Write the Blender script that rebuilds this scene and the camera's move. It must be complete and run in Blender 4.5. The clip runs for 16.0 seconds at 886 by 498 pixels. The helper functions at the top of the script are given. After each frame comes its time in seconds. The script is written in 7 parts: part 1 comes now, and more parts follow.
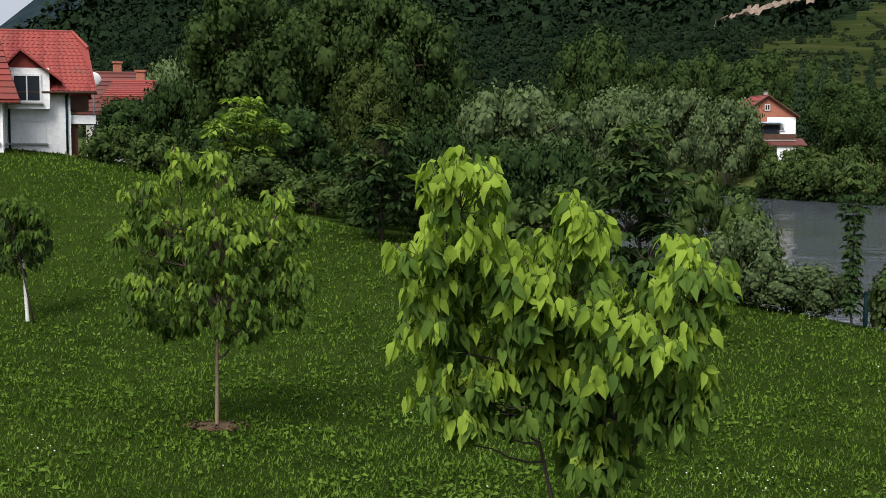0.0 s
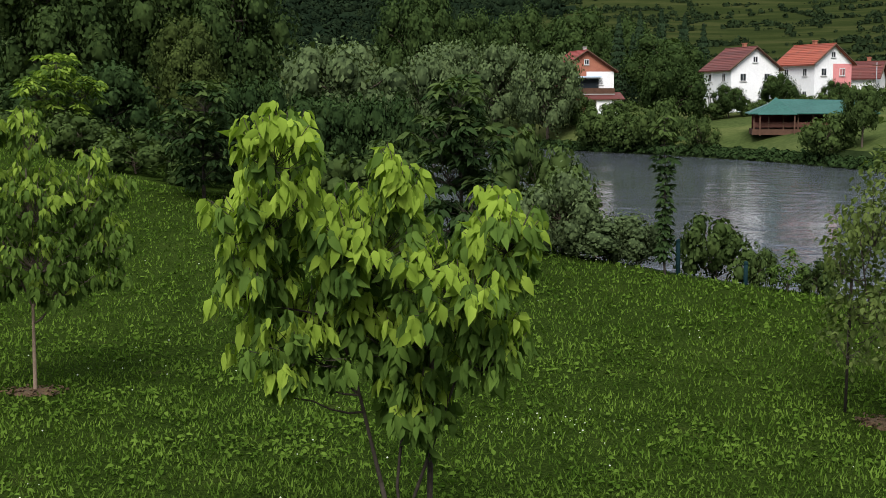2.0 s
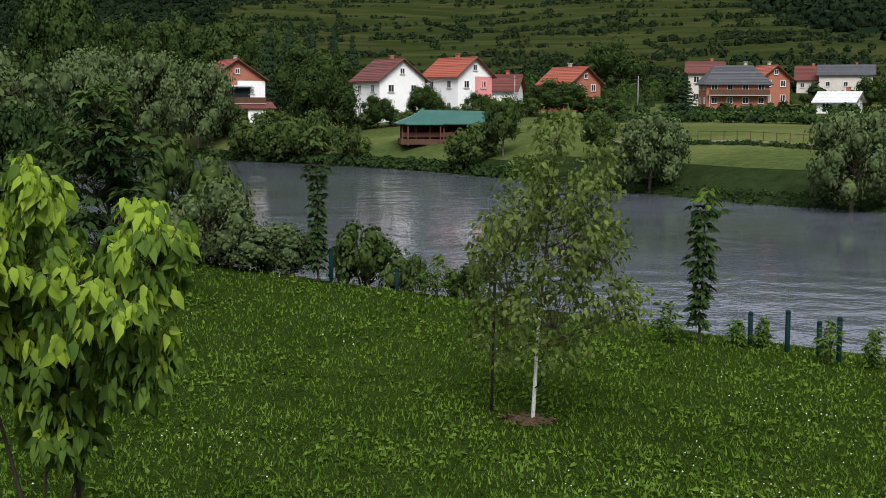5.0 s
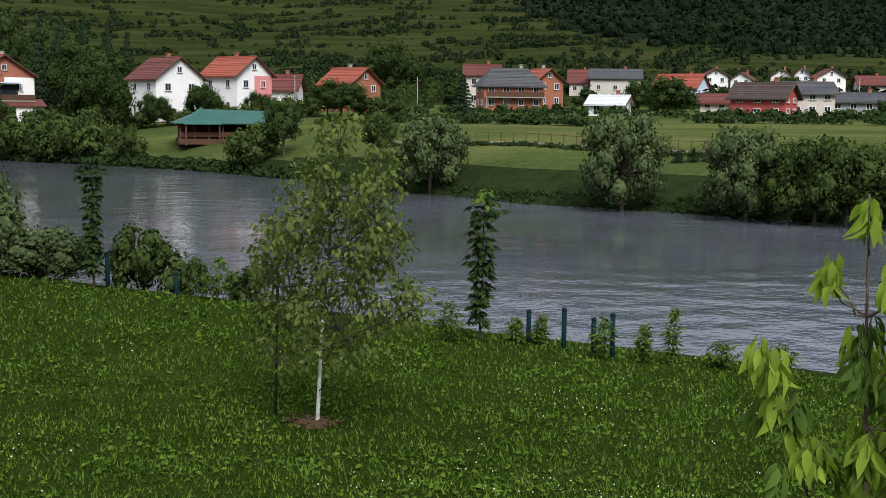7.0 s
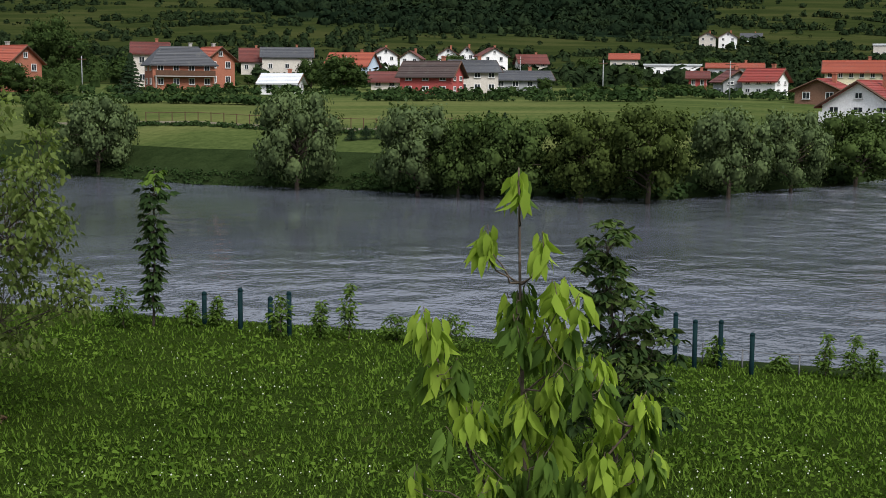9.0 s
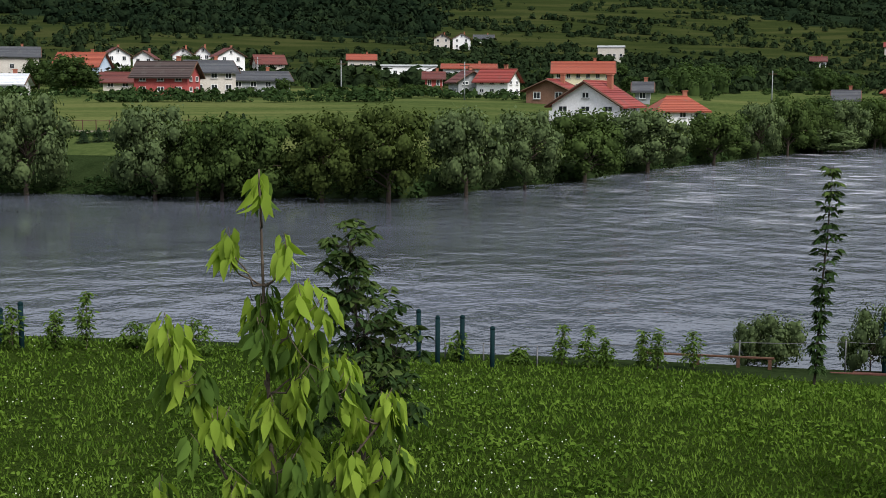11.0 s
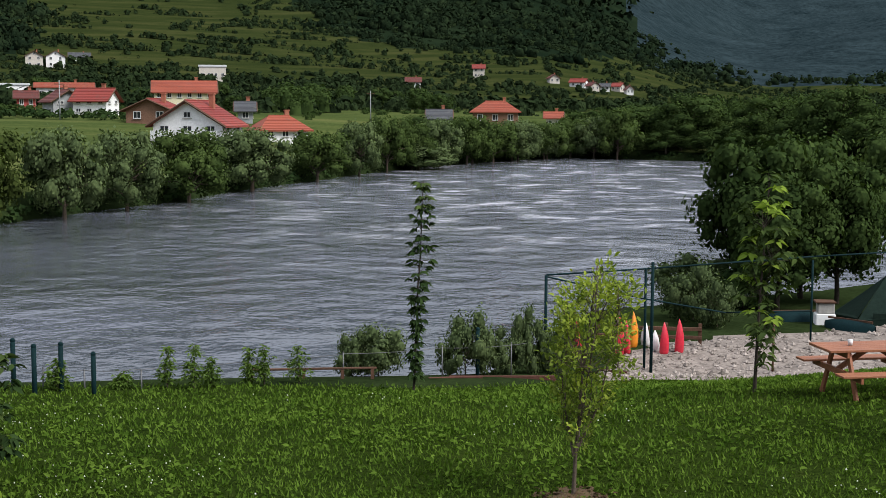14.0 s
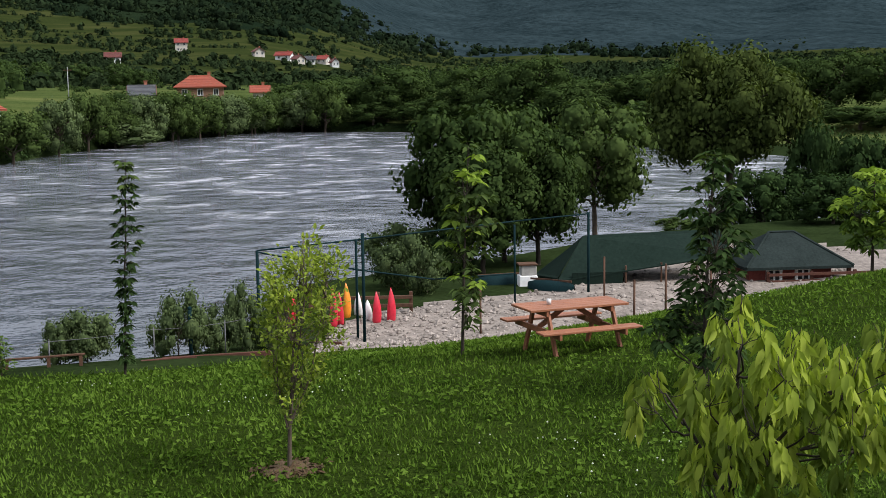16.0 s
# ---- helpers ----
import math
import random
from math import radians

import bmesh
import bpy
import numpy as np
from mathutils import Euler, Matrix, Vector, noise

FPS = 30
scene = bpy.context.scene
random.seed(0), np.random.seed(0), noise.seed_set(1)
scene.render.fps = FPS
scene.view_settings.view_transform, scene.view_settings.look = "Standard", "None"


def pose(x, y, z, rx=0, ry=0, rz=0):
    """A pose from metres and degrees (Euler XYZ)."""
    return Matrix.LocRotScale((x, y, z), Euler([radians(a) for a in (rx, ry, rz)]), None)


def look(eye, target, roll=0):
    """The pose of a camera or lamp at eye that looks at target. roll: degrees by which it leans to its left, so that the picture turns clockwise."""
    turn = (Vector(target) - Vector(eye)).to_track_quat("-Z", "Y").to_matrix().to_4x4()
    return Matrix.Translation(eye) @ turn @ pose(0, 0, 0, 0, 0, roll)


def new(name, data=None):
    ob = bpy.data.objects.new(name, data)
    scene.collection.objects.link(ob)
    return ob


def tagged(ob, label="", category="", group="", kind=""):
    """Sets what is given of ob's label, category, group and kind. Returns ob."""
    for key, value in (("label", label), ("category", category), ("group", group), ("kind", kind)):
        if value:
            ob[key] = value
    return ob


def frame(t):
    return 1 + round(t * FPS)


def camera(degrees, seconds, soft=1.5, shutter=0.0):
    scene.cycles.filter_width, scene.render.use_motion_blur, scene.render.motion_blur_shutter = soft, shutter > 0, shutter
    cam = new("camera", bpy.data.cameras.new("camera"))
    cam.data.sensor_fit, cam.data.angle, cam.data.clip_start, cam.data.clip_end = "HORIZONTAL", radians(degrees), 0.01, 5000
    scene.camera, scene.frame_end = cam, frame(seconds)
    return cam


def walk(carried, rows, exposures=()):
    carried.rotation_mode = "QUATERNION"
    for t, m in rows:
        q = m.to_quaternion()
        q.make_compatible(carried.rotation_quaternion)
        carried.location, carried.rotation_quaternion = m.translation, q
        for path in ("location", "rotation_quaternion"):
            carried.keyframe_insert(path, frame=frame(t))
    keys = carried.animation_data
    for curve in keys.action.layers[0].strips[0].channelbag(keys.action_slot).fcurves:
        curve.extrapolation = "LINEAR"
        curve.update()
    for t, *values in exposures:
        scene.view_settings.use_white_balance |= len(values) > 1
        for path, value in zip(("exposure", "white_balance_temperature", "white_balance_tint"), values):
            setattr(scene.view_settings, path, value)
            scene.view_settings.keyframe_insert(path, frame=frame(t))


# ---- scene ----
cam = camera(37.776, 16.0, soft=0.35)

# seconds, eye (x, y, z), heading clockwise from +y, tilt, lean
PATH = [
    (0.0, 0.091, 0.398, 8.486, -0.0, -4.788, 0.133),
    (0.5, 0.124, 0.399, 8.485, 1.569, -4.931, 0.02),
    (1.0, 0.15, 0.38, 8.488, 3.434, -5.318, -0.286),
    (1.5, 0.167, 0.337, 8.485, 5.369, -5.879, -0.293),
    (2.0, 0.168, 0.277, 8.477, 7.634, -6.726, -0.341),
    (2.5, 0.182, 0.238, 8.48, 11.208, -6.9, -0.149),
    (3.0, 0.197, 0.258, 8.475, 13.302, -7.013, -0.375),
    (3.5, 0.221, 0.246, 8.476, 15.218, -7.103, -0.433),
    (4.0, 0.204, 0.238, 8.485, 18.375, -6.644, -0.687),
    (4.2, 0.203, 0.245, 8.483, 19.4, -6.492, -0.374),
    (6.3, 0.186, 0.316, 8.509, 28.639, -6.378, 0.491),
    (6.5, 0.19, 0.318, 8.512, 29.663, -6.277, 0.726),
    (7.0, 0.184, 0.29, 8.514, 32.604, -6.254, 0.69),
    (7.5, 0.206, 0.289, 8.506, 36.663, -6.344, 0.492),
    (8.0, 0.219, 0.282, 8.504, 40.724, -6.554, 0.366),
    (8.5, 0.216, 0.245, 8.512, 43.913, -6.389, 0.388),
    (9.0, 0.225, 0.214, 8.515, 46.876, -7.054, 0.388),
    (9.5, 0.221, 0.211, 8.519, 50.276, -7.247, 0.513),
    (9.7, 0.215, 0.225, 8.52, 51.614, -7.147, 0.587),
    (11.8, 0.246, 0.168, 8.512, 61.44, -6.698, -0.649),
    (12.0, 0.252, 0.147, 8.51, 62.236, -6.551, -0.884),
    (12.5, 0.228, 0.093, 8.516, 65.045, -6.371, -0.353),
    (13.0, 0.219, 0.068, 8.519, 68.762, -6.097, -0.353),
    (13.5, 0.19, 0.044, 8.506, 72.339, -5.755, 0.234),
    (14.0, 0.146, 0.026, 8.498, 75.597, -6.047, 0.184),
    (14.5, 0.109, -0.011, 8.475, 79.557, -6.913, 0.287),
    (15.0, 0.076, -0.022, 8.5, 82.657, -7.55, 0.139),
    (15.5, 0.038, -0.053, 8.512, 85.582, -7.669, -0.312),
    (16.0, 0.031, -0.068, 8.52, 88.307, -7.291, -0.801),
]


def sight(x, y, z, heading, tilt, lean):
    a, b = radians(heading), radians(tilt)
    ahead = Vector((math.sin(a) * math.cos(b), math.cos(a) * math.cos(b), math.sin(b)))
    return look((x, y, z), Vector((x, y, z)) + ahead * 20, lean)


walk(cam, [(r[0], sight(*r[1:])) for r in PATH], exposures=[(0.0, 0.0), (2.0, -0.05), (4.0, -0.12), (8.5, -0.2), (12.5, -0.16), (15.0, -0.04), (16.0, 0.0)])

# ---- overcast light ----
world = bpy.data.worlds.new("overcast_sky")
scene.world = world
world.use_nodes = True
wn, wl = world.node_tree.nodes, world.node_tree.links
wn.clear()
sky = wn.new("ShaderNodeTexSky")
sky.sky_type = "NISHITA"
sky.sun_disc = False
sky.sun_elevation, sky.sun_rotation = radians(47), radians(198)
sky.dust_density = 4.0
# an overcast sky, three times as bright overhead as at the horizon
where = wn.new("ShaderNodeTexCoord")
split = wn.new("ShaderNodeSeparateXYZ")
wl.new(where.outputs["Generated"], split.inputs["Vector"])
cloud = wn.new("ShaderNodeValToRGB")
for e, (p, c) in zip(cloud.color_ramp.elements, ((0.0, (0.36, 0.39, 0.46)), (1.0, (0.94, 1.0, 1.13)))):
    e.position, e.color = p, (*c, 1)
wl.new(split.outputs["Z"], cloud.inputs["Fac"])
lift = wn.new("ShaderNodeMix")
lift.data_type, lift.blend_type = "RGBA", "MULTIPLY"
lift.inputs["Factor"].default_value = 1.0
lift.inputs["B"].default_value = (18.5, 18.5, 18.5, 1)
wl.new(cloud.outputs["Color"], lift.inputs["A"])
veil = wn.new("ShaderNodeMix")
veil.data_type = "RGBA"
veil.inputs["Factor"].default_value = 0.85
bright = wn.new("ShaderNodeBackground")
bright.inputs["Strength"].default_value = 0.080
wout = wn.new("ShaderNodeOutputWorld")
wl.new(sky.outputs["Color"], veil.inputs["A"])
wl.new(lift.outputs["Result"], veil.inputs["B"])
wl.new(veil.outputs["Result"], bright.inputs["Color"])
wl.new(bright.outputs["Background"], wout.inputs["Surface"])

sun_data = bpy.data.lights.new("sun", "SUN")
sun_data.energy, sun_data.angle, sun_data.color = 4.3, radians(28), (1.0, 0.97, 0.93)
sun = new("sun", sun_data)
sun.matrix_world = look((0, 0, 60), (10, 30, 60 - 34))

# ---- materials ----
def material(name, rough=0.8, metal=0.0, spec=0.3):
    m = bpy.data.materials.new(name)
    m.use_nodes = True
    b = m.node_tree.nodes["Principled BSDF"]
    b.inputs["Roughness"].default_value = rough
    b.inputs["Metallic"].default_value = metal
    b.inputs["Specular IOR Level"].default_value = spec
    return m, m.node_tree.nodes, m.node_tree.links, b


def noise_node(nodes, links, scale, detail=4.0, rough=0.6, coords=None, stretch=None):
    n = nodes.new("ShaderNodeTexNoise")
    n.inputs["Scale"].default_value = scale
    n.inputs["Detail"].default_value = detail
    n.inputs["Roughness"].default_value = rough
    if coords is None:
        coords = nodes.new("ShaderNodeNewGeometry").outputs["Position"]
    if stretch:
        mp = nodes.new("ShaderNodeMapping")
        mp.vector_type = "TEXTURE"
        mp.inputs["Scale"].default_value = stretch[0]
        mp.inputs["Rotation"].default_value = (0, 0, stretch[1])
        links.new(coords, mp.inputs["Vector"])
        coords = mp.outputs["Vector"]
    links.new(coords, n.inputs["Vector"])
    return n.outputs["Fac"]


def ramp(nodes, links, fac, stops):
    r = nodes.new("ShaderNodeValToRGB")
    while len(r.color_ramp.elements) < len(stops):
        r.color_ramp.elements.new(0.5)
    for e, (p, c) in zip(r.color_ramp.elements, stops):
        e.position, e.color = p, (*c, 1)
    links.new(fac, r.inputs["Fac"])
    return r.outputs["Color"]


def blend(nodes, links, fac, a, b, mode="MIX"):
    m = nodes.new("ShaderNodeMix")
    m.data_type, m.blend_type = "RGBA", mode
    for sock, v in (("Factor", fac), ("A", a), ("B", b)):
        if isinstance(v, (int, float)):
            m.inputs[sock].default_value = v
        elif isinstance(v, tuple):
            m.inputs[sock].default_value = (*v, 1)
        else:
            links.new(v, m.inputs[sock])
    return m.outputs["Result"]


def relief(nodes, links, bsdf, fac, strength, distance):
    b = nodes.new("ShaderNodeBump")
    b.inputs["Strength"].default_value, b.inputs["Distance"].default_value = strength, distance
    links.new(fac, b.inputs["Height"])
    links.new(b.outputs["Normal"], bsdf.inputs["Normal"])


def rough_stuff(name, dark, light, scale, fine=8.0, rough=0.85, bump=0.02, spec=0.25, metal=0.0):
    """Two scales of colour between dark and light, with relief."""
    m, n, l, b = material(name, rough, metal, spec)
    big, small = noise_node(n, l, scale), noise_node(n, l, scale * fine)
    c1 = ramp(n, l, big, [(0.3, dark), (0.7, light)])
    c2 = ramp(n, l, small, [(0.25, tuple(v * 0.72 for v in dark)), (0.75, tuple(min(1, v * 1.18) for v in light))])
    l.new(blend(n, l, 0.5, c1, c2), b.inputs["Base Color"])
    relief(n, l, b, small, 0.5, bump)
    return m


def leafage(name, dark, mid, tip, through_light=0.35, rough=0.7, spec=0.0, patch=0.6, vary=1.0, lumps=0.0):
    """Leaves: every leaf its own green, light that comes through them, clumps of lighter growth."""
    m, n, l, b = material(name, 0.7, 0.0, 0.0)
    dark = tuple(0.45 * a + 0.2 * b for a, b in zip(dark, mid))
    tip = tuple(0.42 * a + 0.40 * b for a, b in zip(mid, tip))
    mid = tuple(v * 0.66 for v in mid)
    dark, mid, tip = ((c[0] * 1.08, c[1], c[2] * 1.4) for c in (dark, mid, tip))
    geo = n.new("ShaderNodeNewGeometry")
    per = ramp(n, l, geo.outputs["Random Per Island"], [(0.0, dark), (0.55, mid), (1.0, tip)])
    clump = noise_node(n, l, patch, 2.0)
    tone = ramp(n, l, clump, [(0.35, dark), (0.66, tip)])
    col = blend(n, l, 0.4, per, tone)
    l.new(col, b.inputs["Base Color"])
    if lumps:
        relief(n, l, b, noise_node(n, l, 0.55, 3.0, 0.6), 1.0, lumps)
    tr = n.new("ShaderNodeBsdfTranslucent")
    warm = blend(n, l, 1.0, col, (1.2, 1.3, 0.65), "MULTIPLY")
    l.new(warm, tr.inputs["Color"])
    mix = n.new("ShaderNodeMixShader")
    mix.inputs["Fac"].default_value = through_light * 0.7
    l.new(b.outputs["BSDF"], mix.inputs[1])
    l.new(tr.outputs["BSDF"], mix.inputs[2])
    l.new(mix.outputs["Shader"], n["Material Output"].inputs["Surface"])
    return m


def make_lawn():
    m, n, l, b = material("lawn_grass", 0.95, 0.0, 0.0)
    big, mid, fine = noise_node(n, l, 0.16, 3), noise_node(n, l, 1.6, 5), noise_node(n, l, 22.0, 5, 0.7)
    c1 = ramp(n, l, big, [(0.3, (0.014, 0.028, 0.005)), (0.7, (0.038, 0.060, 0.010))])
    c2 = ramp(n, l, mid, [(0.34, (0.006, 0.014, 0.003)), (0.60, (0.034, 0.056, 0.012)), (0.78, (0.085, 0.080, 0.028))])
    c3 = ramp(n, l, fine, [(0.40, (0.003, 0.008, 0.001)), (0.68, (0.050, 0.080, 0.012))])
    turf = blend(n, l, 0.55, blend(n, l, 0.5, c1, c2), c3)
    # a trodden, dry corner of the turf
    mp = n.new("ShaderNodeMapping")
    mp.inputs["Location"].default_value = (4.3 / 2.6, -10.6 / 2.2, 0)
    mp.inputs["Scale"].default_value = (1 / 2.6, 1 / 2.2, 0)
    gd = n.new("ShaderNodeTexGradient")
    gd.gradient_type = "SPHERICAL"
    l.new(n.new("ShaderNodeNewGeometry").outputs["Position"], mp.inputs["Vector"])
    l.new(mp.outputs["Vector"], gd.inputs["Vector"])
    worn = blend(n, l, 1.0, ramp(n, l, gd.outputs["Fac"], [(0.0, (0, 0, 0)), (0.6, (1, 1, 1))]), ramp(n, l, mid, [(0.36, (0, 0, 0)), (0.62, (1, 1, 1))]), "MULTIPLY")
    straw = ramp(n, l, fine, [(0.35, (0.06, 0.06, 0.025)), (0.7, (0.22, 0.20, 0.10))])
    l.new(blend(n, l, worn, turf, straw), b.inputs["Base Color"])
    relief(n, l, b, fine, 0.9, 0.05)
    return m


def make_meadow(name="far_meadow", lush=1.0):
    m, n, l, b = material(name, 0.95, 0.0, 0.0)
    big, mid, fine = noise_node(n, l, 0.02, 4, 0.6), noise_node(n, l, 0.25, 6, 0.7), noise_node(n, l, 1.3, 5, 0.7)
    strip = noise_node(n, l, 0.07, 4, 0.6, None, ((4.5, 1, 1), radians(-42)))
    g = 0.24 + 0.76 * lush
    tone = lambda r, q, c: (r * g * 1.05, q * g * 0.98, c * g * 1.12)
    c1 = ramp(n, l, big, [(0.32, tone(0.020, 0.038, 0.010)), (0.6, tone(0.050, 0.074, 0.020)), (0.75, tone(0.095, 0.105, 0.040))])
    c2 = ramp(n, l, mid, [(0.3, tone(0.016, 0.032, 0.009)), (0.7, tone(0.075, 0.10, 0.028))])
    c3 = ramp(n, l, strip, [(0.36, tone(0.024, 0.046, 0.012)), (0.50, tone(0.062, 0.092, 0.022)), (0.62, tone(0.15, 0.165, 0.050))])
    c4 = ramp(n, l, fine, [(0.32, tone(0.012, 0.026, 0.006)), (0.72, tone(0.11, 0.14, 0.040))])
    l.new(blend(n, l, 0.34, blend(n, l, 0.5, blend(n, l, 0.5, c1, c2), c3), c4), b.inputs["Base Color"])
    relief(n, l, b, mid, 0.6, 0.4)
    return m


def make_water():
    m, n, l, b = material("river_water", 0.07, 0.0, 0.5)
    b.inputs["IOR"].default_value = 1.333
    a = noise_node(n, l, 0.42, 1, 0.4)
    c = noise_node(n, l, 2.2, 2, 0.5)
    w = noise_node(n, l, 0.022, 3, 0.55)
    s = n.new("ShaderNodeMath")
    s.operation = "MULTIPLY_ADD"
    s.inputs[1].default_value = 0.30
    l.new(c, s.inputs[0])
    l.new(a, s.inputs[2])
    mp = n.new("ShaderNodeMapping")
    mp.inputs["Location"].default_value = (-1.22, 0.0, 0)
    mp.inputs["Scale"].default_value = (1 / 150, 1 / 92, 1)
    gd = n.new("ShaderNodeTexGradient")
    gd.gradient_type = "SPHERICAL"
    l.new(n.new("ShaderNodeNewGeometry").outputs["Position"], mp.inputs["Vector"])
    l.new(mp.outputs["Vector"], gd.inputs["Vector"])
    reach = ramp(n, l, gd.outputs["Fac"], [(0.06, (0, 0, 0)), (0.55, (1, 1, 1))])
    gusts = ramp(n, l, w, [(0.40, (0.05, 0.05, 0.05)), (0.64, (0.34, 0.34, 0.34))])
    rough_water = blend(n, l, reach, gusts, (1.0, 1.0, 1.0))
    h = n.new("ShaderNodeMath")
    h.operation = "MULTIPLY"
    l.new(s.outputs["Value"], h.inputs[0])
    l.new(rough_water, h.inputs[1])
    relief(n, l, b, h.outputs["Value"], 1.0, 0.60)
    # murky water, its colour lifted pale blue for reflected sky, and broken white water where the river runs over
    # shallows
    murk_and_sky = ramp(n, l, noise_node(n, l, 0.05, 4), [(0.3, (0.054, 0.062, 0.066)), (0.7, (0.104, 0.114, 0.142))])
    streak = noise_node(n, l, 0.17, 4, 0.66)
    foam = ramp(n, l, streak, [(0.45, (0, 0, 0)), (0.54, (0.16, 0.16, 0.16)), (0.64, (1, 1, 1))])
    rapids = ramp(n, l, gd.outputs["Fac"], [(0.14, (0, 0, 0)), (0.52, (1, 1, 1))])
    l.new(blend(n, l, blend(n, l, 1.0, foam, rapids, "MULTIPLY"), murk_and_sky, (0.60, 0.615, 0.67)), b.inputs["Base Color"])
    return m


def tiles_mat(name, a, c, moss):
    """Fired roof tiles, each with its own shade, a little lichen."""
    m, n, l, b = material(name, 0.75, 0.0, 0.3)
    info = n.new("ShaderNodeNewGeometry")
    per = ramp(n, l, info.outputs["Random Per Island"], [(0.0, a), (1.0, c)])
    spots = noise_node(n, l, 0.7, 5, 0.65)
    grey = ramp(n, l, spots, [(0.55, (0, 0, 0)), (0.78, (1, 1, 1))])
    l.new(blend(n, l, grey, per, moss), b.inputs["Base Color"])
    relief(n, l, b, noise_node(n, l, 30, 3), 0.3, 0.01)
    return m


def glass_mat():
    m, n, l, b = material("window_glass", 0.05, 0.0, 0.5)
    b.inputs["Base Color"].default_value = (0.025, 0.03, 0.035, 1)
    return m


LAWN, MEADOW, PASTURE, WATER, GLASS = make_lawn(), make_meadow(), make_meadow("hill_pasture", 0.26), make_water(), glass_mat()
GRASS = leafage("grass_blades", (0.018, 0.046, 0.005), (0.082, 0.170, 0.014), (0.20, 0.31, 0.040), 0.3, 0.7, 0.02, 1.3)
SOIL = rough_stuff("bank_soil", (0.008, 0.014, 0.005), (0.026, 0.040, 0.014), 0.6, 9, 0.95, 0.06, 0.0)
GRAVEL = rough_stuff("pale_gravel", (0.060, 0.050, 0.043), (0.33, 0.28, 0.245), 1.5, 5, 0.95, 0.08)
STONE = tiles_mat("loose_stones", (0.10, 0.082, 0.07), (0.36, 0.31, 0.275), (0.09, 0.075, 0.06))
TRACK_DIRT = rough_stuff("dry_track", (0.060, 0.052, 0.030), (0.17, 0.15, 0.10), 0.8, 6, 0.95, 0.04)
MULCH = rough_stuff("bark_mulch", (0.040, 0.026, 0.014), (0.115, 0.072, 0.038), 9, 6, 0.95, 0.02)
BARK = rough_stuff("grey_brown_bark", (0.045, 0.033, 0.024), (0.13, 0.10, 0.075), 7, 5, 0.9, 0.01)
DARK_BARK = rough_stuff("dark_bark", (0.018, 0.014, 0.010), (0.05, 0.04, 0.03), 6, 5, 0.9, 0.01)
PALE_BARK = rough_stuff("young_pale_bark", (0.16, 0.11, 0.075), (0.30, 0.22, 0.16), 9, 5, 0.85, 0.005)
BIRCH_BARK = rough_stuff("white_birch_bark", (0.42, 0.41, 0.38), (0.80, 0.79, 0.75), 5, 4, 0.7, 0.004)
# each OLD twin is darker for older leaves and for weaker light lower down
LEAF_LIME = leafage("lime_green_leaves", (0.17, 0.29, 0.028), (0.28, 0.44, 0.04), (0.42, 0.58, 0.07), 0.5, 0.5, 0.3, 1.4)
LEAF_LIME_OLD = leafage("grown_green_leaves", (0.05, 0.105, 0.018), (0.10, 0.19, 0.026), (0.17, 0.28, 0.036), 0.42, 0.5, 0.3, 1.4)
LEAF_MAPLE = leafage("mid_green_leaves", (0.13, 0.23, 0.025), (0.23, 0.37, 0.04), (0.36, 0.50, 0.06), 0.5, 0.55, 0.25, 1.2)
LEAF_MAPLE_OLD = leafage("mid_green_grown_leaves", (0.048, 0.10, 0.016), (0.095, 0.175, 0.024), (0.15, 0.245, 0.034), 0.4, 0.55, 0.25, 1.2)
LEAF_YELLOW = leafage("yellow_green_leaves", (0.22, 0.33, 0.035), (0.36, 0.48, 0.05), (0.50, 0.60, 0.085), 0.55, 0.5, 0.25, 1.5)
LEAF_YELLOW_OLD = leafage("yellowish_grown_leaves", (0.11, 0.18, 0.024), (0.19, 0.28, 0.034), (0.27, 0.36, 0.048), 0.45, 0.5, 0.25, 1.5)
LEAF_BIRCH = leafage("birch_leaves", (0.050, 0.088, 0.020), (0.125, 0.19, 0.036), (0.25, 0.32, 0.07), 0.42, 0.6, 0.2, 1.5)
LEAF_DARK = leafage("dark_chestnut_leaves", (0.014, 0.032, 0.009), (0.034, 0.068, 0.016), (0.066, 0.115, 0.026), 0.22, 0.5, 0.3, 0.8)
LEAF_WOOD = leafage("deep_green_foliage", (0.02, 0.04, 0.01), (0.046, 0.084, 0.018), (0.085, 0.135, 0.028), 0.25, 0.65, 0.2, 0.35, 0.3)
LEAF_WILLOW = leafage("grey_green_willow_leaves", (0.036, 0.062, 0.02), (0.109, 0.165, 0.05), (0.177, 0.248, 0.071), 0.25, 0.65, 0.2, 0.3, 0.3)
LEAF_BANK = leafage("riverbank_foliage", (0.026, 0.05, 0.012), (0.069, 0.116, 0.025), (0.118, 0.179, 0.036), 0.28, 0.65, 0.2, 0.3, 0.3)
LEAF_OLIVE = leafage("olive_green_foliage", (0.024, 0.042, 0.01), (0.063, 0.096, 0.019), (0.112, 0.157, 0.03), 0.28, 0.65, 0.2, 0.4, 0.3)
LEAF_FIR = leafage("dark_fir_needles", (0.016, 0.034, 0.012), (0.030, 0.058, 0.020), (0.050, 0.085, 0.028), 0.1, 0.7, 0.1, 0.4, 0.3)
WOODS = leafage("hill_forest", (0.006, 0.014, 0.006), (0.014, 0.028, 0.010), (0.036, 0.058, 0.018), 0.05, 0.9, 0.1, 0.016, 1.0, 1.2)
HEDGE = leafage("field_hedges", (0.010, 0.020, 0.007), (0.022, 0.040, 0.012), (0.044, 0.070, 0.020), 0.05, 0.9, 0.1, 0.12, 1.0, 1.2)
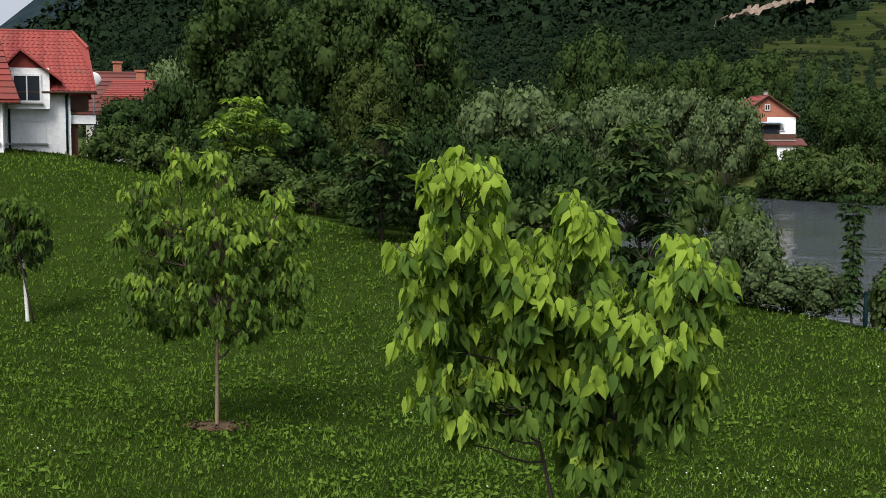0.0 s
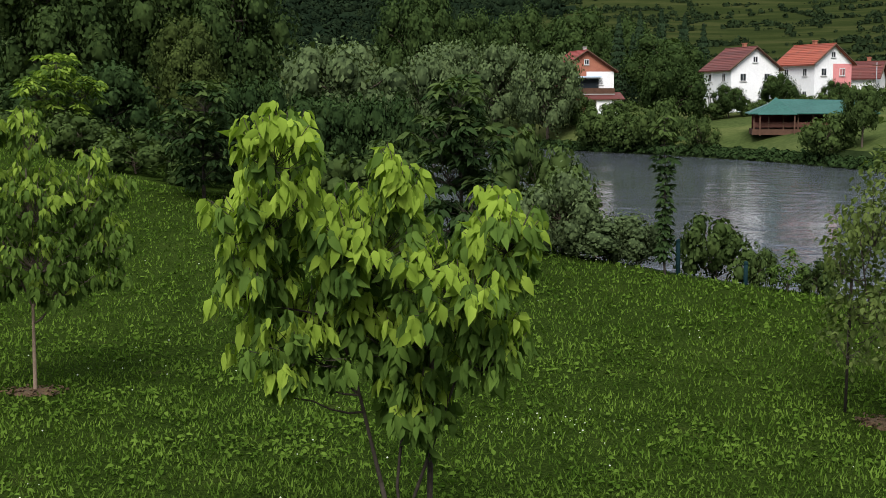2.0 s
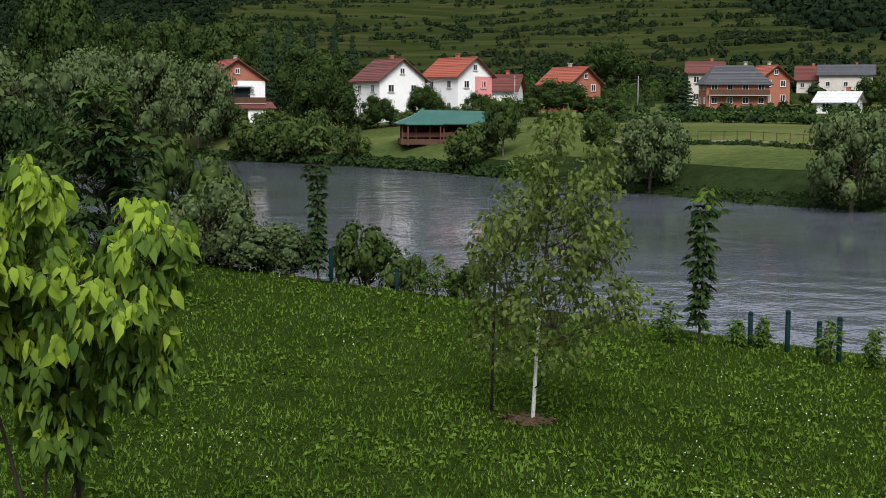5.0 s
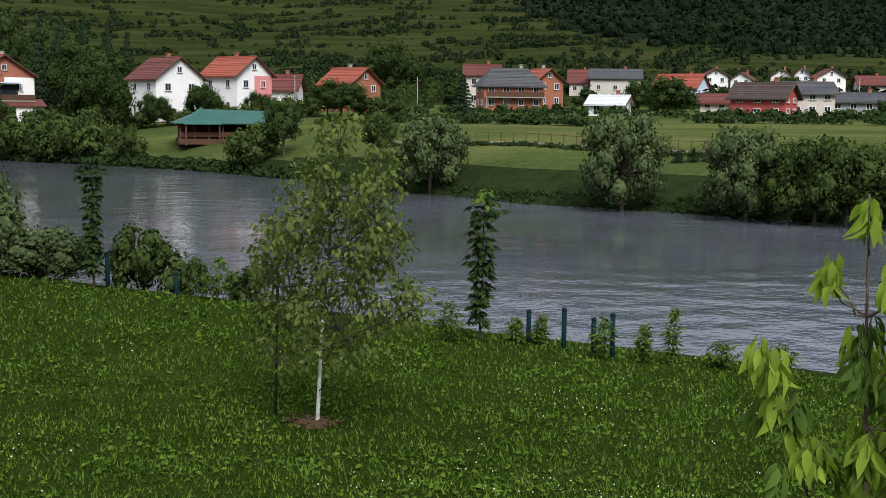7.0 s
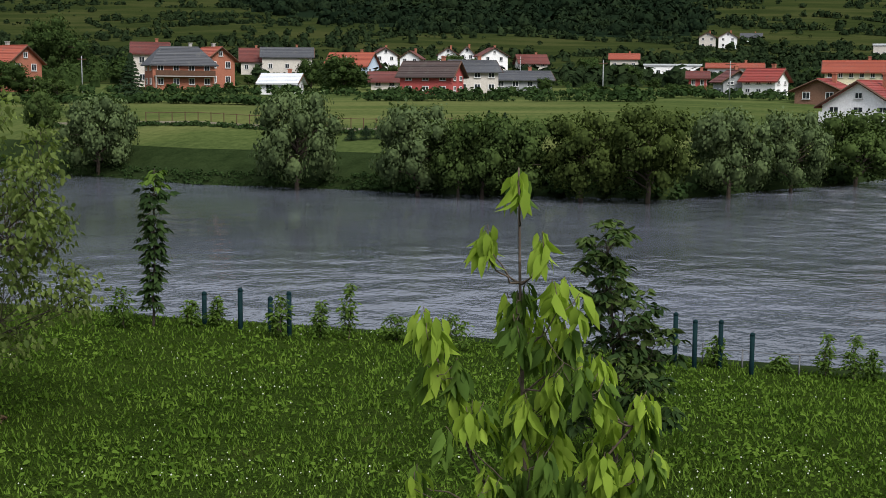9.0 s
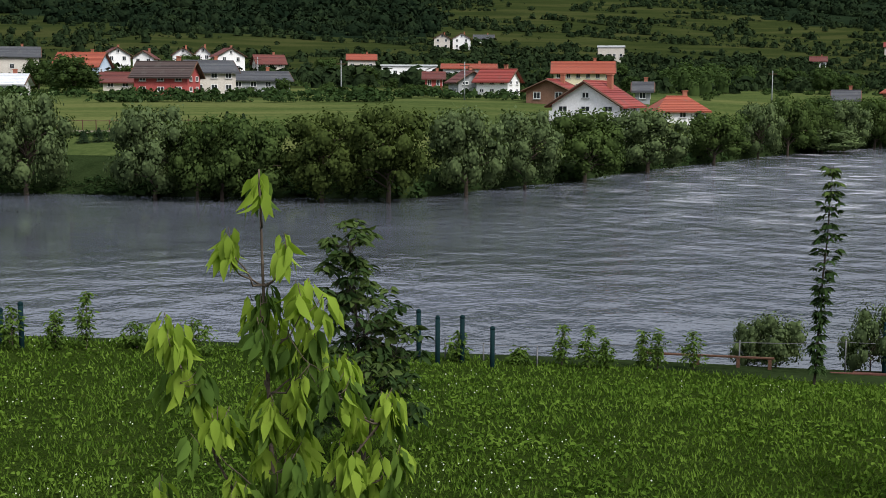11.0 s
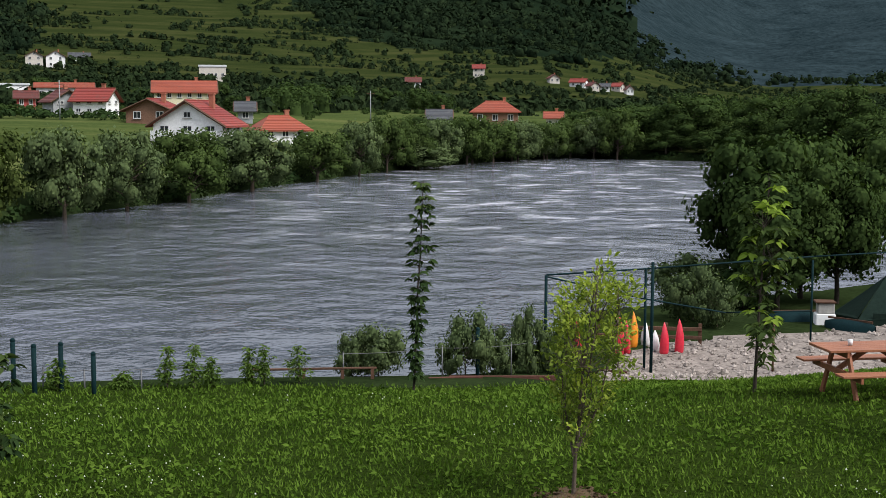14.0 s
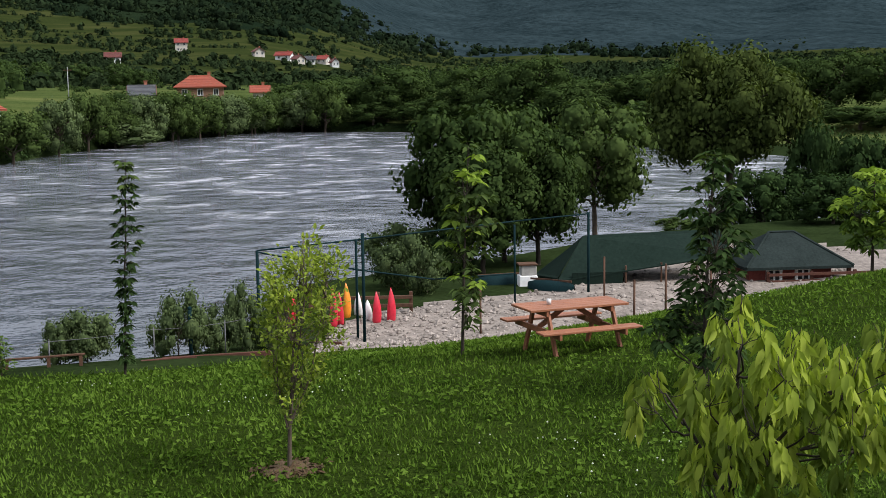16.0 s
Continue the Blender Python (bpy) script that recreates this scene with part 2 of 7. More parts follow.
# blue grey in the base colour stands for haze over the far forest
HAZY_FOREST = rough_stuff("hazy_mountain_forest", (0.006, 0.012, 0.014), (0.029, 0.046, 0.052), 0.014, 8, 0.95, 8.0, 0.0)
FLOWER, fn, fl, fb = material("white_clover_flower", 0.8)
fb.inputs["Base Color"].default_value = (0.55, 0.57, 0.48, 1)

# ---- meshes ----
def mesh_of(name, verts, faces, mats, index=None, smooth=False, normals=None):
    me = bpy.data.meshes.new(name)
    me.from_pydata(np.asarray(verts, float).tolist(), [], faces.tolist() if hasattr(faces, "tolist") else faces)
    for m in mats if isinstance(mats, (list, tuple)) else [mats]:
        me.materials.append(m)
    if index is not None:
        me.polygons.foreach_set("material_index", np.asarray(index, np.int32))
    if smooth:
        me.polygons.foreach_set("use_smooth", np.ones(len(me.polygons), bool))
    me.update()
    if normals is not None:
        normals = normals / (np.linalg.norm(normals, axis=1, keepdims=True) + 1e-9)
        me.normals_split_custom_set_from_vertices(normals.tolist())
    return me


def thing(name, label, category, place=(0, 0, 0), turn=0.0, group="", kind=""):
    """An empty at a thing's base that carries its parts."""
    e = new(name)
    e.empty_display_size = 0.3
    e.matrix_world = pose(*place, 0, 0, turn)
    return tagged(e, label, category, group, kind)


def part_mesh(name, me, parent, label="", at=None):
    ob = new(name, me)
    ob.parent = parent
    if at is not None:
        ob.matrix_local = at
    if label:
        ob["label"] = label
    return ob


def part(name, bm, mat, parent, label="", smooth=False):
    me = bpy.data.meshes.new(name)
    bm.to_mesh(me)
    bm.free()
    me.materials.append(mat)
    if smooth:
        me.polygons.foreach_set("use_smooth", np.ones(len(me.polygons), bool))
    return part_mesh(name, me, parent, label)


def box(bm, lo, hi, m=None, bevel=0.0):
    """A box between two corners, moved by m."""
    made = bmesh.ops.create_cube(bm, size=1.0)["verts"]
    c, d = [(a + b) / 2 for a, b in zip(lo, hi)], [b - a for a, b in zip(lo, hi)]
    tr = Matrix.Translation(c) @ Matrix.Diagonal((*d, 1))
    bmesh.ops.transform(bm, matrix=(m @ tr) if m else tr, verts=made)
    if bevel:
        edges = list({e for v in made for e in v.link_edges})
        bmesh.ops.bevel(bm, geom=edges, offset=bevel, segments=1, affect="EDGES")
    return bm


def boxes(*items):
    bm = bmesh.new()
    for lo, hi in items:
        box(bm, lo, hi)
    return bm


def rod(bm, a, b, r, sides=8, r2=None):
    a, b = Vector(a), Vector(b)
    made = bmesh.ops.create_cone(bm, cap_ends=True, segments=sides, radius1=r, radius2=r if r2 is None else r2, depth=(b - a).length)["verts"]
    bmesh.ops.transform(bm, matrix=Matrix.Translation((a + b) / 2) @ (b - a).to_track_quat("Z", "Y").to_matrix().to_4x4(), verts=made)
    return bm


def rods(r, *ends, sides=8):
    bm = bmesh.new()
    for a, b in ends:
        rod(bm, a, b, r, sides)
    return bm


# ---- the lie of the land: heights above the river, z = 0 ----
def smooth(v, a, b):
    t = np.clip((v - a) / (b - a), 0, 1)
    return t * t * (3 - 2 * t)


def wave(x, y, size, seed=0.0):
    """Gentle undulation between -1 and 1."""
    a = np.sin(x / size + 1.3 * seed) * np.cos(y / size * 1.13 + 2.1 * seed)
    b = np.sin((x + 0.7 * y) / size * 2.3 + seed) * np.sin((y - 0.6 * x) / size * 1.9 + 0.5 * seed)
    return 0.62 * a + 0.38 * b


EDGE = ([-60, -17, -14, -9, -4.6, 5, 18, 35, 59, 77, 85, 92, 105, 125, 160], [72, 69, 60, 48, 40, 33, 29.4, 27.4, 27.6, 29.0, 33.5, 34, 41, 50, 60])
NEAR_SHORE = ([-60, -12, 0, 9, 20, 35, 57, 75, 85, 92, 98, 105, 120, 160], [420, 260, 150, 62, 44, 39, 41, 47, 52, 60, 70, 78, 85, 90])
FAR_SHORE = ([-60, -12, 0, 9, 13, 21, 30, 36, 47, 57, 64, 70, 75.5, 81, 88, 93, 98, 105, 120, 160], [520, 330, 262, 222, 203, 172, 133, 116, 105, 102.5, 124, 160, 206, 245, 228, 192, 164, 142, 125, 118])
RISE = ([0, 4, 10, 20, 35, 75, 115, 165, 300, 450, 620, 900, 1400, 2000, 2800, 4800], [0, 1.6, 3.0, 4.3, 5.6, 7.1, 7.9, 9.2, 12.8, 24, 46, 92, 215, 360, 560, 620])


def lawn_height(x, y):
    s, u = (x + y) / 2**0.5, (x - y) / 2**0.5
    return 5.15 - 0.064 * s - 0.082 * (u + 1) * smooth(s, 12, 26)


def land(x, y):
    x, y = np.asarray(x, float), np.asarray(y, float)
    d, az = np.hypot(x, y), np.degrees(np.arctan2(x, y))
    edge, near, far = (np.interp(az, *t) for t in (EDGE, NEAR_SHORE, FAR_SHORE))
    lawn = lawn_height(x, y) + 0.035 * wave(x, y, 1.7, 1) + 0.05 * wave(x, y, 4.5, 2)
    ex, ey = np.sin(np.radians(az)) * edge, np.cos(np.radians(az)) * edge
    rim = lawn_height(ex, ey)
    # past the lawn's rim: a steep bank on the river's side, a level gravel terrace downstream
    k = np.clip((d - edge) / np.maximum(near - edge, 1), 0, 1)
    steep = rim * (1 - smooth(k, 0.0, 0.75)) - 0.25 * k
    flat = rim * (1 - smooth(k, 0.62, 1.0)) + (2.0 - rim) * smooth(k, 0.0, 0.18) * (1 - smooth(k, 0.62, 1.0)) - 0.25 * k
    hillside = rim + (1.0 - rim) * smooth(k, 0.1, 0.9) - 1.2 * k
    bank = steep + (flat - steep) * smooth(az, 77, 83)
    bank = bank + (hillside - bank) * (1 - smooth(az, -4, 6))
    z = np.where(d <= edge, lawn, bank)
    bed = -0.25 - 1.8 * np.sin(np.pi * np.clip((d - near) / np.maximum(far - near, 1), 0, 1))
    z = np.where(d > near, bed, z)
    e = d - far
    crest = 0.42 + 0.58 * smooth(az, -21, -9) + 0.12 * wave(az * 10, 0 * az, 60, 3) * smooth(e, 600, 1500)
    open_valley = smooth(az, 79, 90)
    up = np.interp(e * (1 - 0.48 * open_valley), *RISE)
    up = up * (1 + (crest - 1) * smooth(e, 500, 1500)) + smooth(e, 130, 500) * (1.8 * wave(x, y, 55, 4) + 4 * wave(x, y, 140, 5)) + smooth(e, 700, 1600) * (26 * wave(x, y, 260, 6) + 9 * wave(x, y, 90, 7))
    return np.where(e > 0, up - 0.25 * (1 - smooth(e, 0, 2)), z)


def ground_at(az, d):
    """A place at heading az (degrees clockwise from +y), d metres off."""
    x, y = math.sin(radians(az)) * d, math.cos(radians(az)) * d
    return x, y, float(land(x, y))


def open_slope(az, x, y):
    """How much farther up the fields reach at some headings."""
    az = az + 2.2 * wave(x, y, 90, 3) + 1.2 * wave(x, y, 33, 5)
    return 560 * smooth(az, 12, 21) * (1 - smooth(az, 30, 40)) + 330 * smooth(az, 56, 63) * (1 - smooth(az, 63, 73))


def build_ground():
    az = np.concatenate([np.arange(-180, -26, 6.0), np.arange(-26, 114, 0.5), np.arange(114, 180, 6.0)])
    edge, near, far = (np.interp(az, *t) for t in (EDGE, NEAR_SHORE, FAR_SHORE))
    t1, t2, t3 = np.linspace(0, 1, 70) ** 1.3, np.linspace(0, 1, 26)[1:], np.linspace(0, 1, 20)[1:]
    t4 = np.concatenate([np.linspace(0, 45, 26)[1:], 45 * np.geomspace(1.05, 95, 120)])
    rows = [0.05 + (edge - 0.05) * t for t in t1] + [edge + (near - edge) * t for t in t2] + [near + (far - near) * t for t in t3] + [far + t for t in t4]
    R, A = np.array(rows), np.tile(np.radians(az), (len(rows), 1))
    X, Y = R * np.sin(A), R * np.cos(A)
    Zz = land(X, Y)
    nr, na = X.shape
    i, j = np.meshgrid(np.arange(nr - 1), np.arange(na), indexing="ij")
    jn = (j + 1) % na
    faces = np.stack([i * na + j, (i + 1) * na + j, (i + 1) * na + jn, i * na + jn], -1).reshape(-1, 4)
    deg, row = np.degrees(A), np.tile(np.arange(nr)[:, None], (1, na))
    idx = np.where(row < 69, 0, np.where(row < 113, 1, 3))
    wide = np.interp(deg, [82, 84, 88, 94, 100, 107, 112], [0, 2.5, 4.5, 7, 15, 10, 8])
    idx[(row >= 69) & (R < np.interp(deg, *EDGE) + wide) & (deg > 82)] = 2
    idx[(row >= 69) & (row < 94) & (deg < 0)] = 0
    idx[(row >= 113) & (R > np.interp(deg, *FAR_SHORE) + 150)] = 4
    wood = np.interp(deg, *FAR_SHORE) + 640 + 190 * wave(X, Y, 170, 9) * (1 - smooth(deg, 78, 86)) + 330 * smooth(deg, 79, 90) + open_slope(deg, X, Y)
    idx[(row >= 113) & (R > wood)] = 6
    # the farthest slopes take the forest with haze in its colour
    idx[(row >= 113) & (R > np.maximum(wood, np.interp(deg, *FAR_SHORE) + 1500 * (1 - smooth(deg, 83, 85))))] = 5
    idx[(row >= 113) & (R < np.interp(deg, *FAR_SHORE) + np.interp(deg, [24, 28, 42, 47], [3, 9, 9, 5]))] = 1
    me = mesh_of("ground", np.stack([X, Y, Zz], -1).reshape(-1, 3), faces, [LAWN, SOIL, GRAVEL, MEADOW, PASTURE, HAZY_FOREST, WOODS], idx[:-1].reshape(-1), True)
    tagged(new("ground", me), "sloping mown lawn, gravel terrace, river bed and valley meadows", "ground", kind="structure")


build_ground()
wb = bmesh.new()
bmesh.ops.create_grid(wb, x_segments=8, y_segments=8, size=700)
wm = bpy.data.meshes.new("water")
wb.to_mesh(wm)
wb.free()
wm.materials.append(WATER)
river = tagged(new("water", wm), "wide grey-green river with ripples and reflections", "river", kind="structure")
river.location = (260, 200, 0)

# ---- plants ----
def leaves(rng, P, D, L, W, fold=0.22, curl=0.18):
    """Folded, curling leaves from their stalk ends P along D: eight triangles each."""
    n = len(P)
    D = D / np.linalg.norm(D, axis=1, keepdims=True)
    up = np.tile([0.0, 0.0, 1.0], (n, 1)) + rng.normal(0, 0.45, (n, 3))
    S = np.cross(D, up)
    S /= np.linalg.norm(S, axis=1, keepdims=True) + 1e-9
    N = np.cross(S, D)
    L, W = (np.broadcast_to(v, n)[:, None] for v in (L, W))
    mid = lambda t: P + D * L * t - N * L * curl * t * t
    rows = [P]
    for t, w in ((0.28, 0.86), (0.62, 0.80)):
        rows += [mid(t) - S * W * 0.5 * w + N * W * fold * w, mid(t), mid(t) + S * W * 0.5 * w + N * W * fold * w]
    rows.append(mid(1.0))
    V = np.stack(rows, 1).reshape(-1, 3)
    F = (np.arange(n) * 8)[:, None, None] + np.array([[0, 2, 1], [0, 3, 2], [1, 2, 5], [1, 5, 4], [2, 3, 6], [2, 6, 5], [4, 5, 7], [5, 6, 7]])
    return V, F.reshape(-1, 3)


def cards(rng, P, N, L, W, droop=0.0):
    """Plain two-triangle leaves for trees far off, facing about along N."""
    n = len(P)
    D = np.cross(N, rng.normal(0, 1, (n, 3)))
    D = D / (np.linalg.norm(D, axis=1, keepdims=True) + 1e-9) - np.array([0, 0, droop])
    P = P - D * np.broadcast_to(L, n)[:, None] * 0.5
    S = np.cross(D, N)
    S /= np.linalg.norm(S, axis=1, keepdims=True) + 1e-9
    L, W = (np.broadcast_to(v, n)[:, None] for v in (L, W))
    V = np.stack([P, P + D * L * 0.5 - S * W * 0.5, P + D * L, P + D * L * 0.5 + S * W * 0.5], 1).reshape(-1, 3)
    F = (np.arange(n) * 4)[:, None] + np.array([0, 3, 2, 1])
    return V, F


def tube(P, r, sides=6):
    """A tapered limb along the points P with radii r."""
    P, r = np.asarray(P, float), np.asarray(r, float)
    T = np.gradient(P, axis=0)
    T /= np.linalg.norm(T, axis=1, keepdims=True) + 1e-9
    ref = np.array([1.0, 0.13, 0.07]) if abs(T[0, 0]) < 0.8 else np.array([0.1, 1.0, 0.1])
    A = np.cross(T, ref)
    A /= np.linalg.norm(A, axis=1, keepdims=True) + 1e-9
    B = np.cross(T, A)
    th = np.linspace(0, 2 * np.pi, sides, endpoint=False)
    V = P[:, None] + r[:, None, None] * (np.cos(th)[None, :, None] * A[:, None] + np.sin(th)[None, :, None] * B[:, None])
    n = len(P)
    F = [(i * sides + k, i * sides + (k + 1) % sides, (i + 1) * sides + (k + 1) % sides, (i + 1) * sides + k) for i in range(n - 1) for k in range(sides)]
    F.append(tuple(range((n - 1) * sides, n * sides)))
    return V.reshape(-1, 3), F


def joined(pieces):
    V, F, o = [], [], 0
    for v, f in pieces:
        V.append(v)
        F += [tuple(i + o for i in q) for q in (f.tolist() if hasattr(f, "tolist") else f)]
        o += len(v)
    return np.concatenate(V), F


def bowed(rng, a, b, n=6, sag=0.0, jitter=0.02):
    t = np.linspace(0, 1, n)[:, None]
    a, b = np.asarray(a, float), np.asarray(b, float)
    P = a + (b - a) * t
    P[:, 2] += sag * 4 * (t * (1 - t))[:, 0]
    P[1:-1] += rng.normal(0, jitter, (n - 2, 3))
    return P


def sprays(rng, tips, out, kind, size, count):
    """Leaves in whorls at the twig tips. kind: drooping, palm, hanging or upright."""
    n = len(tips)
    a = rng.uniform(0, 2 * np.pi, (n, 1)) + np.arange(count)[None] * (2 * np.pi / count) + rng.normal(0, 0.35, (n, count))
    flat = np.stack([np.cos(a), np.sin(a), 0 * a], -1)
    lift = {"drooping": -1.15, "tassel": -2.3, "palm": -0.45, "hanging": -1.6, "upright": 0.5}[kind]
    D = flat + 0.5 * out[:, None, :] + np.array([0, 0, lift]) + rng.normal(0, 0.28, (n, count, 3))
    P = np.repeat(tips[:, None], count, 1) + flat * size * 0.12 + rng.normal(0, size * 0.22, (n, count, 3))
    L = size * rng.uniform(0.6, 1.15, n * count)
    W = L * {"drooping": 0.44, "tassel": 0.36, "palm": 0.40, "hanging": 0.6, "upright": 0.42}[kind]
    return leaves(rng, P.reshape(-1, 3), D.reshape(-1, 3), L, W, 0.22, 0.48 if kind == "drooping" else 0.2)


def leader_tree(seed, stem, leaders, kind, size, count, limbs, twig, stem_r=0.04, lift=0.25, belly=0.35, low=0.05, taper=0.75):
    """A young tree: a stem from the ground to a fork, then leaders [(tip, reach, limbs share, start)] with side limbs,
    whose twigs carry the leaves. Returns the meshes of stem, limbs and crown as vertices and faces."""
    rng = np.random.default_rng(seed)
    stem = np.asarray(stem, float)
    wood, tips, out = [], [], []
    for tip, reach, share, start in leaders:
        base = stem[0] + (stem[-1] - stem[0]) * start
        axis = bowed(rng, base, tip, 9, 0.0, 0.025)
        axis[:, :2] = base[:2] + (np.asarray(tip)[:2] - base[:2]) * (np.linspace(0, 1, 9)[:, None] ** 0.8) + rng.normal(0, 0.02, (9, 2))
        wood.append(tube(axis, np.linspace(stem_r * 0.7, 0.006, 9), 5))
        for i in range(max(3, int(limbs * share))):
            t = low + (1 - low) * (i + rng.uniform(0, 1)) / max(3, int(limbs * share))
            p = base + (np.asarray(tip) - base) * t
            p[:2] = base[:2] + (np.asarray(tip)[:2] - base[:2]) * t**0.8
            fat = min(1.0, (t + 0.12) / belly) if t < belly else ((1 - t) / (1 - belly)) ** taper
            ln = reach * max(0.12, fat) * rng.uniform(0.55, 1.1)
            a = i * 2.4 + rng.uniform(-0.5, 0.5)
            dirn = np.array([math.cos(a), math.sin(a), lift + rng.normal(0, 0.15)])
            end = p + dirn * ln
            limb = bowed(rng, p, end, 5, 0.06 * ln, 0.02 * ln)
            wood.append(tube(limb, np.linspace(0.012, 0.003, 5) * (stem_r / 0.04), 3))
            k = max(2, int(ln / twig))
            for q in np.linspace(0.3, 1.0, k):
                c = p + (end - p) * q
                off = rng.normal(0, twig * 0.55, 3)
                tips.append(c + off * np.array([1, 1, 0.7]))
                out.append(dirn + off)
        tips.append(np.asarray(tip, float))
        out.append(np.array([0, 0, 0.4]))
    tips, out = np.array(tips), np.array(out)
    out = out / (np.linalg.norm(out, axis=1, keepdims=True) + 1e-9)
    trunk = tube(bowed(rng, stem[0], stem[-1], 8, 0, 0.012), np.linspace(stem_r * 1.25, stem_r * 0.75, 8), 9)
    return trunk, joined(wood), sprays(rng, tips, out, kind, size, count)


def tassel(rng, tips, out, L, count, width=0.42, reach=0.62, drop=0.62, curl=0.55, back=0.75):
    """Umbrellas of leaves that arch outwards and hang from the ends of shoots."""
    n = len(tips)
    a = rng.uniform(0, 2 * np.pi, (n, 1)) + np.arange(count)[None] * 2.399 + rng.normal(0, 0.3, (n, count))
    flat = np.stack([np.cos(a), np.sin(a), 0 * a], -1)
    low = np.linspace(0, 1, count)[None, :, None] * np.ones((n, 1, 1))
    D = flat * reach * (0.6 + 0.5 * low) + 0.25 * out[:, None, :] - np.array([0, 0, drop]) * (0.7 + 0.5 * rng.uniform(0, 1, (n, count, 1)))
    P = tips[:, None] + np.array([0, 0, -1.0]) * low * L * back + flat * L * 0.10 + rng.normal(0, L * 0.06, (n, count, 3))
    size = (L * (0.55 + 0.45 * np.sin(np.pi * (0.15 + 0.7 * low[..., 0]))) * rng.uniform(0.75, 1.15, (n, count))).reshape(-1)
    return leaves(rng, P.reshape(-1, 3), D.reshape(-1, 3), size, size * width, 0.20, curl)


def lobed_tree(seed, stems, lobes, L, count, dens, width=0.42, r=0.035, deep=0.5, copies=2, rise=0.25, style="tassel", young=0.35, inner=0.35):
    """A young tree. stems: lines of points from the ground; lobes (x, z, half width, half height) of its crown as it
    stands.
    Every lobe holds shoots that end in leaves, the upper ones in leaves paler from youth and from painted top light."""
    rng = np.random.default_rng(seed)
    wood, tips, out, young_lit = [], [], [], []
    stems = [np.array(p, float) for p in stems]
    half = max(abs(q[0]) + q[2] for q in lobes)
    z_low, z_top = min(q[1] for q in lobes), max(q[1] for q in lobes)
    for i, (x, z, rx, rz) in enumerate(lobes):
        for c in range(copies):
            room = deep * half * math.sqrt(max(0.05, 1 - (x / (half * 1.1)) ** 2))
            y = room * ((i * 0.618 + c / copies + 0.15 * rng.uniform()) % 1.0 * 2 - 1)
            mid = np.array([x, y, z])
            line = min(stems, key=lambda p: np.hypot(*(p[-1, :2] - mid[:2])))
            fine = np.concatenate([a + (b - a) * np.linspace(0, 1, 8)[:, None] for a, b in zip(line, line[1:])])
            below = fine[fine[:, 2] <= max(z - 0.45 * np.hypot(*(fine[-1, :2] - mid[:2])) - 0.1, fine[0, 2] + 0.35)]
            hub = below[-1]
            k = max(1, int(round(dens * rx * rz * math.pi)))
            low = mid - np.array([0, 0, rz * 0.5])
            wood.append(tube(bowed(rng, hub, low, 6, -0.04, 0.012), np.linspace(r * 0.45, r * 0.16, 6), 5))
            d = rng.normal(0, 1, (k, 3)) + np.array([0, 0, rise])
            d /= np.linalg.norm(d, axis=1, keepdims=True)
            rad = 1 - inner * rng.uniform(0, 1, (k, 1))
            T = mid + d * rad * np.array([rx, rx, rz])
            if k == 1:
                T = mid[None] + np.array([[0, 0, rz * 0.6]])
            for tip, v in zip(T, d):
                wood.append(tube(bowed(rng, low, tip, 4, -0.03, 0.01), np.linspace(r * 0.14, 0.003, 4), 3))
            tips.append(T)
            out.append(d)
            # paler leaves higher up: young growth, and top light put into the colour
            young_lit.append(rng.uniform(0, 1, k) < young + 0.35 * d[:, 2] + 0.45 * ((z - z_low) / (z_top - z_low + 1e-6) - 0.5))
    tips, out, young_lit = np.concatenate(tips), np.concatenate(out), np.concatenate(young_lit)
    for k, p in enumerate(stems):
        line = np.concatenate([a + (b - a) * np.linspace(0, 1, 5)[:-1, None] for a, b in zip(p, p[1:])] + [p[-1:]])
        wide = np.linspace(r * (0.7 if k else 1.15), r * 0.3, len(line))
        cut = 0 if k else 5
        if k == 0:
            trunk = tube(line[: cut + 1], wide[: cut + 1], 9)
        wood.append(tube(line[cut:] if k else line[cut - 1 :], (wide[cut:] if k else wide[cut - 1 :]) * 0.97, 7))
    crowns = []
    for sel in (~young_lit, young_lit):
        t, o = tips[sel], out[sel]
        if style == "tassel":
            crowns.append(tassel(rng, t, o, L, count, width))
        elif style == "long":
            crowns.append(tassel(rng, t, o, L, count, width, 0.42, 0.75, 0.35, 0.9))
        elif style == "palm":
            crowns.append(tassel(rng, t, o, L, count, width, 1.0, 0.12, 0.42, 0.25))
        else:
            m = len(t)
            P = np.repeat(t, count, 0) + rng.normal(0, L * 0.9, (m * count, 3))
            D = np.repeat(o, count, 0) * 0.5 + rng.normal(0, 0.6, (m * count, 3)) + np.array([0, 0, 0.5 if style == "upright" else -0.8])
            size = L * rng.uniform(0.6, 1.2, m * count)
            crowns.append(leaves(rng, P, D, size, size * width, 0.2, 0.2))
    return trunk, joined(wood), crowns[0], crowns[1]


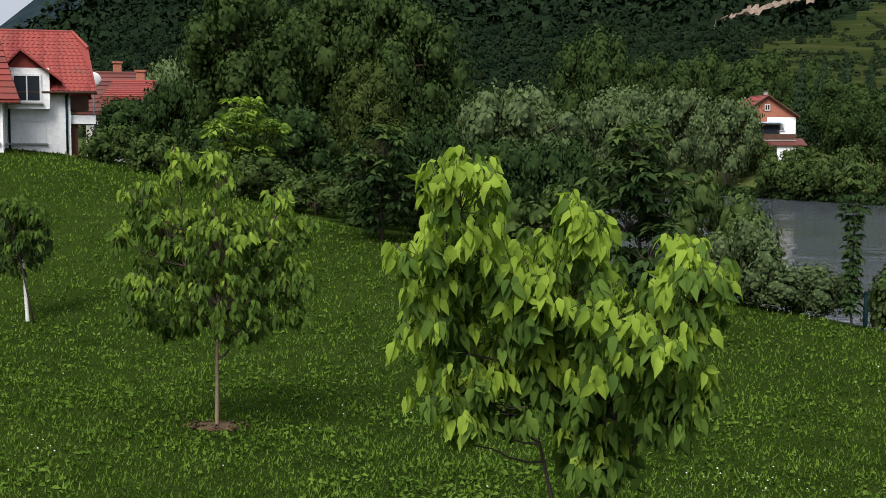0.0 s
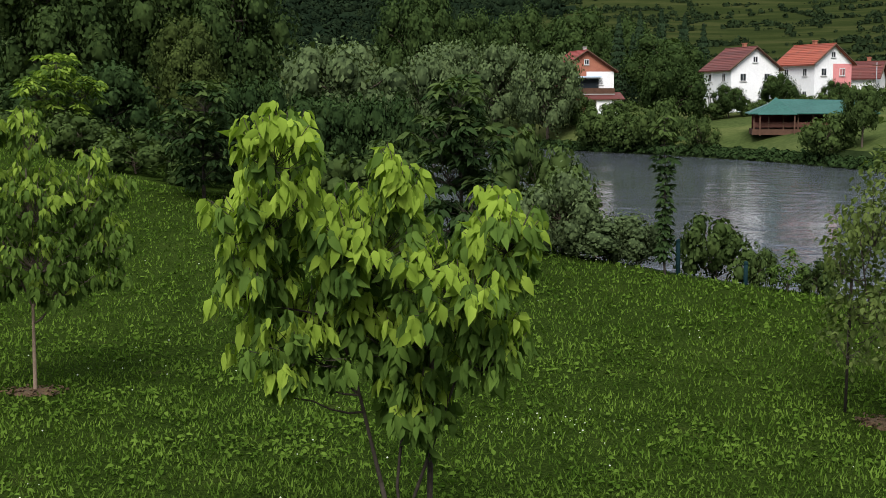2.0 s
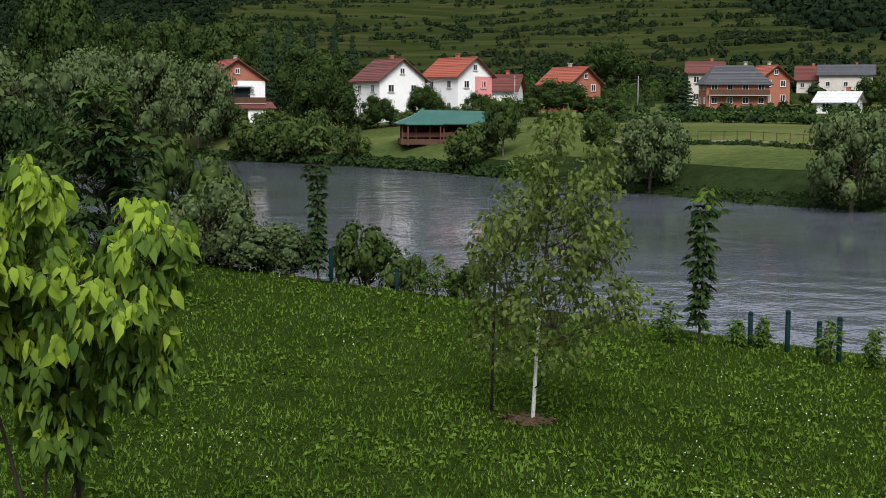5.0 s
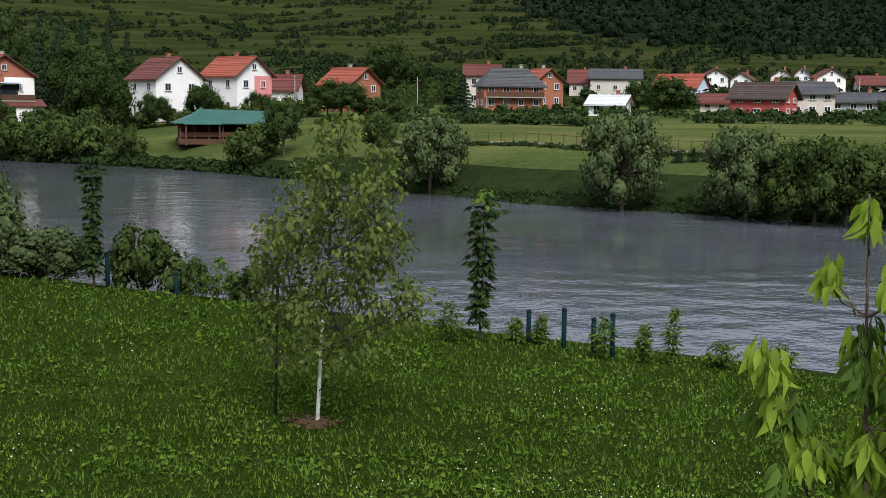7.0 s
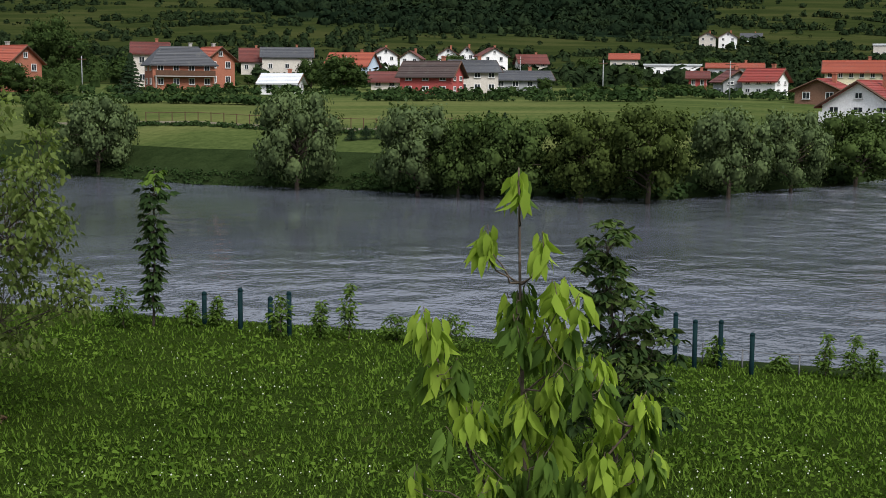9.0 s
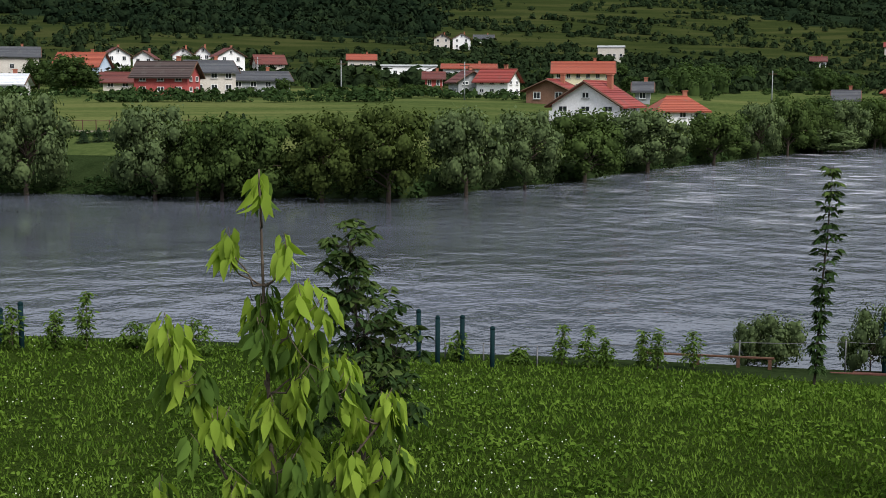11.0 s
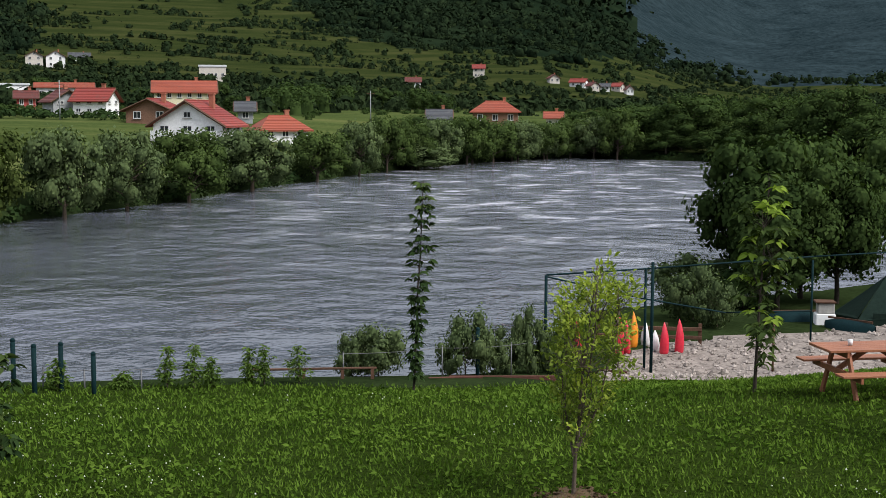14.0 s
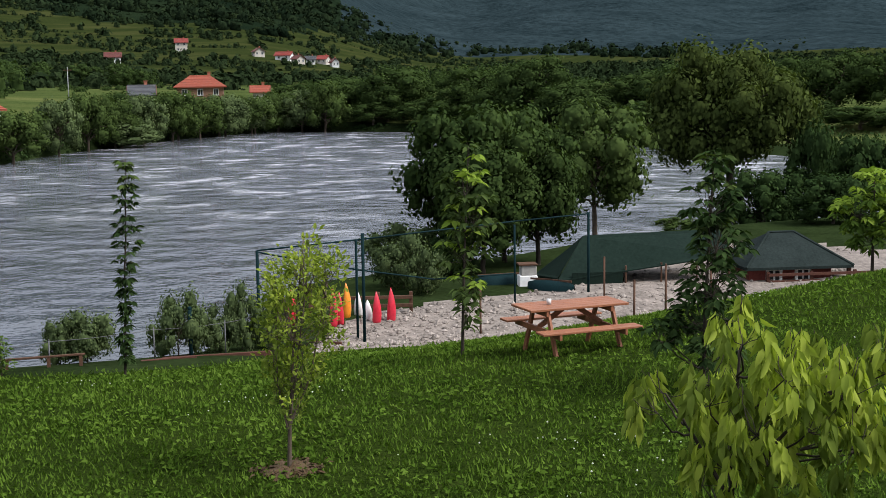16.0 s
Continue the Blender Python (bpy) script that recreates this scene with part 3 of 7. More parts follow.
def tiered_tree(seed, h, r, L, lean=(0.0, 0.0), gap=0.15, first=0.35, bulge=0.6):
    """A slim young chestnut: a straight stem with tiers of large leaves, each of drooping leaflets on a stalk."""
    rng = np.random.default_rng(seed)
    top = np.array([lean[0], lean[1], h])
    stem = bowed(rng, (0, 0, -0.1), top, 9, 0, 0.012)
    wood, P, O = [], [], []
    z = first
    while z < h - 0.02:
        q = z / h
        c = np.array([np.interp(z, stem[:, 2], stem[:, k]) for k in range(3)])
        fat = (0.55 + bulge * min(1.0, q * 1.25)) * (1.0 if q < 0.93 else 0.65) * rng.uniform(0.6, 1.15)
        for a in rng.uniform(0, 6.28) + np.arange(7)[: rng.integers(5, 8)] * 0.898 + rng.normal(0, 0.3):
            o = np.array([math.cos(a), math.sin(a), rng.uniform(-0.1, 0.6)])
            ln = max(0.03, r * fat * rng.uniform(0.35, 1.05) - L * 0.35)
            wood.append(tube(bowed(rng, c, c + o * ln, 4, 0.015, 0.004), np.linspace(0.008, 0.004, 4), 3))
            P.append(c + o * ln)
            O.append(o)
        z += gap * rng.uniform(0.4, 1.4)
    P, O = np.array(P), np.array(O)
    n, k = len(P), 5
    side = np.stack([-O[:, 1], O[:, 0], 0 * O[:, 0]], -1)
    f = np.linspace(-1.15, 1.15, k)[None, :, None] + rng.normal(0, 0.12, (n, k, 1))
    D = O[:, None] * np.cos(f) + side[:, None] * np.sin(f) - np.array([0, 0, 0.42]) + rng.normal(0, 0.12, (n, k, 3))
    size = (L * (1 - 0.25 * np.abs(f[..., 0])) * rng.uniform(0.8, 1.15, (n, k))).reshape(-1)
    V, F = leaves(rng, np.repeat(P, k, 0), D.reshape(-1, 3), size, size * 0.48, 0.15, 0.38)
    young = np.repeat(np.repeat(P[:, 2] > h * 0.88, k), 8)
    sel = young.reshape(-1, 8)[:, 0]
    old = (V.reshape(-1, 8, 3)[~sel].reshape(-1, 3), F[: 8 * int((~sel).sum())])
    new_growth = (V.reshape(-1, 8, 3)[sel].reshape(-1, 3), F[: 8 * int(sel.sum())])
    wide = np.linspace(0.030, 0.008, 9)
    wood.append(tube(stem[1:], wide[1:] * 0.97, 7))
    return tube(stem[:3], wide[:3], 7), joined(wood), old, new_growth


def plant_tree(name, label, category, place, built, bark, leaf, turn=0.0, group="", twigs=None, young=None):
    t = thing(name, label, category, place, turn, group)
    (tv, tf), (wv, wf), (cv, cf) = built[:3]
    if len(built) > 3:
        part_mesh("young_lit_leaves", mesh_of("young_lit_leaves", *built[3], young or leaf, None, True), t, "paler upper leaves, young growth with top light in the colour")
    part_mesh("trunk", mesh_of("trunk", tv, tf, bark, None, True), t)
    part_mesh("branchwork", mesh_of("branchwork", wv, wf, twigs or bark, None, True), t)
    part_mesh("crown", mesh_of("crown", cv, cf, leaf, None, True), t)
    return t


def lobe(rng, c, r, squash):
    """A lumpy mass of foliage round c, which the leaves cover."""
    u, rings = 9, (0.38, 0.80, 0.98, 0.78)
    hs = (0.90, 0.52, -0.05, -0.62)
    a = np.linspace(0, 2 * np.pi, u, endpoint=False) + rng.uniform(0, 1)
    V = [(0, 0, 1.0)] + [(q * math.cos(t + 0.35 * k), q * math.sin(t + 0.35 * k), z) for k, (q, z) in enumerate(zip(rings, hs)) for t in a] + [(0, 0, -0.95)]
    V = np.array(V) * (1 + 0.13 * rng.normal(0, 1, (len(V), 1)).clip(-2, 2)) * r * np.array([1, 1, 0.85 * squash]) + c
    V[:, 2] = np.maximum(V[:, 2], 0.02)
    n = len(rings)
    F = [(0, 1 + i, 1 + (i + 1) % u) for i in range(u)]
    F += [(1 + k * u + i, 1 + (k + 1) * u + i, 1 + (k + 1) * u + (i + 1) % u, 1 + k * u + (i + 1) % u) for k in range(n - 1) for i in range(u)]
    F += [(1 + n * u, 1 + (n - 1) * u + (i + 1) % u, 1 + (n - 1) * u + i) for i in range(u)]
    return V, F


def full_tree(seed, H, R, clear, lobes, n, size, droop=0.0, trunk_r=0.2, squash=1.0, solid=0.72):
    """A grown tree or bush: trunk and limbs that end in lobes, and leaves in an uneven crown."""
    rng = np.random.default_rng(seed)
    wood = []
    cs, rs = [], []
    axis = bowed(rng, (0, 0, -0.3), (rng.normal(0, 0.1), rng.normal(0, 0.1), clear + (H - clear) * 0.6), 8, 0, 0.012 * R)
    axis[:, 2] = np.linspace(-0.3, clear + (H - clear) * 0.6, 8)
    mid_z, half = clear + (H - clear) * 0.46, (H - clear) * 0.54
    for i in range(lobes):
        up = 1 - 1.75 * (i + 0.5) / lobes
        a = i * 2.399 + rng.uniform(-0.4, 0.4)
        u = rng.uniform(0.60, 0.92) if i % 5 else 0.35
        ring = math.sqrt(1 - up * up) * R * u
        z = mid_z + up * half * u
        c = np.array([math.cos(a) * ring, math.sin(a) * ring, z])
        cs.append(c)
        rs.append(math.sqrt(R * half) * rng.uniform(0.24, 0.40) * (lobes / 32) ** -0.35)
        z0 = max(0.1, min(z * 0.75, clear + (H - clear) * 0.5) - 0.2)
        foot = [float(np.interp(z0, axis[:, 2], axis[:, k])) for k in range(2)]
        limb = bowed(rng, (*foot, z0), c, 6, 0.05 * H, 0.02 * H)
        wood.append(tube(limb, np.linspace(trunk_r * 0.45, trunk_r * 0.06, 6), 5))
    cs, rs = np.array(cs), np.array(rs)
    w = rs**2 / (rs**2).sum()
    pick = rng.choice(lobes, n, p=w)
    dirs = rng.normal(0, 1, (n, 3))
    dirs /= np.linalg.norm(dirs, axis=1, keepdims=True)
    rad = rs[pick] * (solid + (1 - solid) * rng.uniform(0, 1, n) ** 0.5) * (1 + 0.22 * rng.normal(0, 1, n).clip(-1, 1.6))
    P = cs[pick] + dirs * rad[:, None] * np.array([1, 1, 0.85 * squash])
    P[:, 2] = np.maximum(P[:, 2], 0.05)
    N = dirs + rng.normal(0, 0.26, (n, 3)) + np.array([0, 0, 0.15])
    L = size * rng.uniform(0.6, 1.4, n)
    shells = [lobe(rng, c, r * 0.58, squash) for c, r in zip(cs, rs)]
    crown = joined([cards(rng, P, N, L, L * 0.88, droop)] + shells)
    mid = np.array([0, 0, clear + (H - clear) * 0.45])
    soft = dirs + 0.35 * (P - mid) / R + np.array([0, 0, 0.1]) + rng.normal(0, 0.22, (n, 3))
    crown += (np.concatenate([np.repeat(soft, 4, 0)] + [v - c for (v, f), c in zip(shells, cs)]),)
    thick = np.linspace(trunk_r * 1.2, trunk_r * 0.35, 8)
    trunk = tube(axis[:4], thick[:4], 8)
    wood.append(tube(axis, thick * 0.96, 7))
    return trunk, joined(wood), crown


class Kind:
    """Meshes of one grown tree, shared by its repeats."""

    def __init__(self, bark, leaf, built):
        (tv, tf), (wv, wf), (cv, cf, *soft) = built
        self.parts = [("trunk", mesh_of("trunk", tv, tf, bark, None, True)), ("branchwork", mesh_of("branchwork", wv, wf, bark, None, True)), ("crown", mesh_of("crown", cv, cf, leaf, None, True, *soft))]

    def stand(self, name, label, category, place, size=1.0, wide=1.0, turn=0.0, group=""):
        t = thing(name, label, category, place, turn, group)
        t.scale = (size * wide, size * wide, size)
        for n, me in self.parts:
            part_mesh(n, me, t)
        return t

# ---- young trees on the lawn ----
def young_tree(name, label, az, d, built, bark, leaf, young=None, twigs=None, group=""):
    """Stands a tree with its local x across the line from the balcony to it."""
    return plant_tree(name, label, "tree", ground_at(az, d), built, bark, leaf, -az, group, twigs, young)


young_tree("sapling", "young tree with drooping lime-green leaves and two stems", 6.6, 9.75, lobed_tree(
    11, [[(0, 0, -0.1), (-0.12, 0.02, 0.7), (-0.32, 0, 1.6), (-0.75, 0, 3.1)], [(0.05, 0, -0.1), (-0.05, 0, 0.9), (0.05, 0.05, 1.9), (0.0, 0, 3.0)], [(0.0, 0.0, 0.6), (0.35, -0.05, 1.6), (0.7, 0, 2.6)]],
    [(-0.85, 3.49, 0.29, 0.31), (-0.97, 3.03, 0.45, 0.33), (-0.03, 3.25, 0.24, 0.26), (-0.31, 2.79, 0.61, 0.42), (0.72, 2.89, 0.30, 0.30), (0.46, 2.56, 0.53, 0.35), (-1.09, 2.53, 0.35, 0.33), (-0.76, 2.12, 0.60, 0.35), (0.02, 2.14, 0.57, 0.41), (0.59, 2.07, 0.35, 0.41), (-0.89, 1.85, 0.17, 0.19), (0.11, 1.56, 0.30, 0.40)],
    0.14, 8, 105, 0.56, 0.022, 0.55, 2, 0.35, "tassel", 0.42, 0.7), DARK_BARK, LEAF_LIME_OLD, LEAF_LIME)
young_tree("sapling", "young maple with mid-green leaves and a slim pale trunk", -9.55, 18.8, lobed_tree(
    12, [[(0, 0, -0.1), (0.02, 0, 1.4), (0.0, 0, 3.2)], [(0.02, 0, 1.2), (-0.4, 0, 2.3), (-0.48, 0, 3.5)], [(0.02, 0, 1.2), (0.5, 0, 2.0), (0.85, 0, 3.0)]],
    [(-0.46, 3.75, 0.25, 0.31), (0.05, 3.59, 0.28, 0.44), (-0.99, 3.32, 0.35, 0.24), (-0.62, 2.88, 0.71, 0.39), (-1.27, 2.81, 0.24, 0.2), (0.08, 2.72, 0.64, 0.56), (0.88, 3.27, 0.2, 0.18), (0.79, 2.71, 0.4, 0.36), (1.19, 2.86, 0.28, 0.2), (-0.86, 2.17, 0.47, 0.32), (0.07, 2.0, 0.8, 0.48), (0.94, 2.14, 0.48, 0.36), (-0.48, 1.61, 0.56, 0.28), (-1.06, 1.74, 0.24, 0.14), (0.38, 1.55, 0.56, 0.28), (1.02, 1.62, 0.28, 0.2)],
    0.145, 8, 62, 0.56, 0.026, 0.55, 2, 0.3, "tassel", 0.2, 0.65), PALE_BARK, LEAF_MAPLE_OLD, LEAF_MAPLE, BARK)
young_tree("sapling", "young tree with a whitewashed trunk tied to a stake", -17.7, 31.0, lobed_tree(
    13, [[(0.1, 0, -0.1), (0.03, 0, 1.2), (0.0, 0, 2.4)]], [(-0.2, 2.35, 0.46, 0.62), (0.26, 2.25, 0.46, 0.60), (0.0, 1.66, 0.72, 0.42)],
    0.19, 9, 30, 0.5, 0.04, 0.6, 2, 0.3), BIRCH_BARK, LEAF_WOOD, LEAF_MAPLE_OLD, DARK_BARK)
young_tree("birch", "young silver birch with a white trunk and small leaves", 27.0, 17.8, lobed_tree(
    14, [[(0.04, 0, -0.1), (0.1, 0, 1.2), (0.2, 0, 2.4), (0.32, 0, 4.0)], [(0.08, 0, 0.9), (-0.3, 0, 1.7), (-0.4, 0, 2.4)]],
    [(0.31, 3.95, 0.34, 0.36), (0.87, 3.5, 0.24, 0.42), (0.21, 3.36, 0.58, 0.45), (0.77, 3.1, 0.40, 0.40), (-0.23, 2.59, 0.57, 0.53), (0.45, 2.6, 0.70, 0.6), (-0.6, 2.2, 0.42, 0.38), (0.97, 2.38, 0.41, 0.45), (-0.44, 1.59, 0.5, 0.46), (0.32, 1.68, 0.8, 0.53), (1.14, 1.62, 0.42, 0.38), (1.43, 1.75, 0.15, 0.19), (0.25, 1.15, 0.58, 0.22), (-0.51, 1.12, 0.39, 0.28)],
    0.098, 12, 26, 0.66, 0.026, 0.6, 2, 0.1, "hanging", 0.3, 0.55), BIRCH_BARK, LEAF_BIRCH, LEAF_BIRCH, DARK_BARK)
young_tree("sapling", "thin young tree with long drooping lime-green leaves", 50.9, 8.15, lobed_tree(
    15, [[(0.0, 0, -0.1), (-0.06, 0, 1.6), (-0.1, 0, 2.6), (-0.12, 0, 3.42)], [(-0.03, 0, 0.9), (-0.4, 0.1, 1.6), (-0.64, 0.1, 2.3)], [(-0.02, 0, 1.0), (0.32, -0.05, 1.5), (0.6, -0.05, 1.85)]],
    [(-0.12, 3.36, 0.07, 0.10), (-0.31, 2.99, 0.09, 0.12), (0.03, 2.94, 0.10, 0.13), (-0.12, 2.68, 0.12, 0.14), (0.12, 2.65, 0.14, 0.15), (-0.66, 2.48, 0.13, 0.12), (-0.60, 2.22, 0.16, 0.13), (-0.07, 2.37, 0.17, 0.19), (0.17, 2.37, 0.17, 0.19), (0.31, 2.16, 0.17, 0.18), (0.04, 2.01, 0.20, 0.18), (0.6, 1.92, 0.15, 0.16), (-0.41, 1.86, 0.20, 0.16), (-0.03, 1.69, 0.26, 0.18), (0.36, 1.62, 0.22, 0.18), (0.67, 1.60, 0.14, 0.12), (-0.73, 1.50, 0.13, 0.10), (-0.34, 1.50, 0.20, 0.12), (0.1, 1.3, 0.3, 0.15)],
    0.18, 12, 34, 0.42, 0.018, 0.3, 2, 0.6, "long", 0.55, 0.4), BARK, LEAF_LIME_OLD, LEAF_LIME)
young_tree("young_tree", "bushy young tree with dark green leaves", 54.6, 15.5, lobed_tree(
    16, [[(0, 0, -0.1), (-0.05, 0, 1.2), (-0.15, 0, 2.6)], [(0.05, 0, 0.3), (0.3, 0, 1.2)]],
    [(-0.16, 2.69, 0.28, 0.24), (-0.19, 2.22, 0.40, 0.33), (0.02, 1.75, 0.47, 0.40), (0.35, 1.42, 0.40, 0.30), (-0.04, 1.14, 0.54, 0.40), (0.37, 0.81, 0.33, 0.38), (-0.23, 0.65, 0.38, 0.26)],
    0.15, 9, 46, 0.52, 0.03, 0.7, 2, 0.3, "palm"), DARK_BARK, LEAF_DARK, LEAF_BANK)
young_tree("sapling", "upright sapling with thin steep branches and yellow-green leaves", 81.5, 13.5, lobed_tree(
    17, [[(0, 0, -0.1), (0.02, 0, 0.5), (0.08, 0, 1.3), (0.22, 0, 2.5)], [(0.0, 0, 0.45), (-0.1, 0.05, 1.0), (-0.09, 0, 1.9)], [(0.02, 0, 0.5), (0.25, 0, 1.0), (0.45, 0, 2.0)], [(0.02, 0, 0.55), (0.1, -0.15, 1.1), (0.2, -0.2, 1.8)]],
    [(0.23, 2.45, 0.06, 0.16), (0.44, 2.15, 0.17, 0.24), (-0.05, 2.0, 0.17, 0.30), (0.23, 2.05, 0.28, 0.30), (0.07, 1.66, 0.36, 0.36), (0.43, 1.65, 0.20, 0.36), (-0.13, 1.36, 0.16, 0.32), (0.15, 1.08, 0.30, 0.36), (-0.07, 0.85, 0.14, 0.24), (0.05, 0.72, 0.13, 0.18)],
    0.07, 13, 70, 0.52, 0.022, 0.7, 2, 0.5, "upright", 0.3, 0.6), BARK, LEAF_YELLOW_OLD, LEAF_YELLOW)
young_tree("sapling", "low broad young tree with drooping yellow-green leaves", 101.0, 9.4, lobed_tree(
    18, [[(0.08, 0, -0.1), (0.08, 0, 1.0), (0.14, 0, 1.95)], [(0.08, 0, 0.7), (0.5, 0, 1.2), (0.75, 0, 1.6)], [(0.08, 0, 0.6), (-0.2, 0, 1.1), (-0.4, 0, 1.4)]],
    [(0.14, 1.98, 0.20, 0.16), (-0.43, 1.42, 0.27, 0.14), (-0.08, 1.48, 0.26, 0.22), (0.41, 1.80, 0.26, 0.22), (0.24, 1.42, 0.34, 0.28), (0.58, 1.42, 0.28, 0.26), (0.05, 1.08, 0.32, 0.24), (0.45, 0.95, 0.32, 0.24), (-0.13, 0.83, 0.2, 0.16), (0.79, 1.66, 0.26, 0.26), (0.89, 1.22, 0.30, 0.28), (1.15, 1.75, 0.22, 0.22), (1.2, 1.35, 0.25, 0.22), (0.3, 0.62, 0.3, 0.15)],
    0.165, 12, 40, 0.40, 0.026, 0.5, 2, 0.45, "long", 0.38, 0.4), DARK_BARK, LEAF_YELLOW_OLD, LEAF_YELLOW)
young_tree("young_tree", "broad dark young tree with layered large leaves", 9.5, 26.2, lobed_tree(
    21, [[(-0.3, 0, -0.1), (-0.35, 0, 1.8), (-0.4, 0, 3.8)]], [(-0.4, 3.85, 0.50, 0.44), (-0.72, 3.19, 0.67, 0.45), (-0.06, 2.97, 0.67, 0.56), (-0.6, 2.41, 0.78, 0.56), (-0.15, 1.85, 0.78, 0.56), (-0.6, 1.4, 0.7, 0.4)],
    0.27, 9, 20, 0.5, 0.05, 0.75, 2, 0.3, "palm", 0.1), DARK_BARK, LEAF_DARK, LEAF_BANK)
young_tree("young_tree", "broad dark young tree with layered large leaves", -2.7, 37.0, lobed_tree(
    27, [[(0.1, 0, -0.1), (0.1, 0, 1.4), (0.15, 0, 2.8)]], [(0.18, 2.75, 0.85, 0.60), (-0.3, 1.95, 1.12, 0.64), (0.49, 1.5, 1.12, 0.7), (0.17, 0.8, 0.9, 0.5)],
    0.29, 9, 16, 0.5, 0.05, 0.75, 2, 0.3, "palm", 0.1), DARK_BARK, LEAF_DARK, LEAF_BANK)
young_tree("young_tree", "young tree with bright green tiers of leaves", -8.6, 50.0, lobed_tree(
    28, [[(0.1, 0, -0.1), (0.05, 0, 1.5), (0.03, 0, 3.4)]], [(0.03, 3.25, 0.75, 0.6), (-0.61, 2.4, 1.0, 0.6), (0.87, 2.4, 0.9, 0.6), (0.01, 1.6, 1.2, 0.6)],
    0.34, 9, 12, 0.5, 0.06, 0.75, 2, 0.3, "palm", 0.35), DARK_BARK, LEAF_MAPLE_OLD, LEAF_MAPLE)
young_tree("young_tree", "young tree with bright green leaves at the lawn's end", 106.9, 40.0, lobed_tree(
    29, [[(0, 0, -0.1), (0.0, 0, 1.5), (0.0, 0, 3.0)]], [(0.0, 3.0, 0.6, 0.5), (-0.4, 2.2, 0.8, 0.5), (0.5, 2.2, 0.8, 0.5), (0.0, 1.4, 0.9, 0.5)],
    0.29, 9, 16, 0.5, 0.05, 0.75, 2, 0.3, "palm", 0.4), DARK_BARK, LEAF_MAPLE_OLD, LEAF_MAPLE)

young_tree("chestnut", "young chestnut with clumps of drooping leaves by the gravel", 89.35, 21.6, lobed_tree(
    25, [[(-0.02, 0, -0.1), (0.02, 0, 1.4), (0.12, 0, 3.5)]], [(0.12, 3.45, 0.15, 0.2), (0.05, 2.9, 0.38, 0.35), (0.2, 2.4, 0.48, 0.4), (0.05, 1.8, 0.45, 0.4), (0.1, 1.2, 0.33, 0.35), (0.05, 0.75, 0.2, 0.22)],
    0.20, 7, 26, 0.5, 0.028, 0.75, 2, 0.2, "palm", 0.15), DARK_BARK, LEAF_BANK, LEAF_MAPLE, None, "chestnuts on the lawn")
young_tree("chestnut", "dark bushy young chestnut beside the picnic table", 99.7, 17.0, lobed_tree(
    26, [[(0.1, 0, -0.1), (0.12, 0, 1.2), (0.2, 0, 3.0)]], [(0.2, 2.95, 0.2, 0.25), (0.15, 2.5, 0.36, 0.35), (0.25, 2.0, 0.42, 0.4), (0.2, 1.45, 0.4, 0.4), (0.1, 0.95, 0.5, 0.33), (-0.45, 0.78, 0.33, 0.18), (0.25, 0.55, 0.4, 0.25)],
    0.16, 8, 42, 0.5, 0.03, 0.75, 2, 0.2, "palm", 0.05), DARK_BARK, LEAF_DARK, LEAF_BANK, None, "chestnuts on the lawn")

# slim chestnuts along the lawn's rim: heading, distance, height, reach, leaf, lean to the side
for seed, az, d, h, r, size, lean, gap, old, young_lit in (
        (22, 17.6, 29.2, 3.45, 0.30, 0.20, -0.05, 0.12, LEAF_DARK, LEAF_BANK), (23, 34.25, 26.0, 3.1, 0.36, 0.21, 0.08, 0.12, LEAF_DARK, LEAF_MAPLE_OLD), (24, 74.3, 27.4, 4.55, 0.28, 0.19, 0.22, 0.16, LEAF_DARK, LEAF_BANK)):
    young_tree("chestnut", "slim young chestnut with tiers of large drooping leaves", az, d, tiered_tree(seed, h, r, size, (lean, 0.0), gap), DARK_BARK, old, young_lit, None, "chestnuts on the lawn")

# ---- grown trees and bushes ----
POPLAR = Kind(BARK, LEAF_WOOD, full_tree(41, 8, 3.6, 0.6, 32, 7000, 0.26, 0.2, 0.18))
ROUND = Kind(BARK, LEAF_WOOD, full_tree(42, 8, 4.3, 1.0, 32, 7500, 0.27, 0.1, 0.2))
WILLOW = Kind(BARK, LEAF_WILLOW, full_tree(43, 8, 4.6, 0.8, 40, 6500, 0.30, 0.35, 0.2, 1.0))
BANK_TREE = Kind(BARK, LEAF_BANK, full_tree(44, 8, 4.4, 0.9, 38, 6000, 0.30, 0.3, 0.18))
BANK_TALL = Kind(BARK, LEAF_BANK, full_tree(45, 8, 3.6, 1.3, 30, 4800, 0.27, 0.2, 0.16))
OLIVE = Kind(BARK, LEAF_OLIVE, full_tree(46, 8, 4.5, 0.9, 40, 6500, 0.30, 0.2, 0.2))
BUSH = Kind(BARK, LEAF_BANK, full_tree(47, 3, 2.4, 0.1, 20, 1500, 0.26, 0.2, 0.06))
GREY_BUSH = Kind(BARK, LEAF_WILLOW, full_tree(48, 3, 2.4, 0.1, 22, 3200, 0.17, 0.1, 0.05))
BIG_DARK = Kind(DARK_BARK, LEAF_WOOD, full_tree(49, 13, 5.2, 0.8, 54, 11500, 0.33, 0.15, 0.3))
BIG_OLIVE = Kind(DARK_BARK, LEAF_OLIVE, full_tree(50, 13, 4.6, 0.8, 50, 12000, 0.28, 0.15, 0.25))
LOW_DARK = Kind(DARK_BARK, LEAF_DARK, full_tree(51, 6, 3.4, 0.2, 30, 4800, 0.27, 0.2, 0.14))


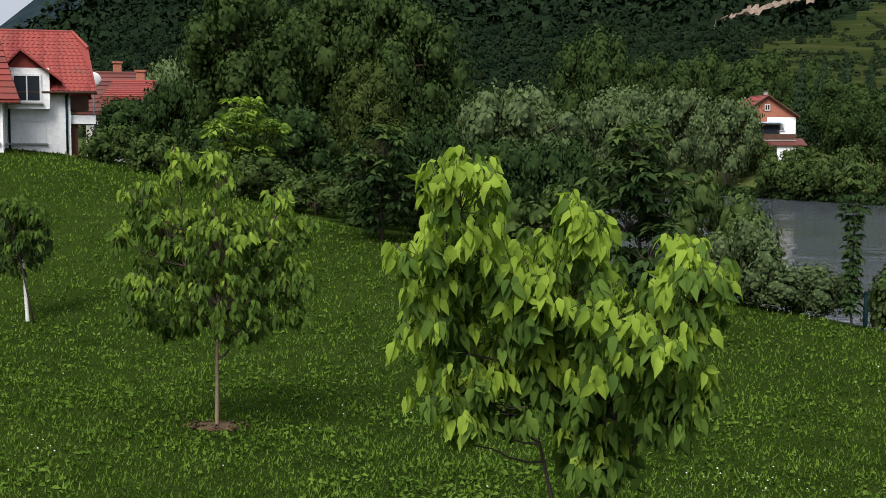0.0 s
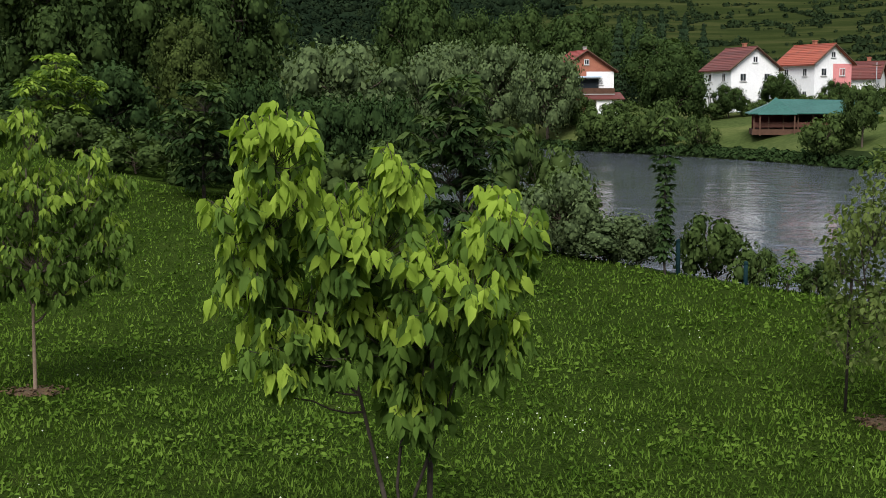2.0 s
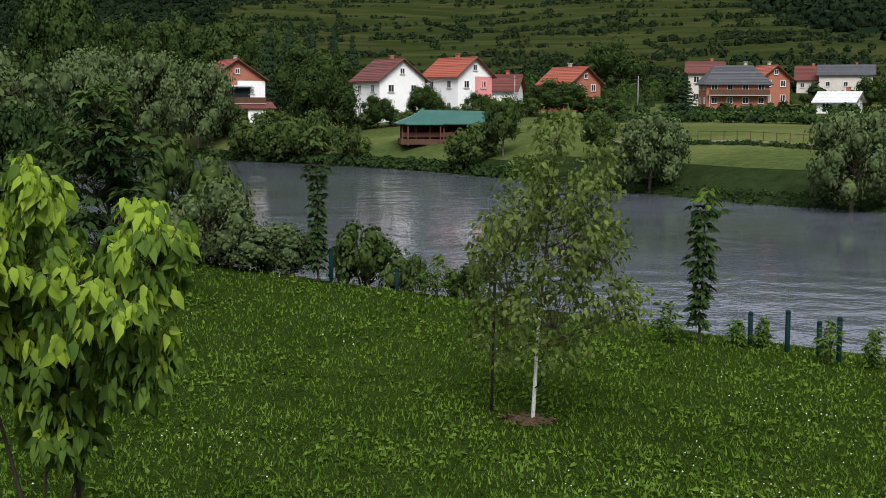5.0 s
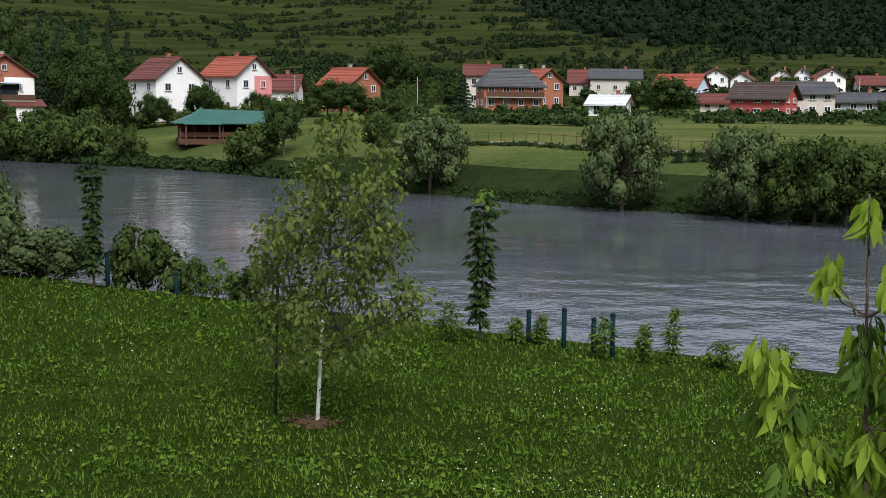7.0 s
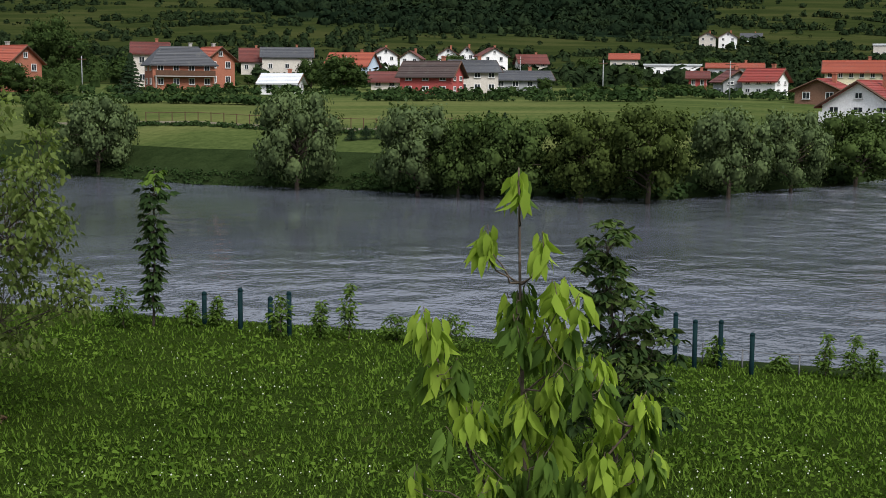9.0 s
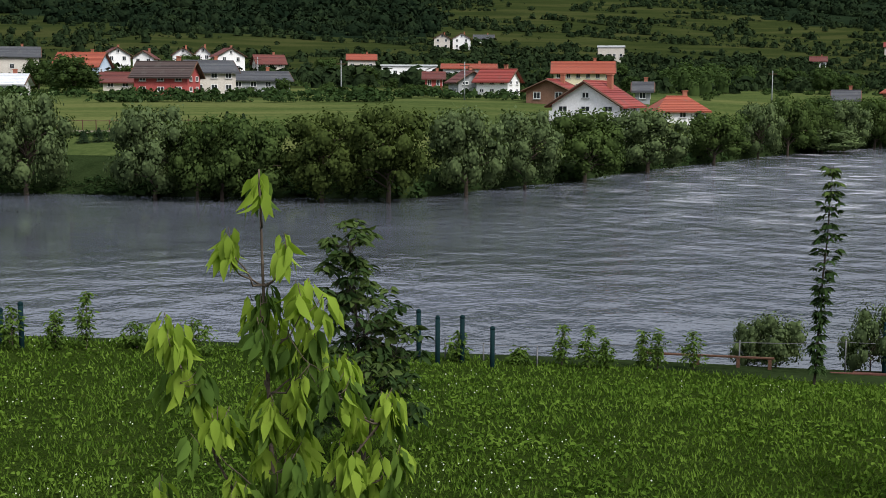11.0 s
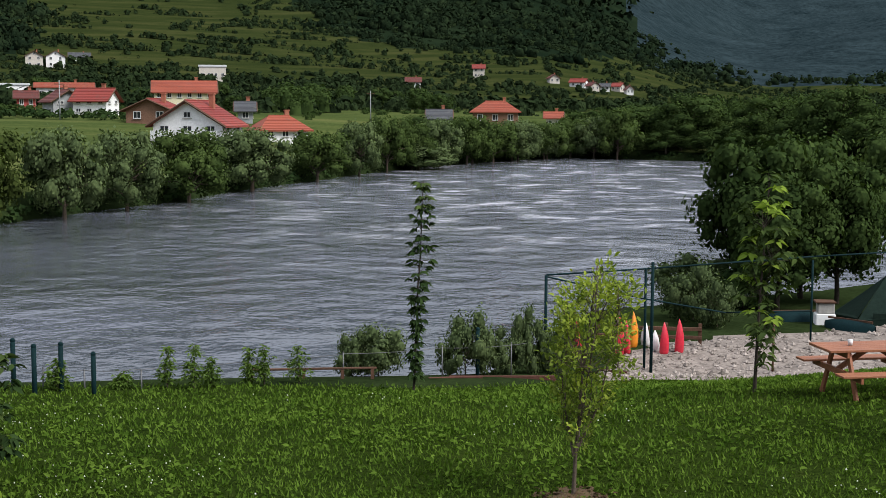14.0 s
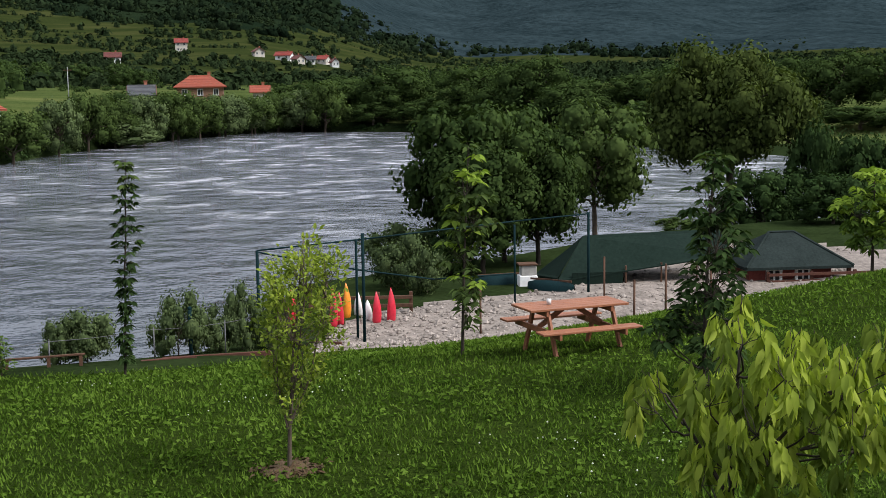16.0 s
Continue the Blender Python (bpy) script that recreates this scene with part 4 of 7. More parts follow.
def conifer(seed, H, R, n, size):
    rng = np.random.default_rng(seed)
    q = rng.uniform(0, 1, n) ** 0.75
    tier = np.floor(q * 13) / 13 + rng.uniform(0, 0.05, n)
    a = rng.uniform(0, 2 * np.pi, n)
    rad = R * (1.02 - tier) * rng.uniform(0.35, 1.05, n)
    P = np.stack([np.cos(a) * rad, np.sin(a) * rad, 0.4 + (H - 0.4) * tier - 0.18 * rad], -1)
    N = np.stack([np.cos(a) * 0.8, np.sin(a) * 0.8, np.full(n, 0.7)], -1) + rng.normal(0, 0.2, (n, 3))
    crown = cards(rng, P, N, size * rng.uniform(0.6, 1.4, n), size * 0.4, 0.2)
    limbs = [tube(bowed(rng, (0, 0, z), (math.cos(b) * R * (1 - z / H), math.sin(b) * R * (1 - z / H), z - 0.2), 4), np.linspace(0.05, 0.01, 4), 3) for z, b in zip(np.linspace(0.6, H * 0.9, 24), np.arange(24) * 2.4)]
    return tube([(0, 0, -0.3), (0, 0, H * 0.5), (0, 0, H)], [0.16, 0.09, 0.02], 7), joined(limbs), crown


CONIFER = Kind(DARK_BARK, LEAF_FIR, conifer(52, 8, 2.2, 2600, 0.46))
BROAD = Kind(DARK_BARK, LEAF_OLIVE, full_tree(53, 11, 7, 3.4, 64, 18000, 0.31, 0.2, 0.34))
GARDEN = Kind(BARK, LEAF_WOOD, full_tree(55, 6, 2.7, 0.5, 18, 2400, 0.30, 0.1, 0.14))
RIVER_TREE = Kind(DARK_BARK, LEAF_WOOD, full_tree(54, 9, 3.2, 1.2, 44, 8000, 0.27, 0.2, 0.16))
TREE_H = {GARDEN: 6, RIVER_TREE: 9, BROAD: 11, CONIFER: 8, POPLAR: 8, ROUND: 8, WILLOW: 8, BANK_TREE: 8, BANK_TALL: 8, OLIVE: 8, BUSH: 3, GREY_BUSH: 3, BIG_DARK: 13, BIG_OLIVE: 13, LOW_DARK: 6}
TREE_R = {GARDEN: 2.7, RIVER_TREE: 3.2, BROAD: 7, CONIFER: 2.2, POPLAR: 3.6, ROUND: 4.3, WILLOW: 4.6, BANK_TREE: 4.4, BANK_TALL: 3.6, OLIVE: 4.5, BUSH: 2.4, GREY_BUSH: 2.4, BIG_DARK: 5.2, BIG_OLIVE: 4.6, LOW_DARK: 3.4}
turns = random.Random(5)


def grove(kind, name, label, category, rows, group=""):
    """Rows: heading, distance, height, half width."""
    for az, d, h, r in rows:
        x, y, z = ground_at(az, d)
        s = h / (TREE_H[kind] * 0.98)
        kind.stand(name, label, category, (x, y, max(z, -0.1) - 0.05), s, r / (TREE_R[kind] * 0.92 * s), turns.uniform(0, 360), group)


grove(WILLOW, "willow", "tall grey-green willow on the river bank", "tree", [(31.99, 128.2, 7.76, 3.5), (40.45, 110.2, 8.68, 3.61), (45.75, 103.5, 7.7, 3.39), (59.28, 105.8, 7.52, 3.23), (61.88, 113.6, 7.24, 3.22), (67.22, 139.5, 7.06, 4.26), (74.48, 192.7, 4.02, 5.47), (78.64, 224.9, 7.18, 4.91), (80.16, 235.9, 6.93, 3.6), (71.91, 171.6, 7.59, 3.15), (75.43, 200.4, 7.76, 3.67), (78.88, 225.6, 7.54, 4.13), (82.22, 238.9, 8.19, 4.38), (8.15, 231.8, 16.37, 7.59), (10.08, 220.9, 16.21, 6.27), (12.3, 209.3, 14.65, 5.25), (3.4, 130.0, 14.5, 6.6), (7.3, 165.0, 14.5, 4.6), (-11.25, 110.0, 9.72, 3.6)])
grove(BANK_TREE, "riverside_tree", "dense green tree on the river bank", "tree", [(48.57, 101.5, 6.78, 3.32), (47.5, 101.9, 6.32, 2.44), (49.91, 101.1, 6.62, 3.09), (64.48, 122.9, 7.02, 3.75), (70.07, 156.6, 6.32, 3.76), (76.86, 211.9, 7.96, 4.16), (73.13, 181.6, 8.15, 3.33), (74.23, 190.6, 7.15, 3.49), (76.63, 209.2, 7.9, 3.83), (77.82, 217.9, 7.13, 3.99), (80.05, 234.1, 6.91, 4.29), (81.2, 240.7, 7.62, 4.41), (83.22, 237.2, 9.52, 4.35)])
grove(BANK_TALL, "riverside_tree", "slender green tree by the river", "tree", [(25.57, 159.2, 7.81, 2.26), (29.7, 142.3, 5.79, 1.86), (95.1, 56.0, 6.3, 2.3)])
grove(OLIVE, "broad_tree", "broad olive-green tree above the water", "tree", [(52.91, 100.2, 7.09, 3.17), (55.86, 99.5, 7.62, 3.48)])
grove(POPLAR, "tall_tree", "tall dark green tree", "tree", [(72.64, 184.6, 6.06, 4.03), (74.83, 204.5, 6.29, 4.46), (81.54, 247.1, 6.31, 3.77), (81.77, 248.7, 7.14, 4.88), (83.87, 247.1, 7.83, 5.39), (86.34, 242.8, 9.53, 6.36), (94.24, 195.0, 7.11, 5.11), (97.16, 193.7, 6.69, 5.07), (9.1, 290.0, 20.14, 5.7), (13.5, 270.0, 19.19, 7.07)])
grove(ROUND, "round_tree", "round dark green deciduous tree", "tree", [(89.81, 231.0, 8.67, 6.05), (92.4, 210.3, 10.42, 5.97), (82.86, 242.8, 5.12, 4.24), (85.33, 238.6, 4.48, 4.16), (99.57, 199.1, 2.1, 5.21), (87.56, 232.8, 4.74, 5.08), (6.59, 270.0, 25.69, 7.95), (11.01, 300.0, 21.44, 7.2), (15.6, 280.0, 17.48, 6.11), (17.3, 245.0, 13.21, 6.84), (17.7, 200.0, 11.2, 4.5), (14.6, 260.0, 14.68, 3.97), (30.23, 300.0, 14.14, 6.87), (28.08, 212.0, 5.91, 4.16), (20.06, 203.0, 5.2, 2.3), (22.14, 206.0, 6.05, 2.79), (24.51, 207.0, 4.51, 2.08), (27.47, 214.0, 5.03, 1.87), (89.05, 228.4, 5.98, 4.98), (91.29, 216.3, 6.7, 5.66), (94.85, 189.6, 4.95, 3.72), (96.07, 196.8, 4.8, 4.72)])
grove(ROUND, "round_tree", "round dark green deciduous tree", "tree", [(97.41, 177.3, 4.22, 3.87), (104.04, 165.0, 2.96, 3.6), (106.21, 156.6, 2.81, 4.44), (85.95, 239.5, 6.16, 4.7), (93.01, 196.9, 5.06, 3.44), (102.18, 180.9, 5.5, 4.95), (98.6, 188.0, 7.5, 5.0), (100.6, 184.0, 8.4, 5.2), (103.2, 178.0, 7.6, 5.0), (105.2, 172.0, 8.2, 5.0), (107.4, 168.0, 8.0, 5.0)])
grove(BROAD, "broad_tree", "broad olive-green tree on a bare trunk above the water", "tree", [(100.86, 80.0, 10.38, 5.06)])
grove(LOW_DARK, "undergrowth_tree", "low dark leafy tree at the edge of the lawn", "tree", [(104.52, 76.0, 6.53, 1.66), (106.46, 70.0, 4.86, 1.68), (105.26, 62.0, 2.5, 1.62), (102.35, 74.0, 3.95, 2.1), (88.72, 45.0, 1.7, 0.79), (-6.43, 54.0, 4.06, 1.77), (-0.24, 50.0, 4.13, 1.2), (2.63, 52.0, 4.31, 1.59), (5.23, 48.0, 4.9, 1.36), (-11.62, 75.0, 5.5, 1.64), (-13.29, 78.0, 4.17, 2.04), (-9.6, 62.0, 2.93, 1.49), (-2.1, 45.0, 1.87, 1.18)])
grove(RIVER_TREE, "riverside_tree", "dark green tree on bare trunks by the water", "tree", [(89.2, 46.0, 6.1, 1.75), (91.15, 48.0, 6.2, 1.7), (92.6, 47.0, 5.3, 1.5), (90.2, 45.0, 4.6, 1.5)])
grove(GREY_BUSH, "bush", "grey-green willow bush beside the gravel", "bush", [(86.64, 42.0, 1.75, 0.96), (87.7, 40.5, 1.44, 0.71), (86.9, 47.0, 1.68, 1.49)])
grove(BUSH, "bush", "leafy green bush on the river bank", "bush", [(98.61, 60.0, 0.57, 0.85), (13.61, 214.0, 4.76, 2.9), (15.4, 214.0, 3.26, 3.04), (14.59, 198.8, 5.48, 3.25), (15.93, 193.6, 4.75, 3.38), (17.07, 189.2, 6.65, 3.3), (24.16, 161.3, 4.88, 3.17), (18.89, 183.2, 4.29, 2.4), (14.52, 199.1, 5.56, 3.04), (15.99, 193.4, 4.87, 3.38), (88.04, 229.7, 2.02, 3.01), (89.41, 220.8, 2.24, 3.37), (91.02, 209.2, 1.97, 3.65), (92.76, 196.7, 1.79, 3.43), (94.61, 186.0, 1.63, 3.65)])
grove(BUSH, "bush", "clipped garden bush before the village houses", "bush", [(19.3, 203.0, 2.9, 2.5), (20.9, 204.0, 2.4, 2.2), (21.6, 203.0, 2.2, 2.0), (22.9, 205.0, 2.5, 2.0), (24.0, 206.0, 2.6, 2.2), (25.2, 210.0, 2.8, 2.4), (26.6, 212.0, 3.0, 2.6), (29.3, 212.0, 2.8, 2.6), (30.4, 210.0, 2.4, 2.4)])
grove(CONIFER, "conifer", "dark green pointed conifer among the gardens", "tree", [(15.34, 250.0, 17.0, 3.0), (16.25, 255.0, 17.71, 3.06), (17.16, 262.0, 18.29, 3.14), (18.14, 258.0, 16.68, 2.81), (18.94, 262.0, 14.92, 2.86), (33.4, 185.0, 6.53, 2.42), (42.82, 124.0, 1.08, 0.81), (43.46, 124.0, 1.34, 0.81), (44.11, 124.0, 1.49, 0.76), (48.01, 126.0, 1.24, 1.1), (48.86, 126.0, 2.09, 0.96), (49.55, 126.0, 1.88, 0.96), (15.96, 262.0, 13.58, 2.86), (17.09, 268.0, 15.71, 2.92), (18.0, 265.0, 14.39, 2.89)])
grove(BIG_DARK, "deciduous_tree", "big dark green deciduous tree", "tree", [(-8.57, 66.0, 10.45, 3.02), (-4.56, 72.0, 12.01, 3.14), (-1.67, 66.0, 10.99, 2.81)])
grove(BIG_OLIVE, "deciduous_tree", "yellowish green tree among darker ones", "tree", [(-3.34, 56.0, 6.57, 1.59)])

# ---- houses across the river ----
WHITE = rough_stuff("white_render", (0.78, 0.77, 0.76), (0.88, 0.88, 0.875), 0.35, 14, 0.85, 0.01)
PALE = rough_stuff("pale_render", (0.46, 0.42, 0.37), (0.62, 0.58, 0.52), 0.4, 12, 0.85, 0.01)
PINK = rough_stuff("pink_render", (0.62, 0.22, 0.22), (0.74, 0.30, 0.29), 0.4, 12, 0.85, 0.01)
REDWALL = rough_stuff("red_render", (0.34, 0.06, 0.06), (0.46, 0.10, 0.09), 0.4, 12, 0.85, 0.01)
BLUE = rough_stuff("pale_blue_render", (0.46, 0.58, 0.72), (0.60, 0.70, 0.80), 0.4, 12, 0.85, 0.01)
GREYWALL = rough_stuff("grey_render", (0.24, 0.25, 0.26), (0.36, 0.37, 0.38), 0.4, 12, 0.85, 0.01)
YELLOW = rough_stuff("cream_render", (0.62, 0.55, 0.36), (0.74, 0.67, 0.48), 0.4, 12, 0.85, 0.01)
BROWNWALL = rough_stuff("brown_timber_wall", (0.16, 0.085, 0.055), (0.27, 0.15, 0.10), 0.5, 12, 0.85, 0.01)
BRICK = rough_stuff("orange_hollow_brick", (0.26, 0.095, 0.06), (0.38, 0.15, 0.095), 0.5, 16, 0.9, 0.02)
RED = tiles_mat("red_tiles", (0.17, 0.026, 0.022), (0.26, 0.050, 0.038), (0.12, 0.055, 0.042))
ORANGE = tiles_mat("orange_tiles", (0.22, 0.050, 0.030), (0.33, 0.085, 0.048), (0.15, 0.075, 0.05))
MAROON = tiles_mat("dark_red_tiles", (0.085, 0.024, 0.021), (0.15, 0.045, 0.036), (0.09, 0.06, 0.05))
SLATE = tiles_mat("dark_slates", (0.045, 0.048, 0.055), (0.085, 0.088, 0.095), (0.12, 0.12, 0.11))
BROWNROOF = tiles_mat("brown_tiles", (0.038, 0.027, 0.025), (0.075, 0.052, 0.046), (0.08, 0.07, 0.06))
TIN = rough_stuff("pale_sheet_metal", (0.50, 0.52, 0.55), (0.66, 0.68, 0.70), 0.6, 10, 0.45, 0.005)
GREEN_ROOF = rough_stuff("green_sheet_roof", (0.012, 0.065, 0.052), (0.028, 0.105, 0.084), 0.4, 8, 0.5, 0.01)
FRAME = rough_stuff("white_window_frame", (0.66, 0.66, 0.66), (0.78, 0.78, 0.78), 2, 6, 0.6, 0.002)
CONCRETE = rough_stuff("grey_concrete", (0.26, 0.25, 0.235), (0.40, 0.385, 0.36), 0.6, 12, 0.9, 0.02)
TIMBER = rough_stuff("dark_brown_timber", (0.055, 0.028, 0.018), (0.12, 0.062, 0.038), 1.5, 10, 0.8, 0.01)


def slab(bm, pts, thick):
    """A flat polygon with thickness below it."""
    top = [bm.verts.new(p) for p in pts]
    low = [bm.verts.new((p[0], p[1], p[2] - thick)) for p in pts]
    bm.faces.new(top)
    bm.faces.new(low[::-1])
    for i in range(len(pts)):
        j = (i + 1) % len(pts)
        bm.faces.new((top[j], top[i], low[i], low[j]))


def courses(bm, a, b, c, d, step, thick=0.06):
    """Overlapping courses of tiles on the slope with eaves a-b and top c-d (c above b, d above a)."""
    a, b, c, d = (Vector(p) for p in (a, b, c, d))
    n = max(2, int(((d - a).length + (c - b).length) / 2 / step))
    nrm = (b - a).cross(d - a)
    if nrm.length < 1e-6:
        nrm = (b - a).cross(c - b)
    nrm.normalize()
    for i in range(n):
        p, q = i / n, min(1.0, (i + 1.15) / n)
        l0, r0, l1, r1 = a.lerp(d, p), b.lerp(c, p), a.lerp(d, q), b.lerp(c, q)
        v = [bm.verts.new(w) for w in (l0 + nrm * thick, r0 + nrm * thick, r1 + nrm * 0.01, l1 + nrm * 0.01, l0 - nrm * 0.02, r0 - nrm * 0.02)]
        bm.faces.new(v[:4])
        bm.faces.new((v[4], v[5], v[1], v[0]))


def roof_parts(parent, w, l, h, rise, facing, mat, over=0.55, hip=False, step=0.45):
    """Roof on a w by l block whose walls end at h. Ridge along the view for 'gable', across it for 'eaves'."""
    if facing == "flat":
        part("roof", boxes(((-w / 2 - 0.3, -l / 2 - 0.3, h), (w / 2 + 0.3, l / 2 + 0.3, h + max(0.3, rise)))), mat, parent)
        return
    k = (lambda x, y, z: (y, x, z)) if facing == "gable" else (lambda x, y, z: (x, y, z))
    run, half = (l, w / 2) if facing == "gable" else (w, l / 2)
    slope = rise / half
    e, z0, top = half + over, h - over * slope, h + rise
    X = run / 2 + over
    cut = min(half * 0.9, X * 0.6) if hip else 0.0
    base = bmesh.new()
    for s in (-1, 1):
        slab(base, [k(-X, s * e, z0), k(X, s * e, z0), k(X - cut, 0, top), k(-X + cut, 0, top)][:: (1 if (s < 0) == (facing != "gable") else -1)], 0.16)
    if hip:
        for s in (-1, 1):
            slab(base, [k(s * X, -e, z0), k(s * X, e, z0), k(s * (X - cut), 0, top)], 0.16)
    bmesh.ops.recalc_face_normals(base, faces=base.faces)
    roof = part("roof", base, mat, parent)
    cs = bmesh.new()
    for s in (-1, 1):
        a, b, c, d = k(-X, s * e, z0), k(X, s * e, z0), k(X - cut, 0, top), k(-X + cut, 0, top)
        flip = (s > 0) != (facing == "gable")
        courses(cs, *((b, a, d, c) if flip else (a, b, c, d)), step)
    part("tile_course", cs, mat, roof)
    if not hip:
        for end in (-X, X):
            for sd in (-1, 1):
                part("bargeboard", rods(0.13, (k(end, sd * e, z0 - 0.06), k(end, 0, top - 0.06)), sides=4), TIMBER, roof)
    rg = bmesh.new()
    rod(rg, k(-X + cut, 0, top + 0.03), k(X - cut, 0, top + 0.03), 0.11, 6)
    part("ridge", rg, mat, roof)


def window(parent, x, y, z, w, h, face="y", out=-1, blind=False):
    """A window in the plane x or y = const: a frame round a pane set back, and a sill."""
    k = (lambda a, b, c: (a, b, c)) if face == "y" else (lambda a, b, c: (b, a, c))
    cx, cy = (x, y) if face == "y" else (y, x)
    t = 0.09
    fr = bmesh.new()

    def bx(lo, hi):
        lo, hi = k(*lo), k(*hi)
        box(fr, [min(p, q) for p, q in zip(lo, hi)], [max(p, q) for p, q in zip(lo, hi)])

    o = out
    for lo, hi in (((cx - w / 2, cy, z), (cx - w / 2 + t, cy + o * 0.07, z + h)), ((cx + w / 2 - t, cy, z), (cx + w / 2, cy + o * 0.07, z + h)), ((cx - w / 2 + t, cy, z + h - t), (cx + w / 2 - t, cy + o * 0.07, z + h)),
                   ((cx - w / 2 + t, cy, z), (cx + w / 2 - t, cy + o * 0.07, z + t)), ((cx - t / 3, cy, z + t), (cx + t / 3, cy + o * 0.06, z + h - t))):
        bx(lo, hi)
    wf = part("window", fr, FRAME, parent)
    pn = bmesh.new()
    lo, hi = k(cx - w / 2 + t, cy + o * 0.005, z + t), k(cx + w / 2 - t, cy + o * 0.03, z + h - t)
    box(pn, [min(p, q) for p, q in zip(lo, hi)], [max(p, q) for p, q in zip(lo, hi)])
    part("pane", pn, FRAME if blind else GLASS, wf)
    sl = bmesh.new()
    lo, hi = k(cx - w / 2 - 0.08, cy, z - 0.07), k(cx + w / 2 + 0.08, cy + o * 0.16, z - 0.01)
    box(sl, [min(p, q) for p, q in zip(lo, hi)], [max(p, q) for p, q in zip(lo, hi)])
    part("sill", sl, CONCRETE, wf)


def block_walls(w, l, h, rise, facing):
    bm = bmesh.new()
    if facing == "gable":
        ring = [(-w / 2, -1.0), (w / 2, -1.0), (w / 2, h), (0, h + rise), (-w / 2, h)]
        ends = [[bm.verts.new((x, s * l / 2, z)) for x, z in ring] for s in (-1, 1)]
    elif facing == "eaves":
        ring = [(-l / 2, -1.0), (l / 2, -1.0), (l / 2, h), (0, h + rise), (-l / 2, h)]
        ends = [[bm.verts.new((s * w / 2, y, z)) for y, z in ring] for s in (-1, 1)]
    else:
        ring = [(-w / 2, -1.0), (w / 2, -1.0), (w / 2, h), (-w / 2, h)]
        ends = [[bm.verts.new((x, s * l / 2, z)) for x, z in ring] for s in (-1, 1)]
    bm.faces.new(ends[0])
    bm.faces.new(ends[1][::-1])
    n = len(ring)
    for i in range(n):
        j = (i + 1) % n
        bm.faces.new((ends[0][j], ends[0][i], ends[1][i], ends[1][j]))
    bmesh.ops.recalc_face_normals(bm, faces=bm.faces)
    return bm


HOUSES = []


def house(label, az, d, w, l, wall, rise, facing, walls, tiles, turn=0, floors=2, cols=2, balcony=False, hip=False, patch=None, porch=False, patch_label="pink rendered corner", recess=False):
    x, y, z = ground_at(az, d + l * 0.4)
    z = float(land(math.sin(radians(az)) * d, math.cos(radians(az)) * d))
    HOUSES.append((x, y))
    t = thing("house", label, "house", (x, y, z), -az + turn, "village houses")
    if hip and facing == "eaves":
        body = boxes(((-w / 2, -l / 2, -1.0), (w / 2, l / 2, wall)))
    else:
        body = block_walls(w, l, wall, rise - 0.18, facing)
    part("wall", body, walls, t)
    roof_parts(t, w, l, wall, rise, facing, tiles, 0.62, hip)
    storey = wall / floors
    ww, wh = min(1.1, w / cols * 0.45), min(1.25, storey * 0.48)
    for f in range(floors):
        zf = f * storey + storey * 0.36
        for c in range(cols):
            window(t, -w / 2 + w * (c + 0.5) / cols, -l / 2, zf, ww, wh)
        side = -1 if turn > 0 else 1
        for c in range(2):
            window(t, side * w / 2, -l / 2 + l * (c + 0.5) / 2, zf, ww, wh, "x", side)
    if facing == "gable" and rise > 2.0:
        window(t, 0, -l / 2, wall + rise * 0.22, ww * 0.8, wh * 0.8)
    if facing != "flat":
        ch = bmesh.new()
        cx, cy = (w * 0.16, l * 0.15) if facing == "gable" else (w * 0.2, l * 0.12)
        box(ch, (cx - 0.28, cy - 0.28, wall + rise * 0.5), (cx + 0.28, cy + 0.28, wall + rise + 0.7))
        box(ch, (cx - 0.36, cy - 0.36, wall + rise + 0.7), (cx + 0.36, cy + 0.36, wall + rise + 0.82))
        part("chimney", ch, BRICK if walls is not BRICK else CONCRETE, t)
    if balcony:
        zb = storey if floors > 1 else 0.5
        bal = part("balcony", boxes(((-w / 2 + 0.2, -l / 2 - 1.3, zb - 0.16), (w / 2 - 0.2, -l / 2 - 0.002, zb))), CONCRETE, t)
        part("railing", boxes(((-w / 2 + 0.2, -l / 2 - 1.3, zb), (w / 2 - 0.2, -l / 2 - 1.24, zb + 0.95))), FRAME if walls is not BRICK else TIMBER, bal)
        for px in (-w / 2 + 0.3, w / 2 - 0.3):
            part("post", boxes(((px - 0.09, -l / 2 - 1.2, -1.0), (px + 0.09, -l / 2 - 1.02, zb - 0.16))), CONCRETE, bal)
    if porch:
        pr = bmesh.new()
        slab(pr, [(-w * 0.15, -l / 2 - 2.6, wall * 0.40), (w / 2 + 1.2, -l / 2 - 2.6, wall * 0.40), (w / 2 + 1.2, -l / 2 - 0.004, wall * 0.53), (-w * 0.15, -l / 2 - 0.004, wall * 0.53)], 0.15)
        lean = part("porch_roof", pr, MAROON, t, "dark red lean-to roof")
        part("porch_wall", boxes(((w * 0.12, -l / 2 - 2.2, -1.0), (w / 2 + 0.8, -l / 2 - 0.05, wall * 0.39))), WHITE, lean)
    if recess:
        # dark panel on the wall stands for the shade inside an open loggia
        part("loggia_shade", boxes(((-w * 0.34, -l / 2 - 0.09, wall * 0.56), (w * 0.22, -l / 2 - 0.045, wall * 0.80))), GLASS, t, "dark panel standing for the shade in an open loggia")
        part("awning", box(bmesh.new(), (-w * 0.36, -l / 2 - 1.2, wall * 0.83), (w * 0.24, -l / 2 - 0.1, wall * 0.855)), BLUE, t, "pale blue awning")
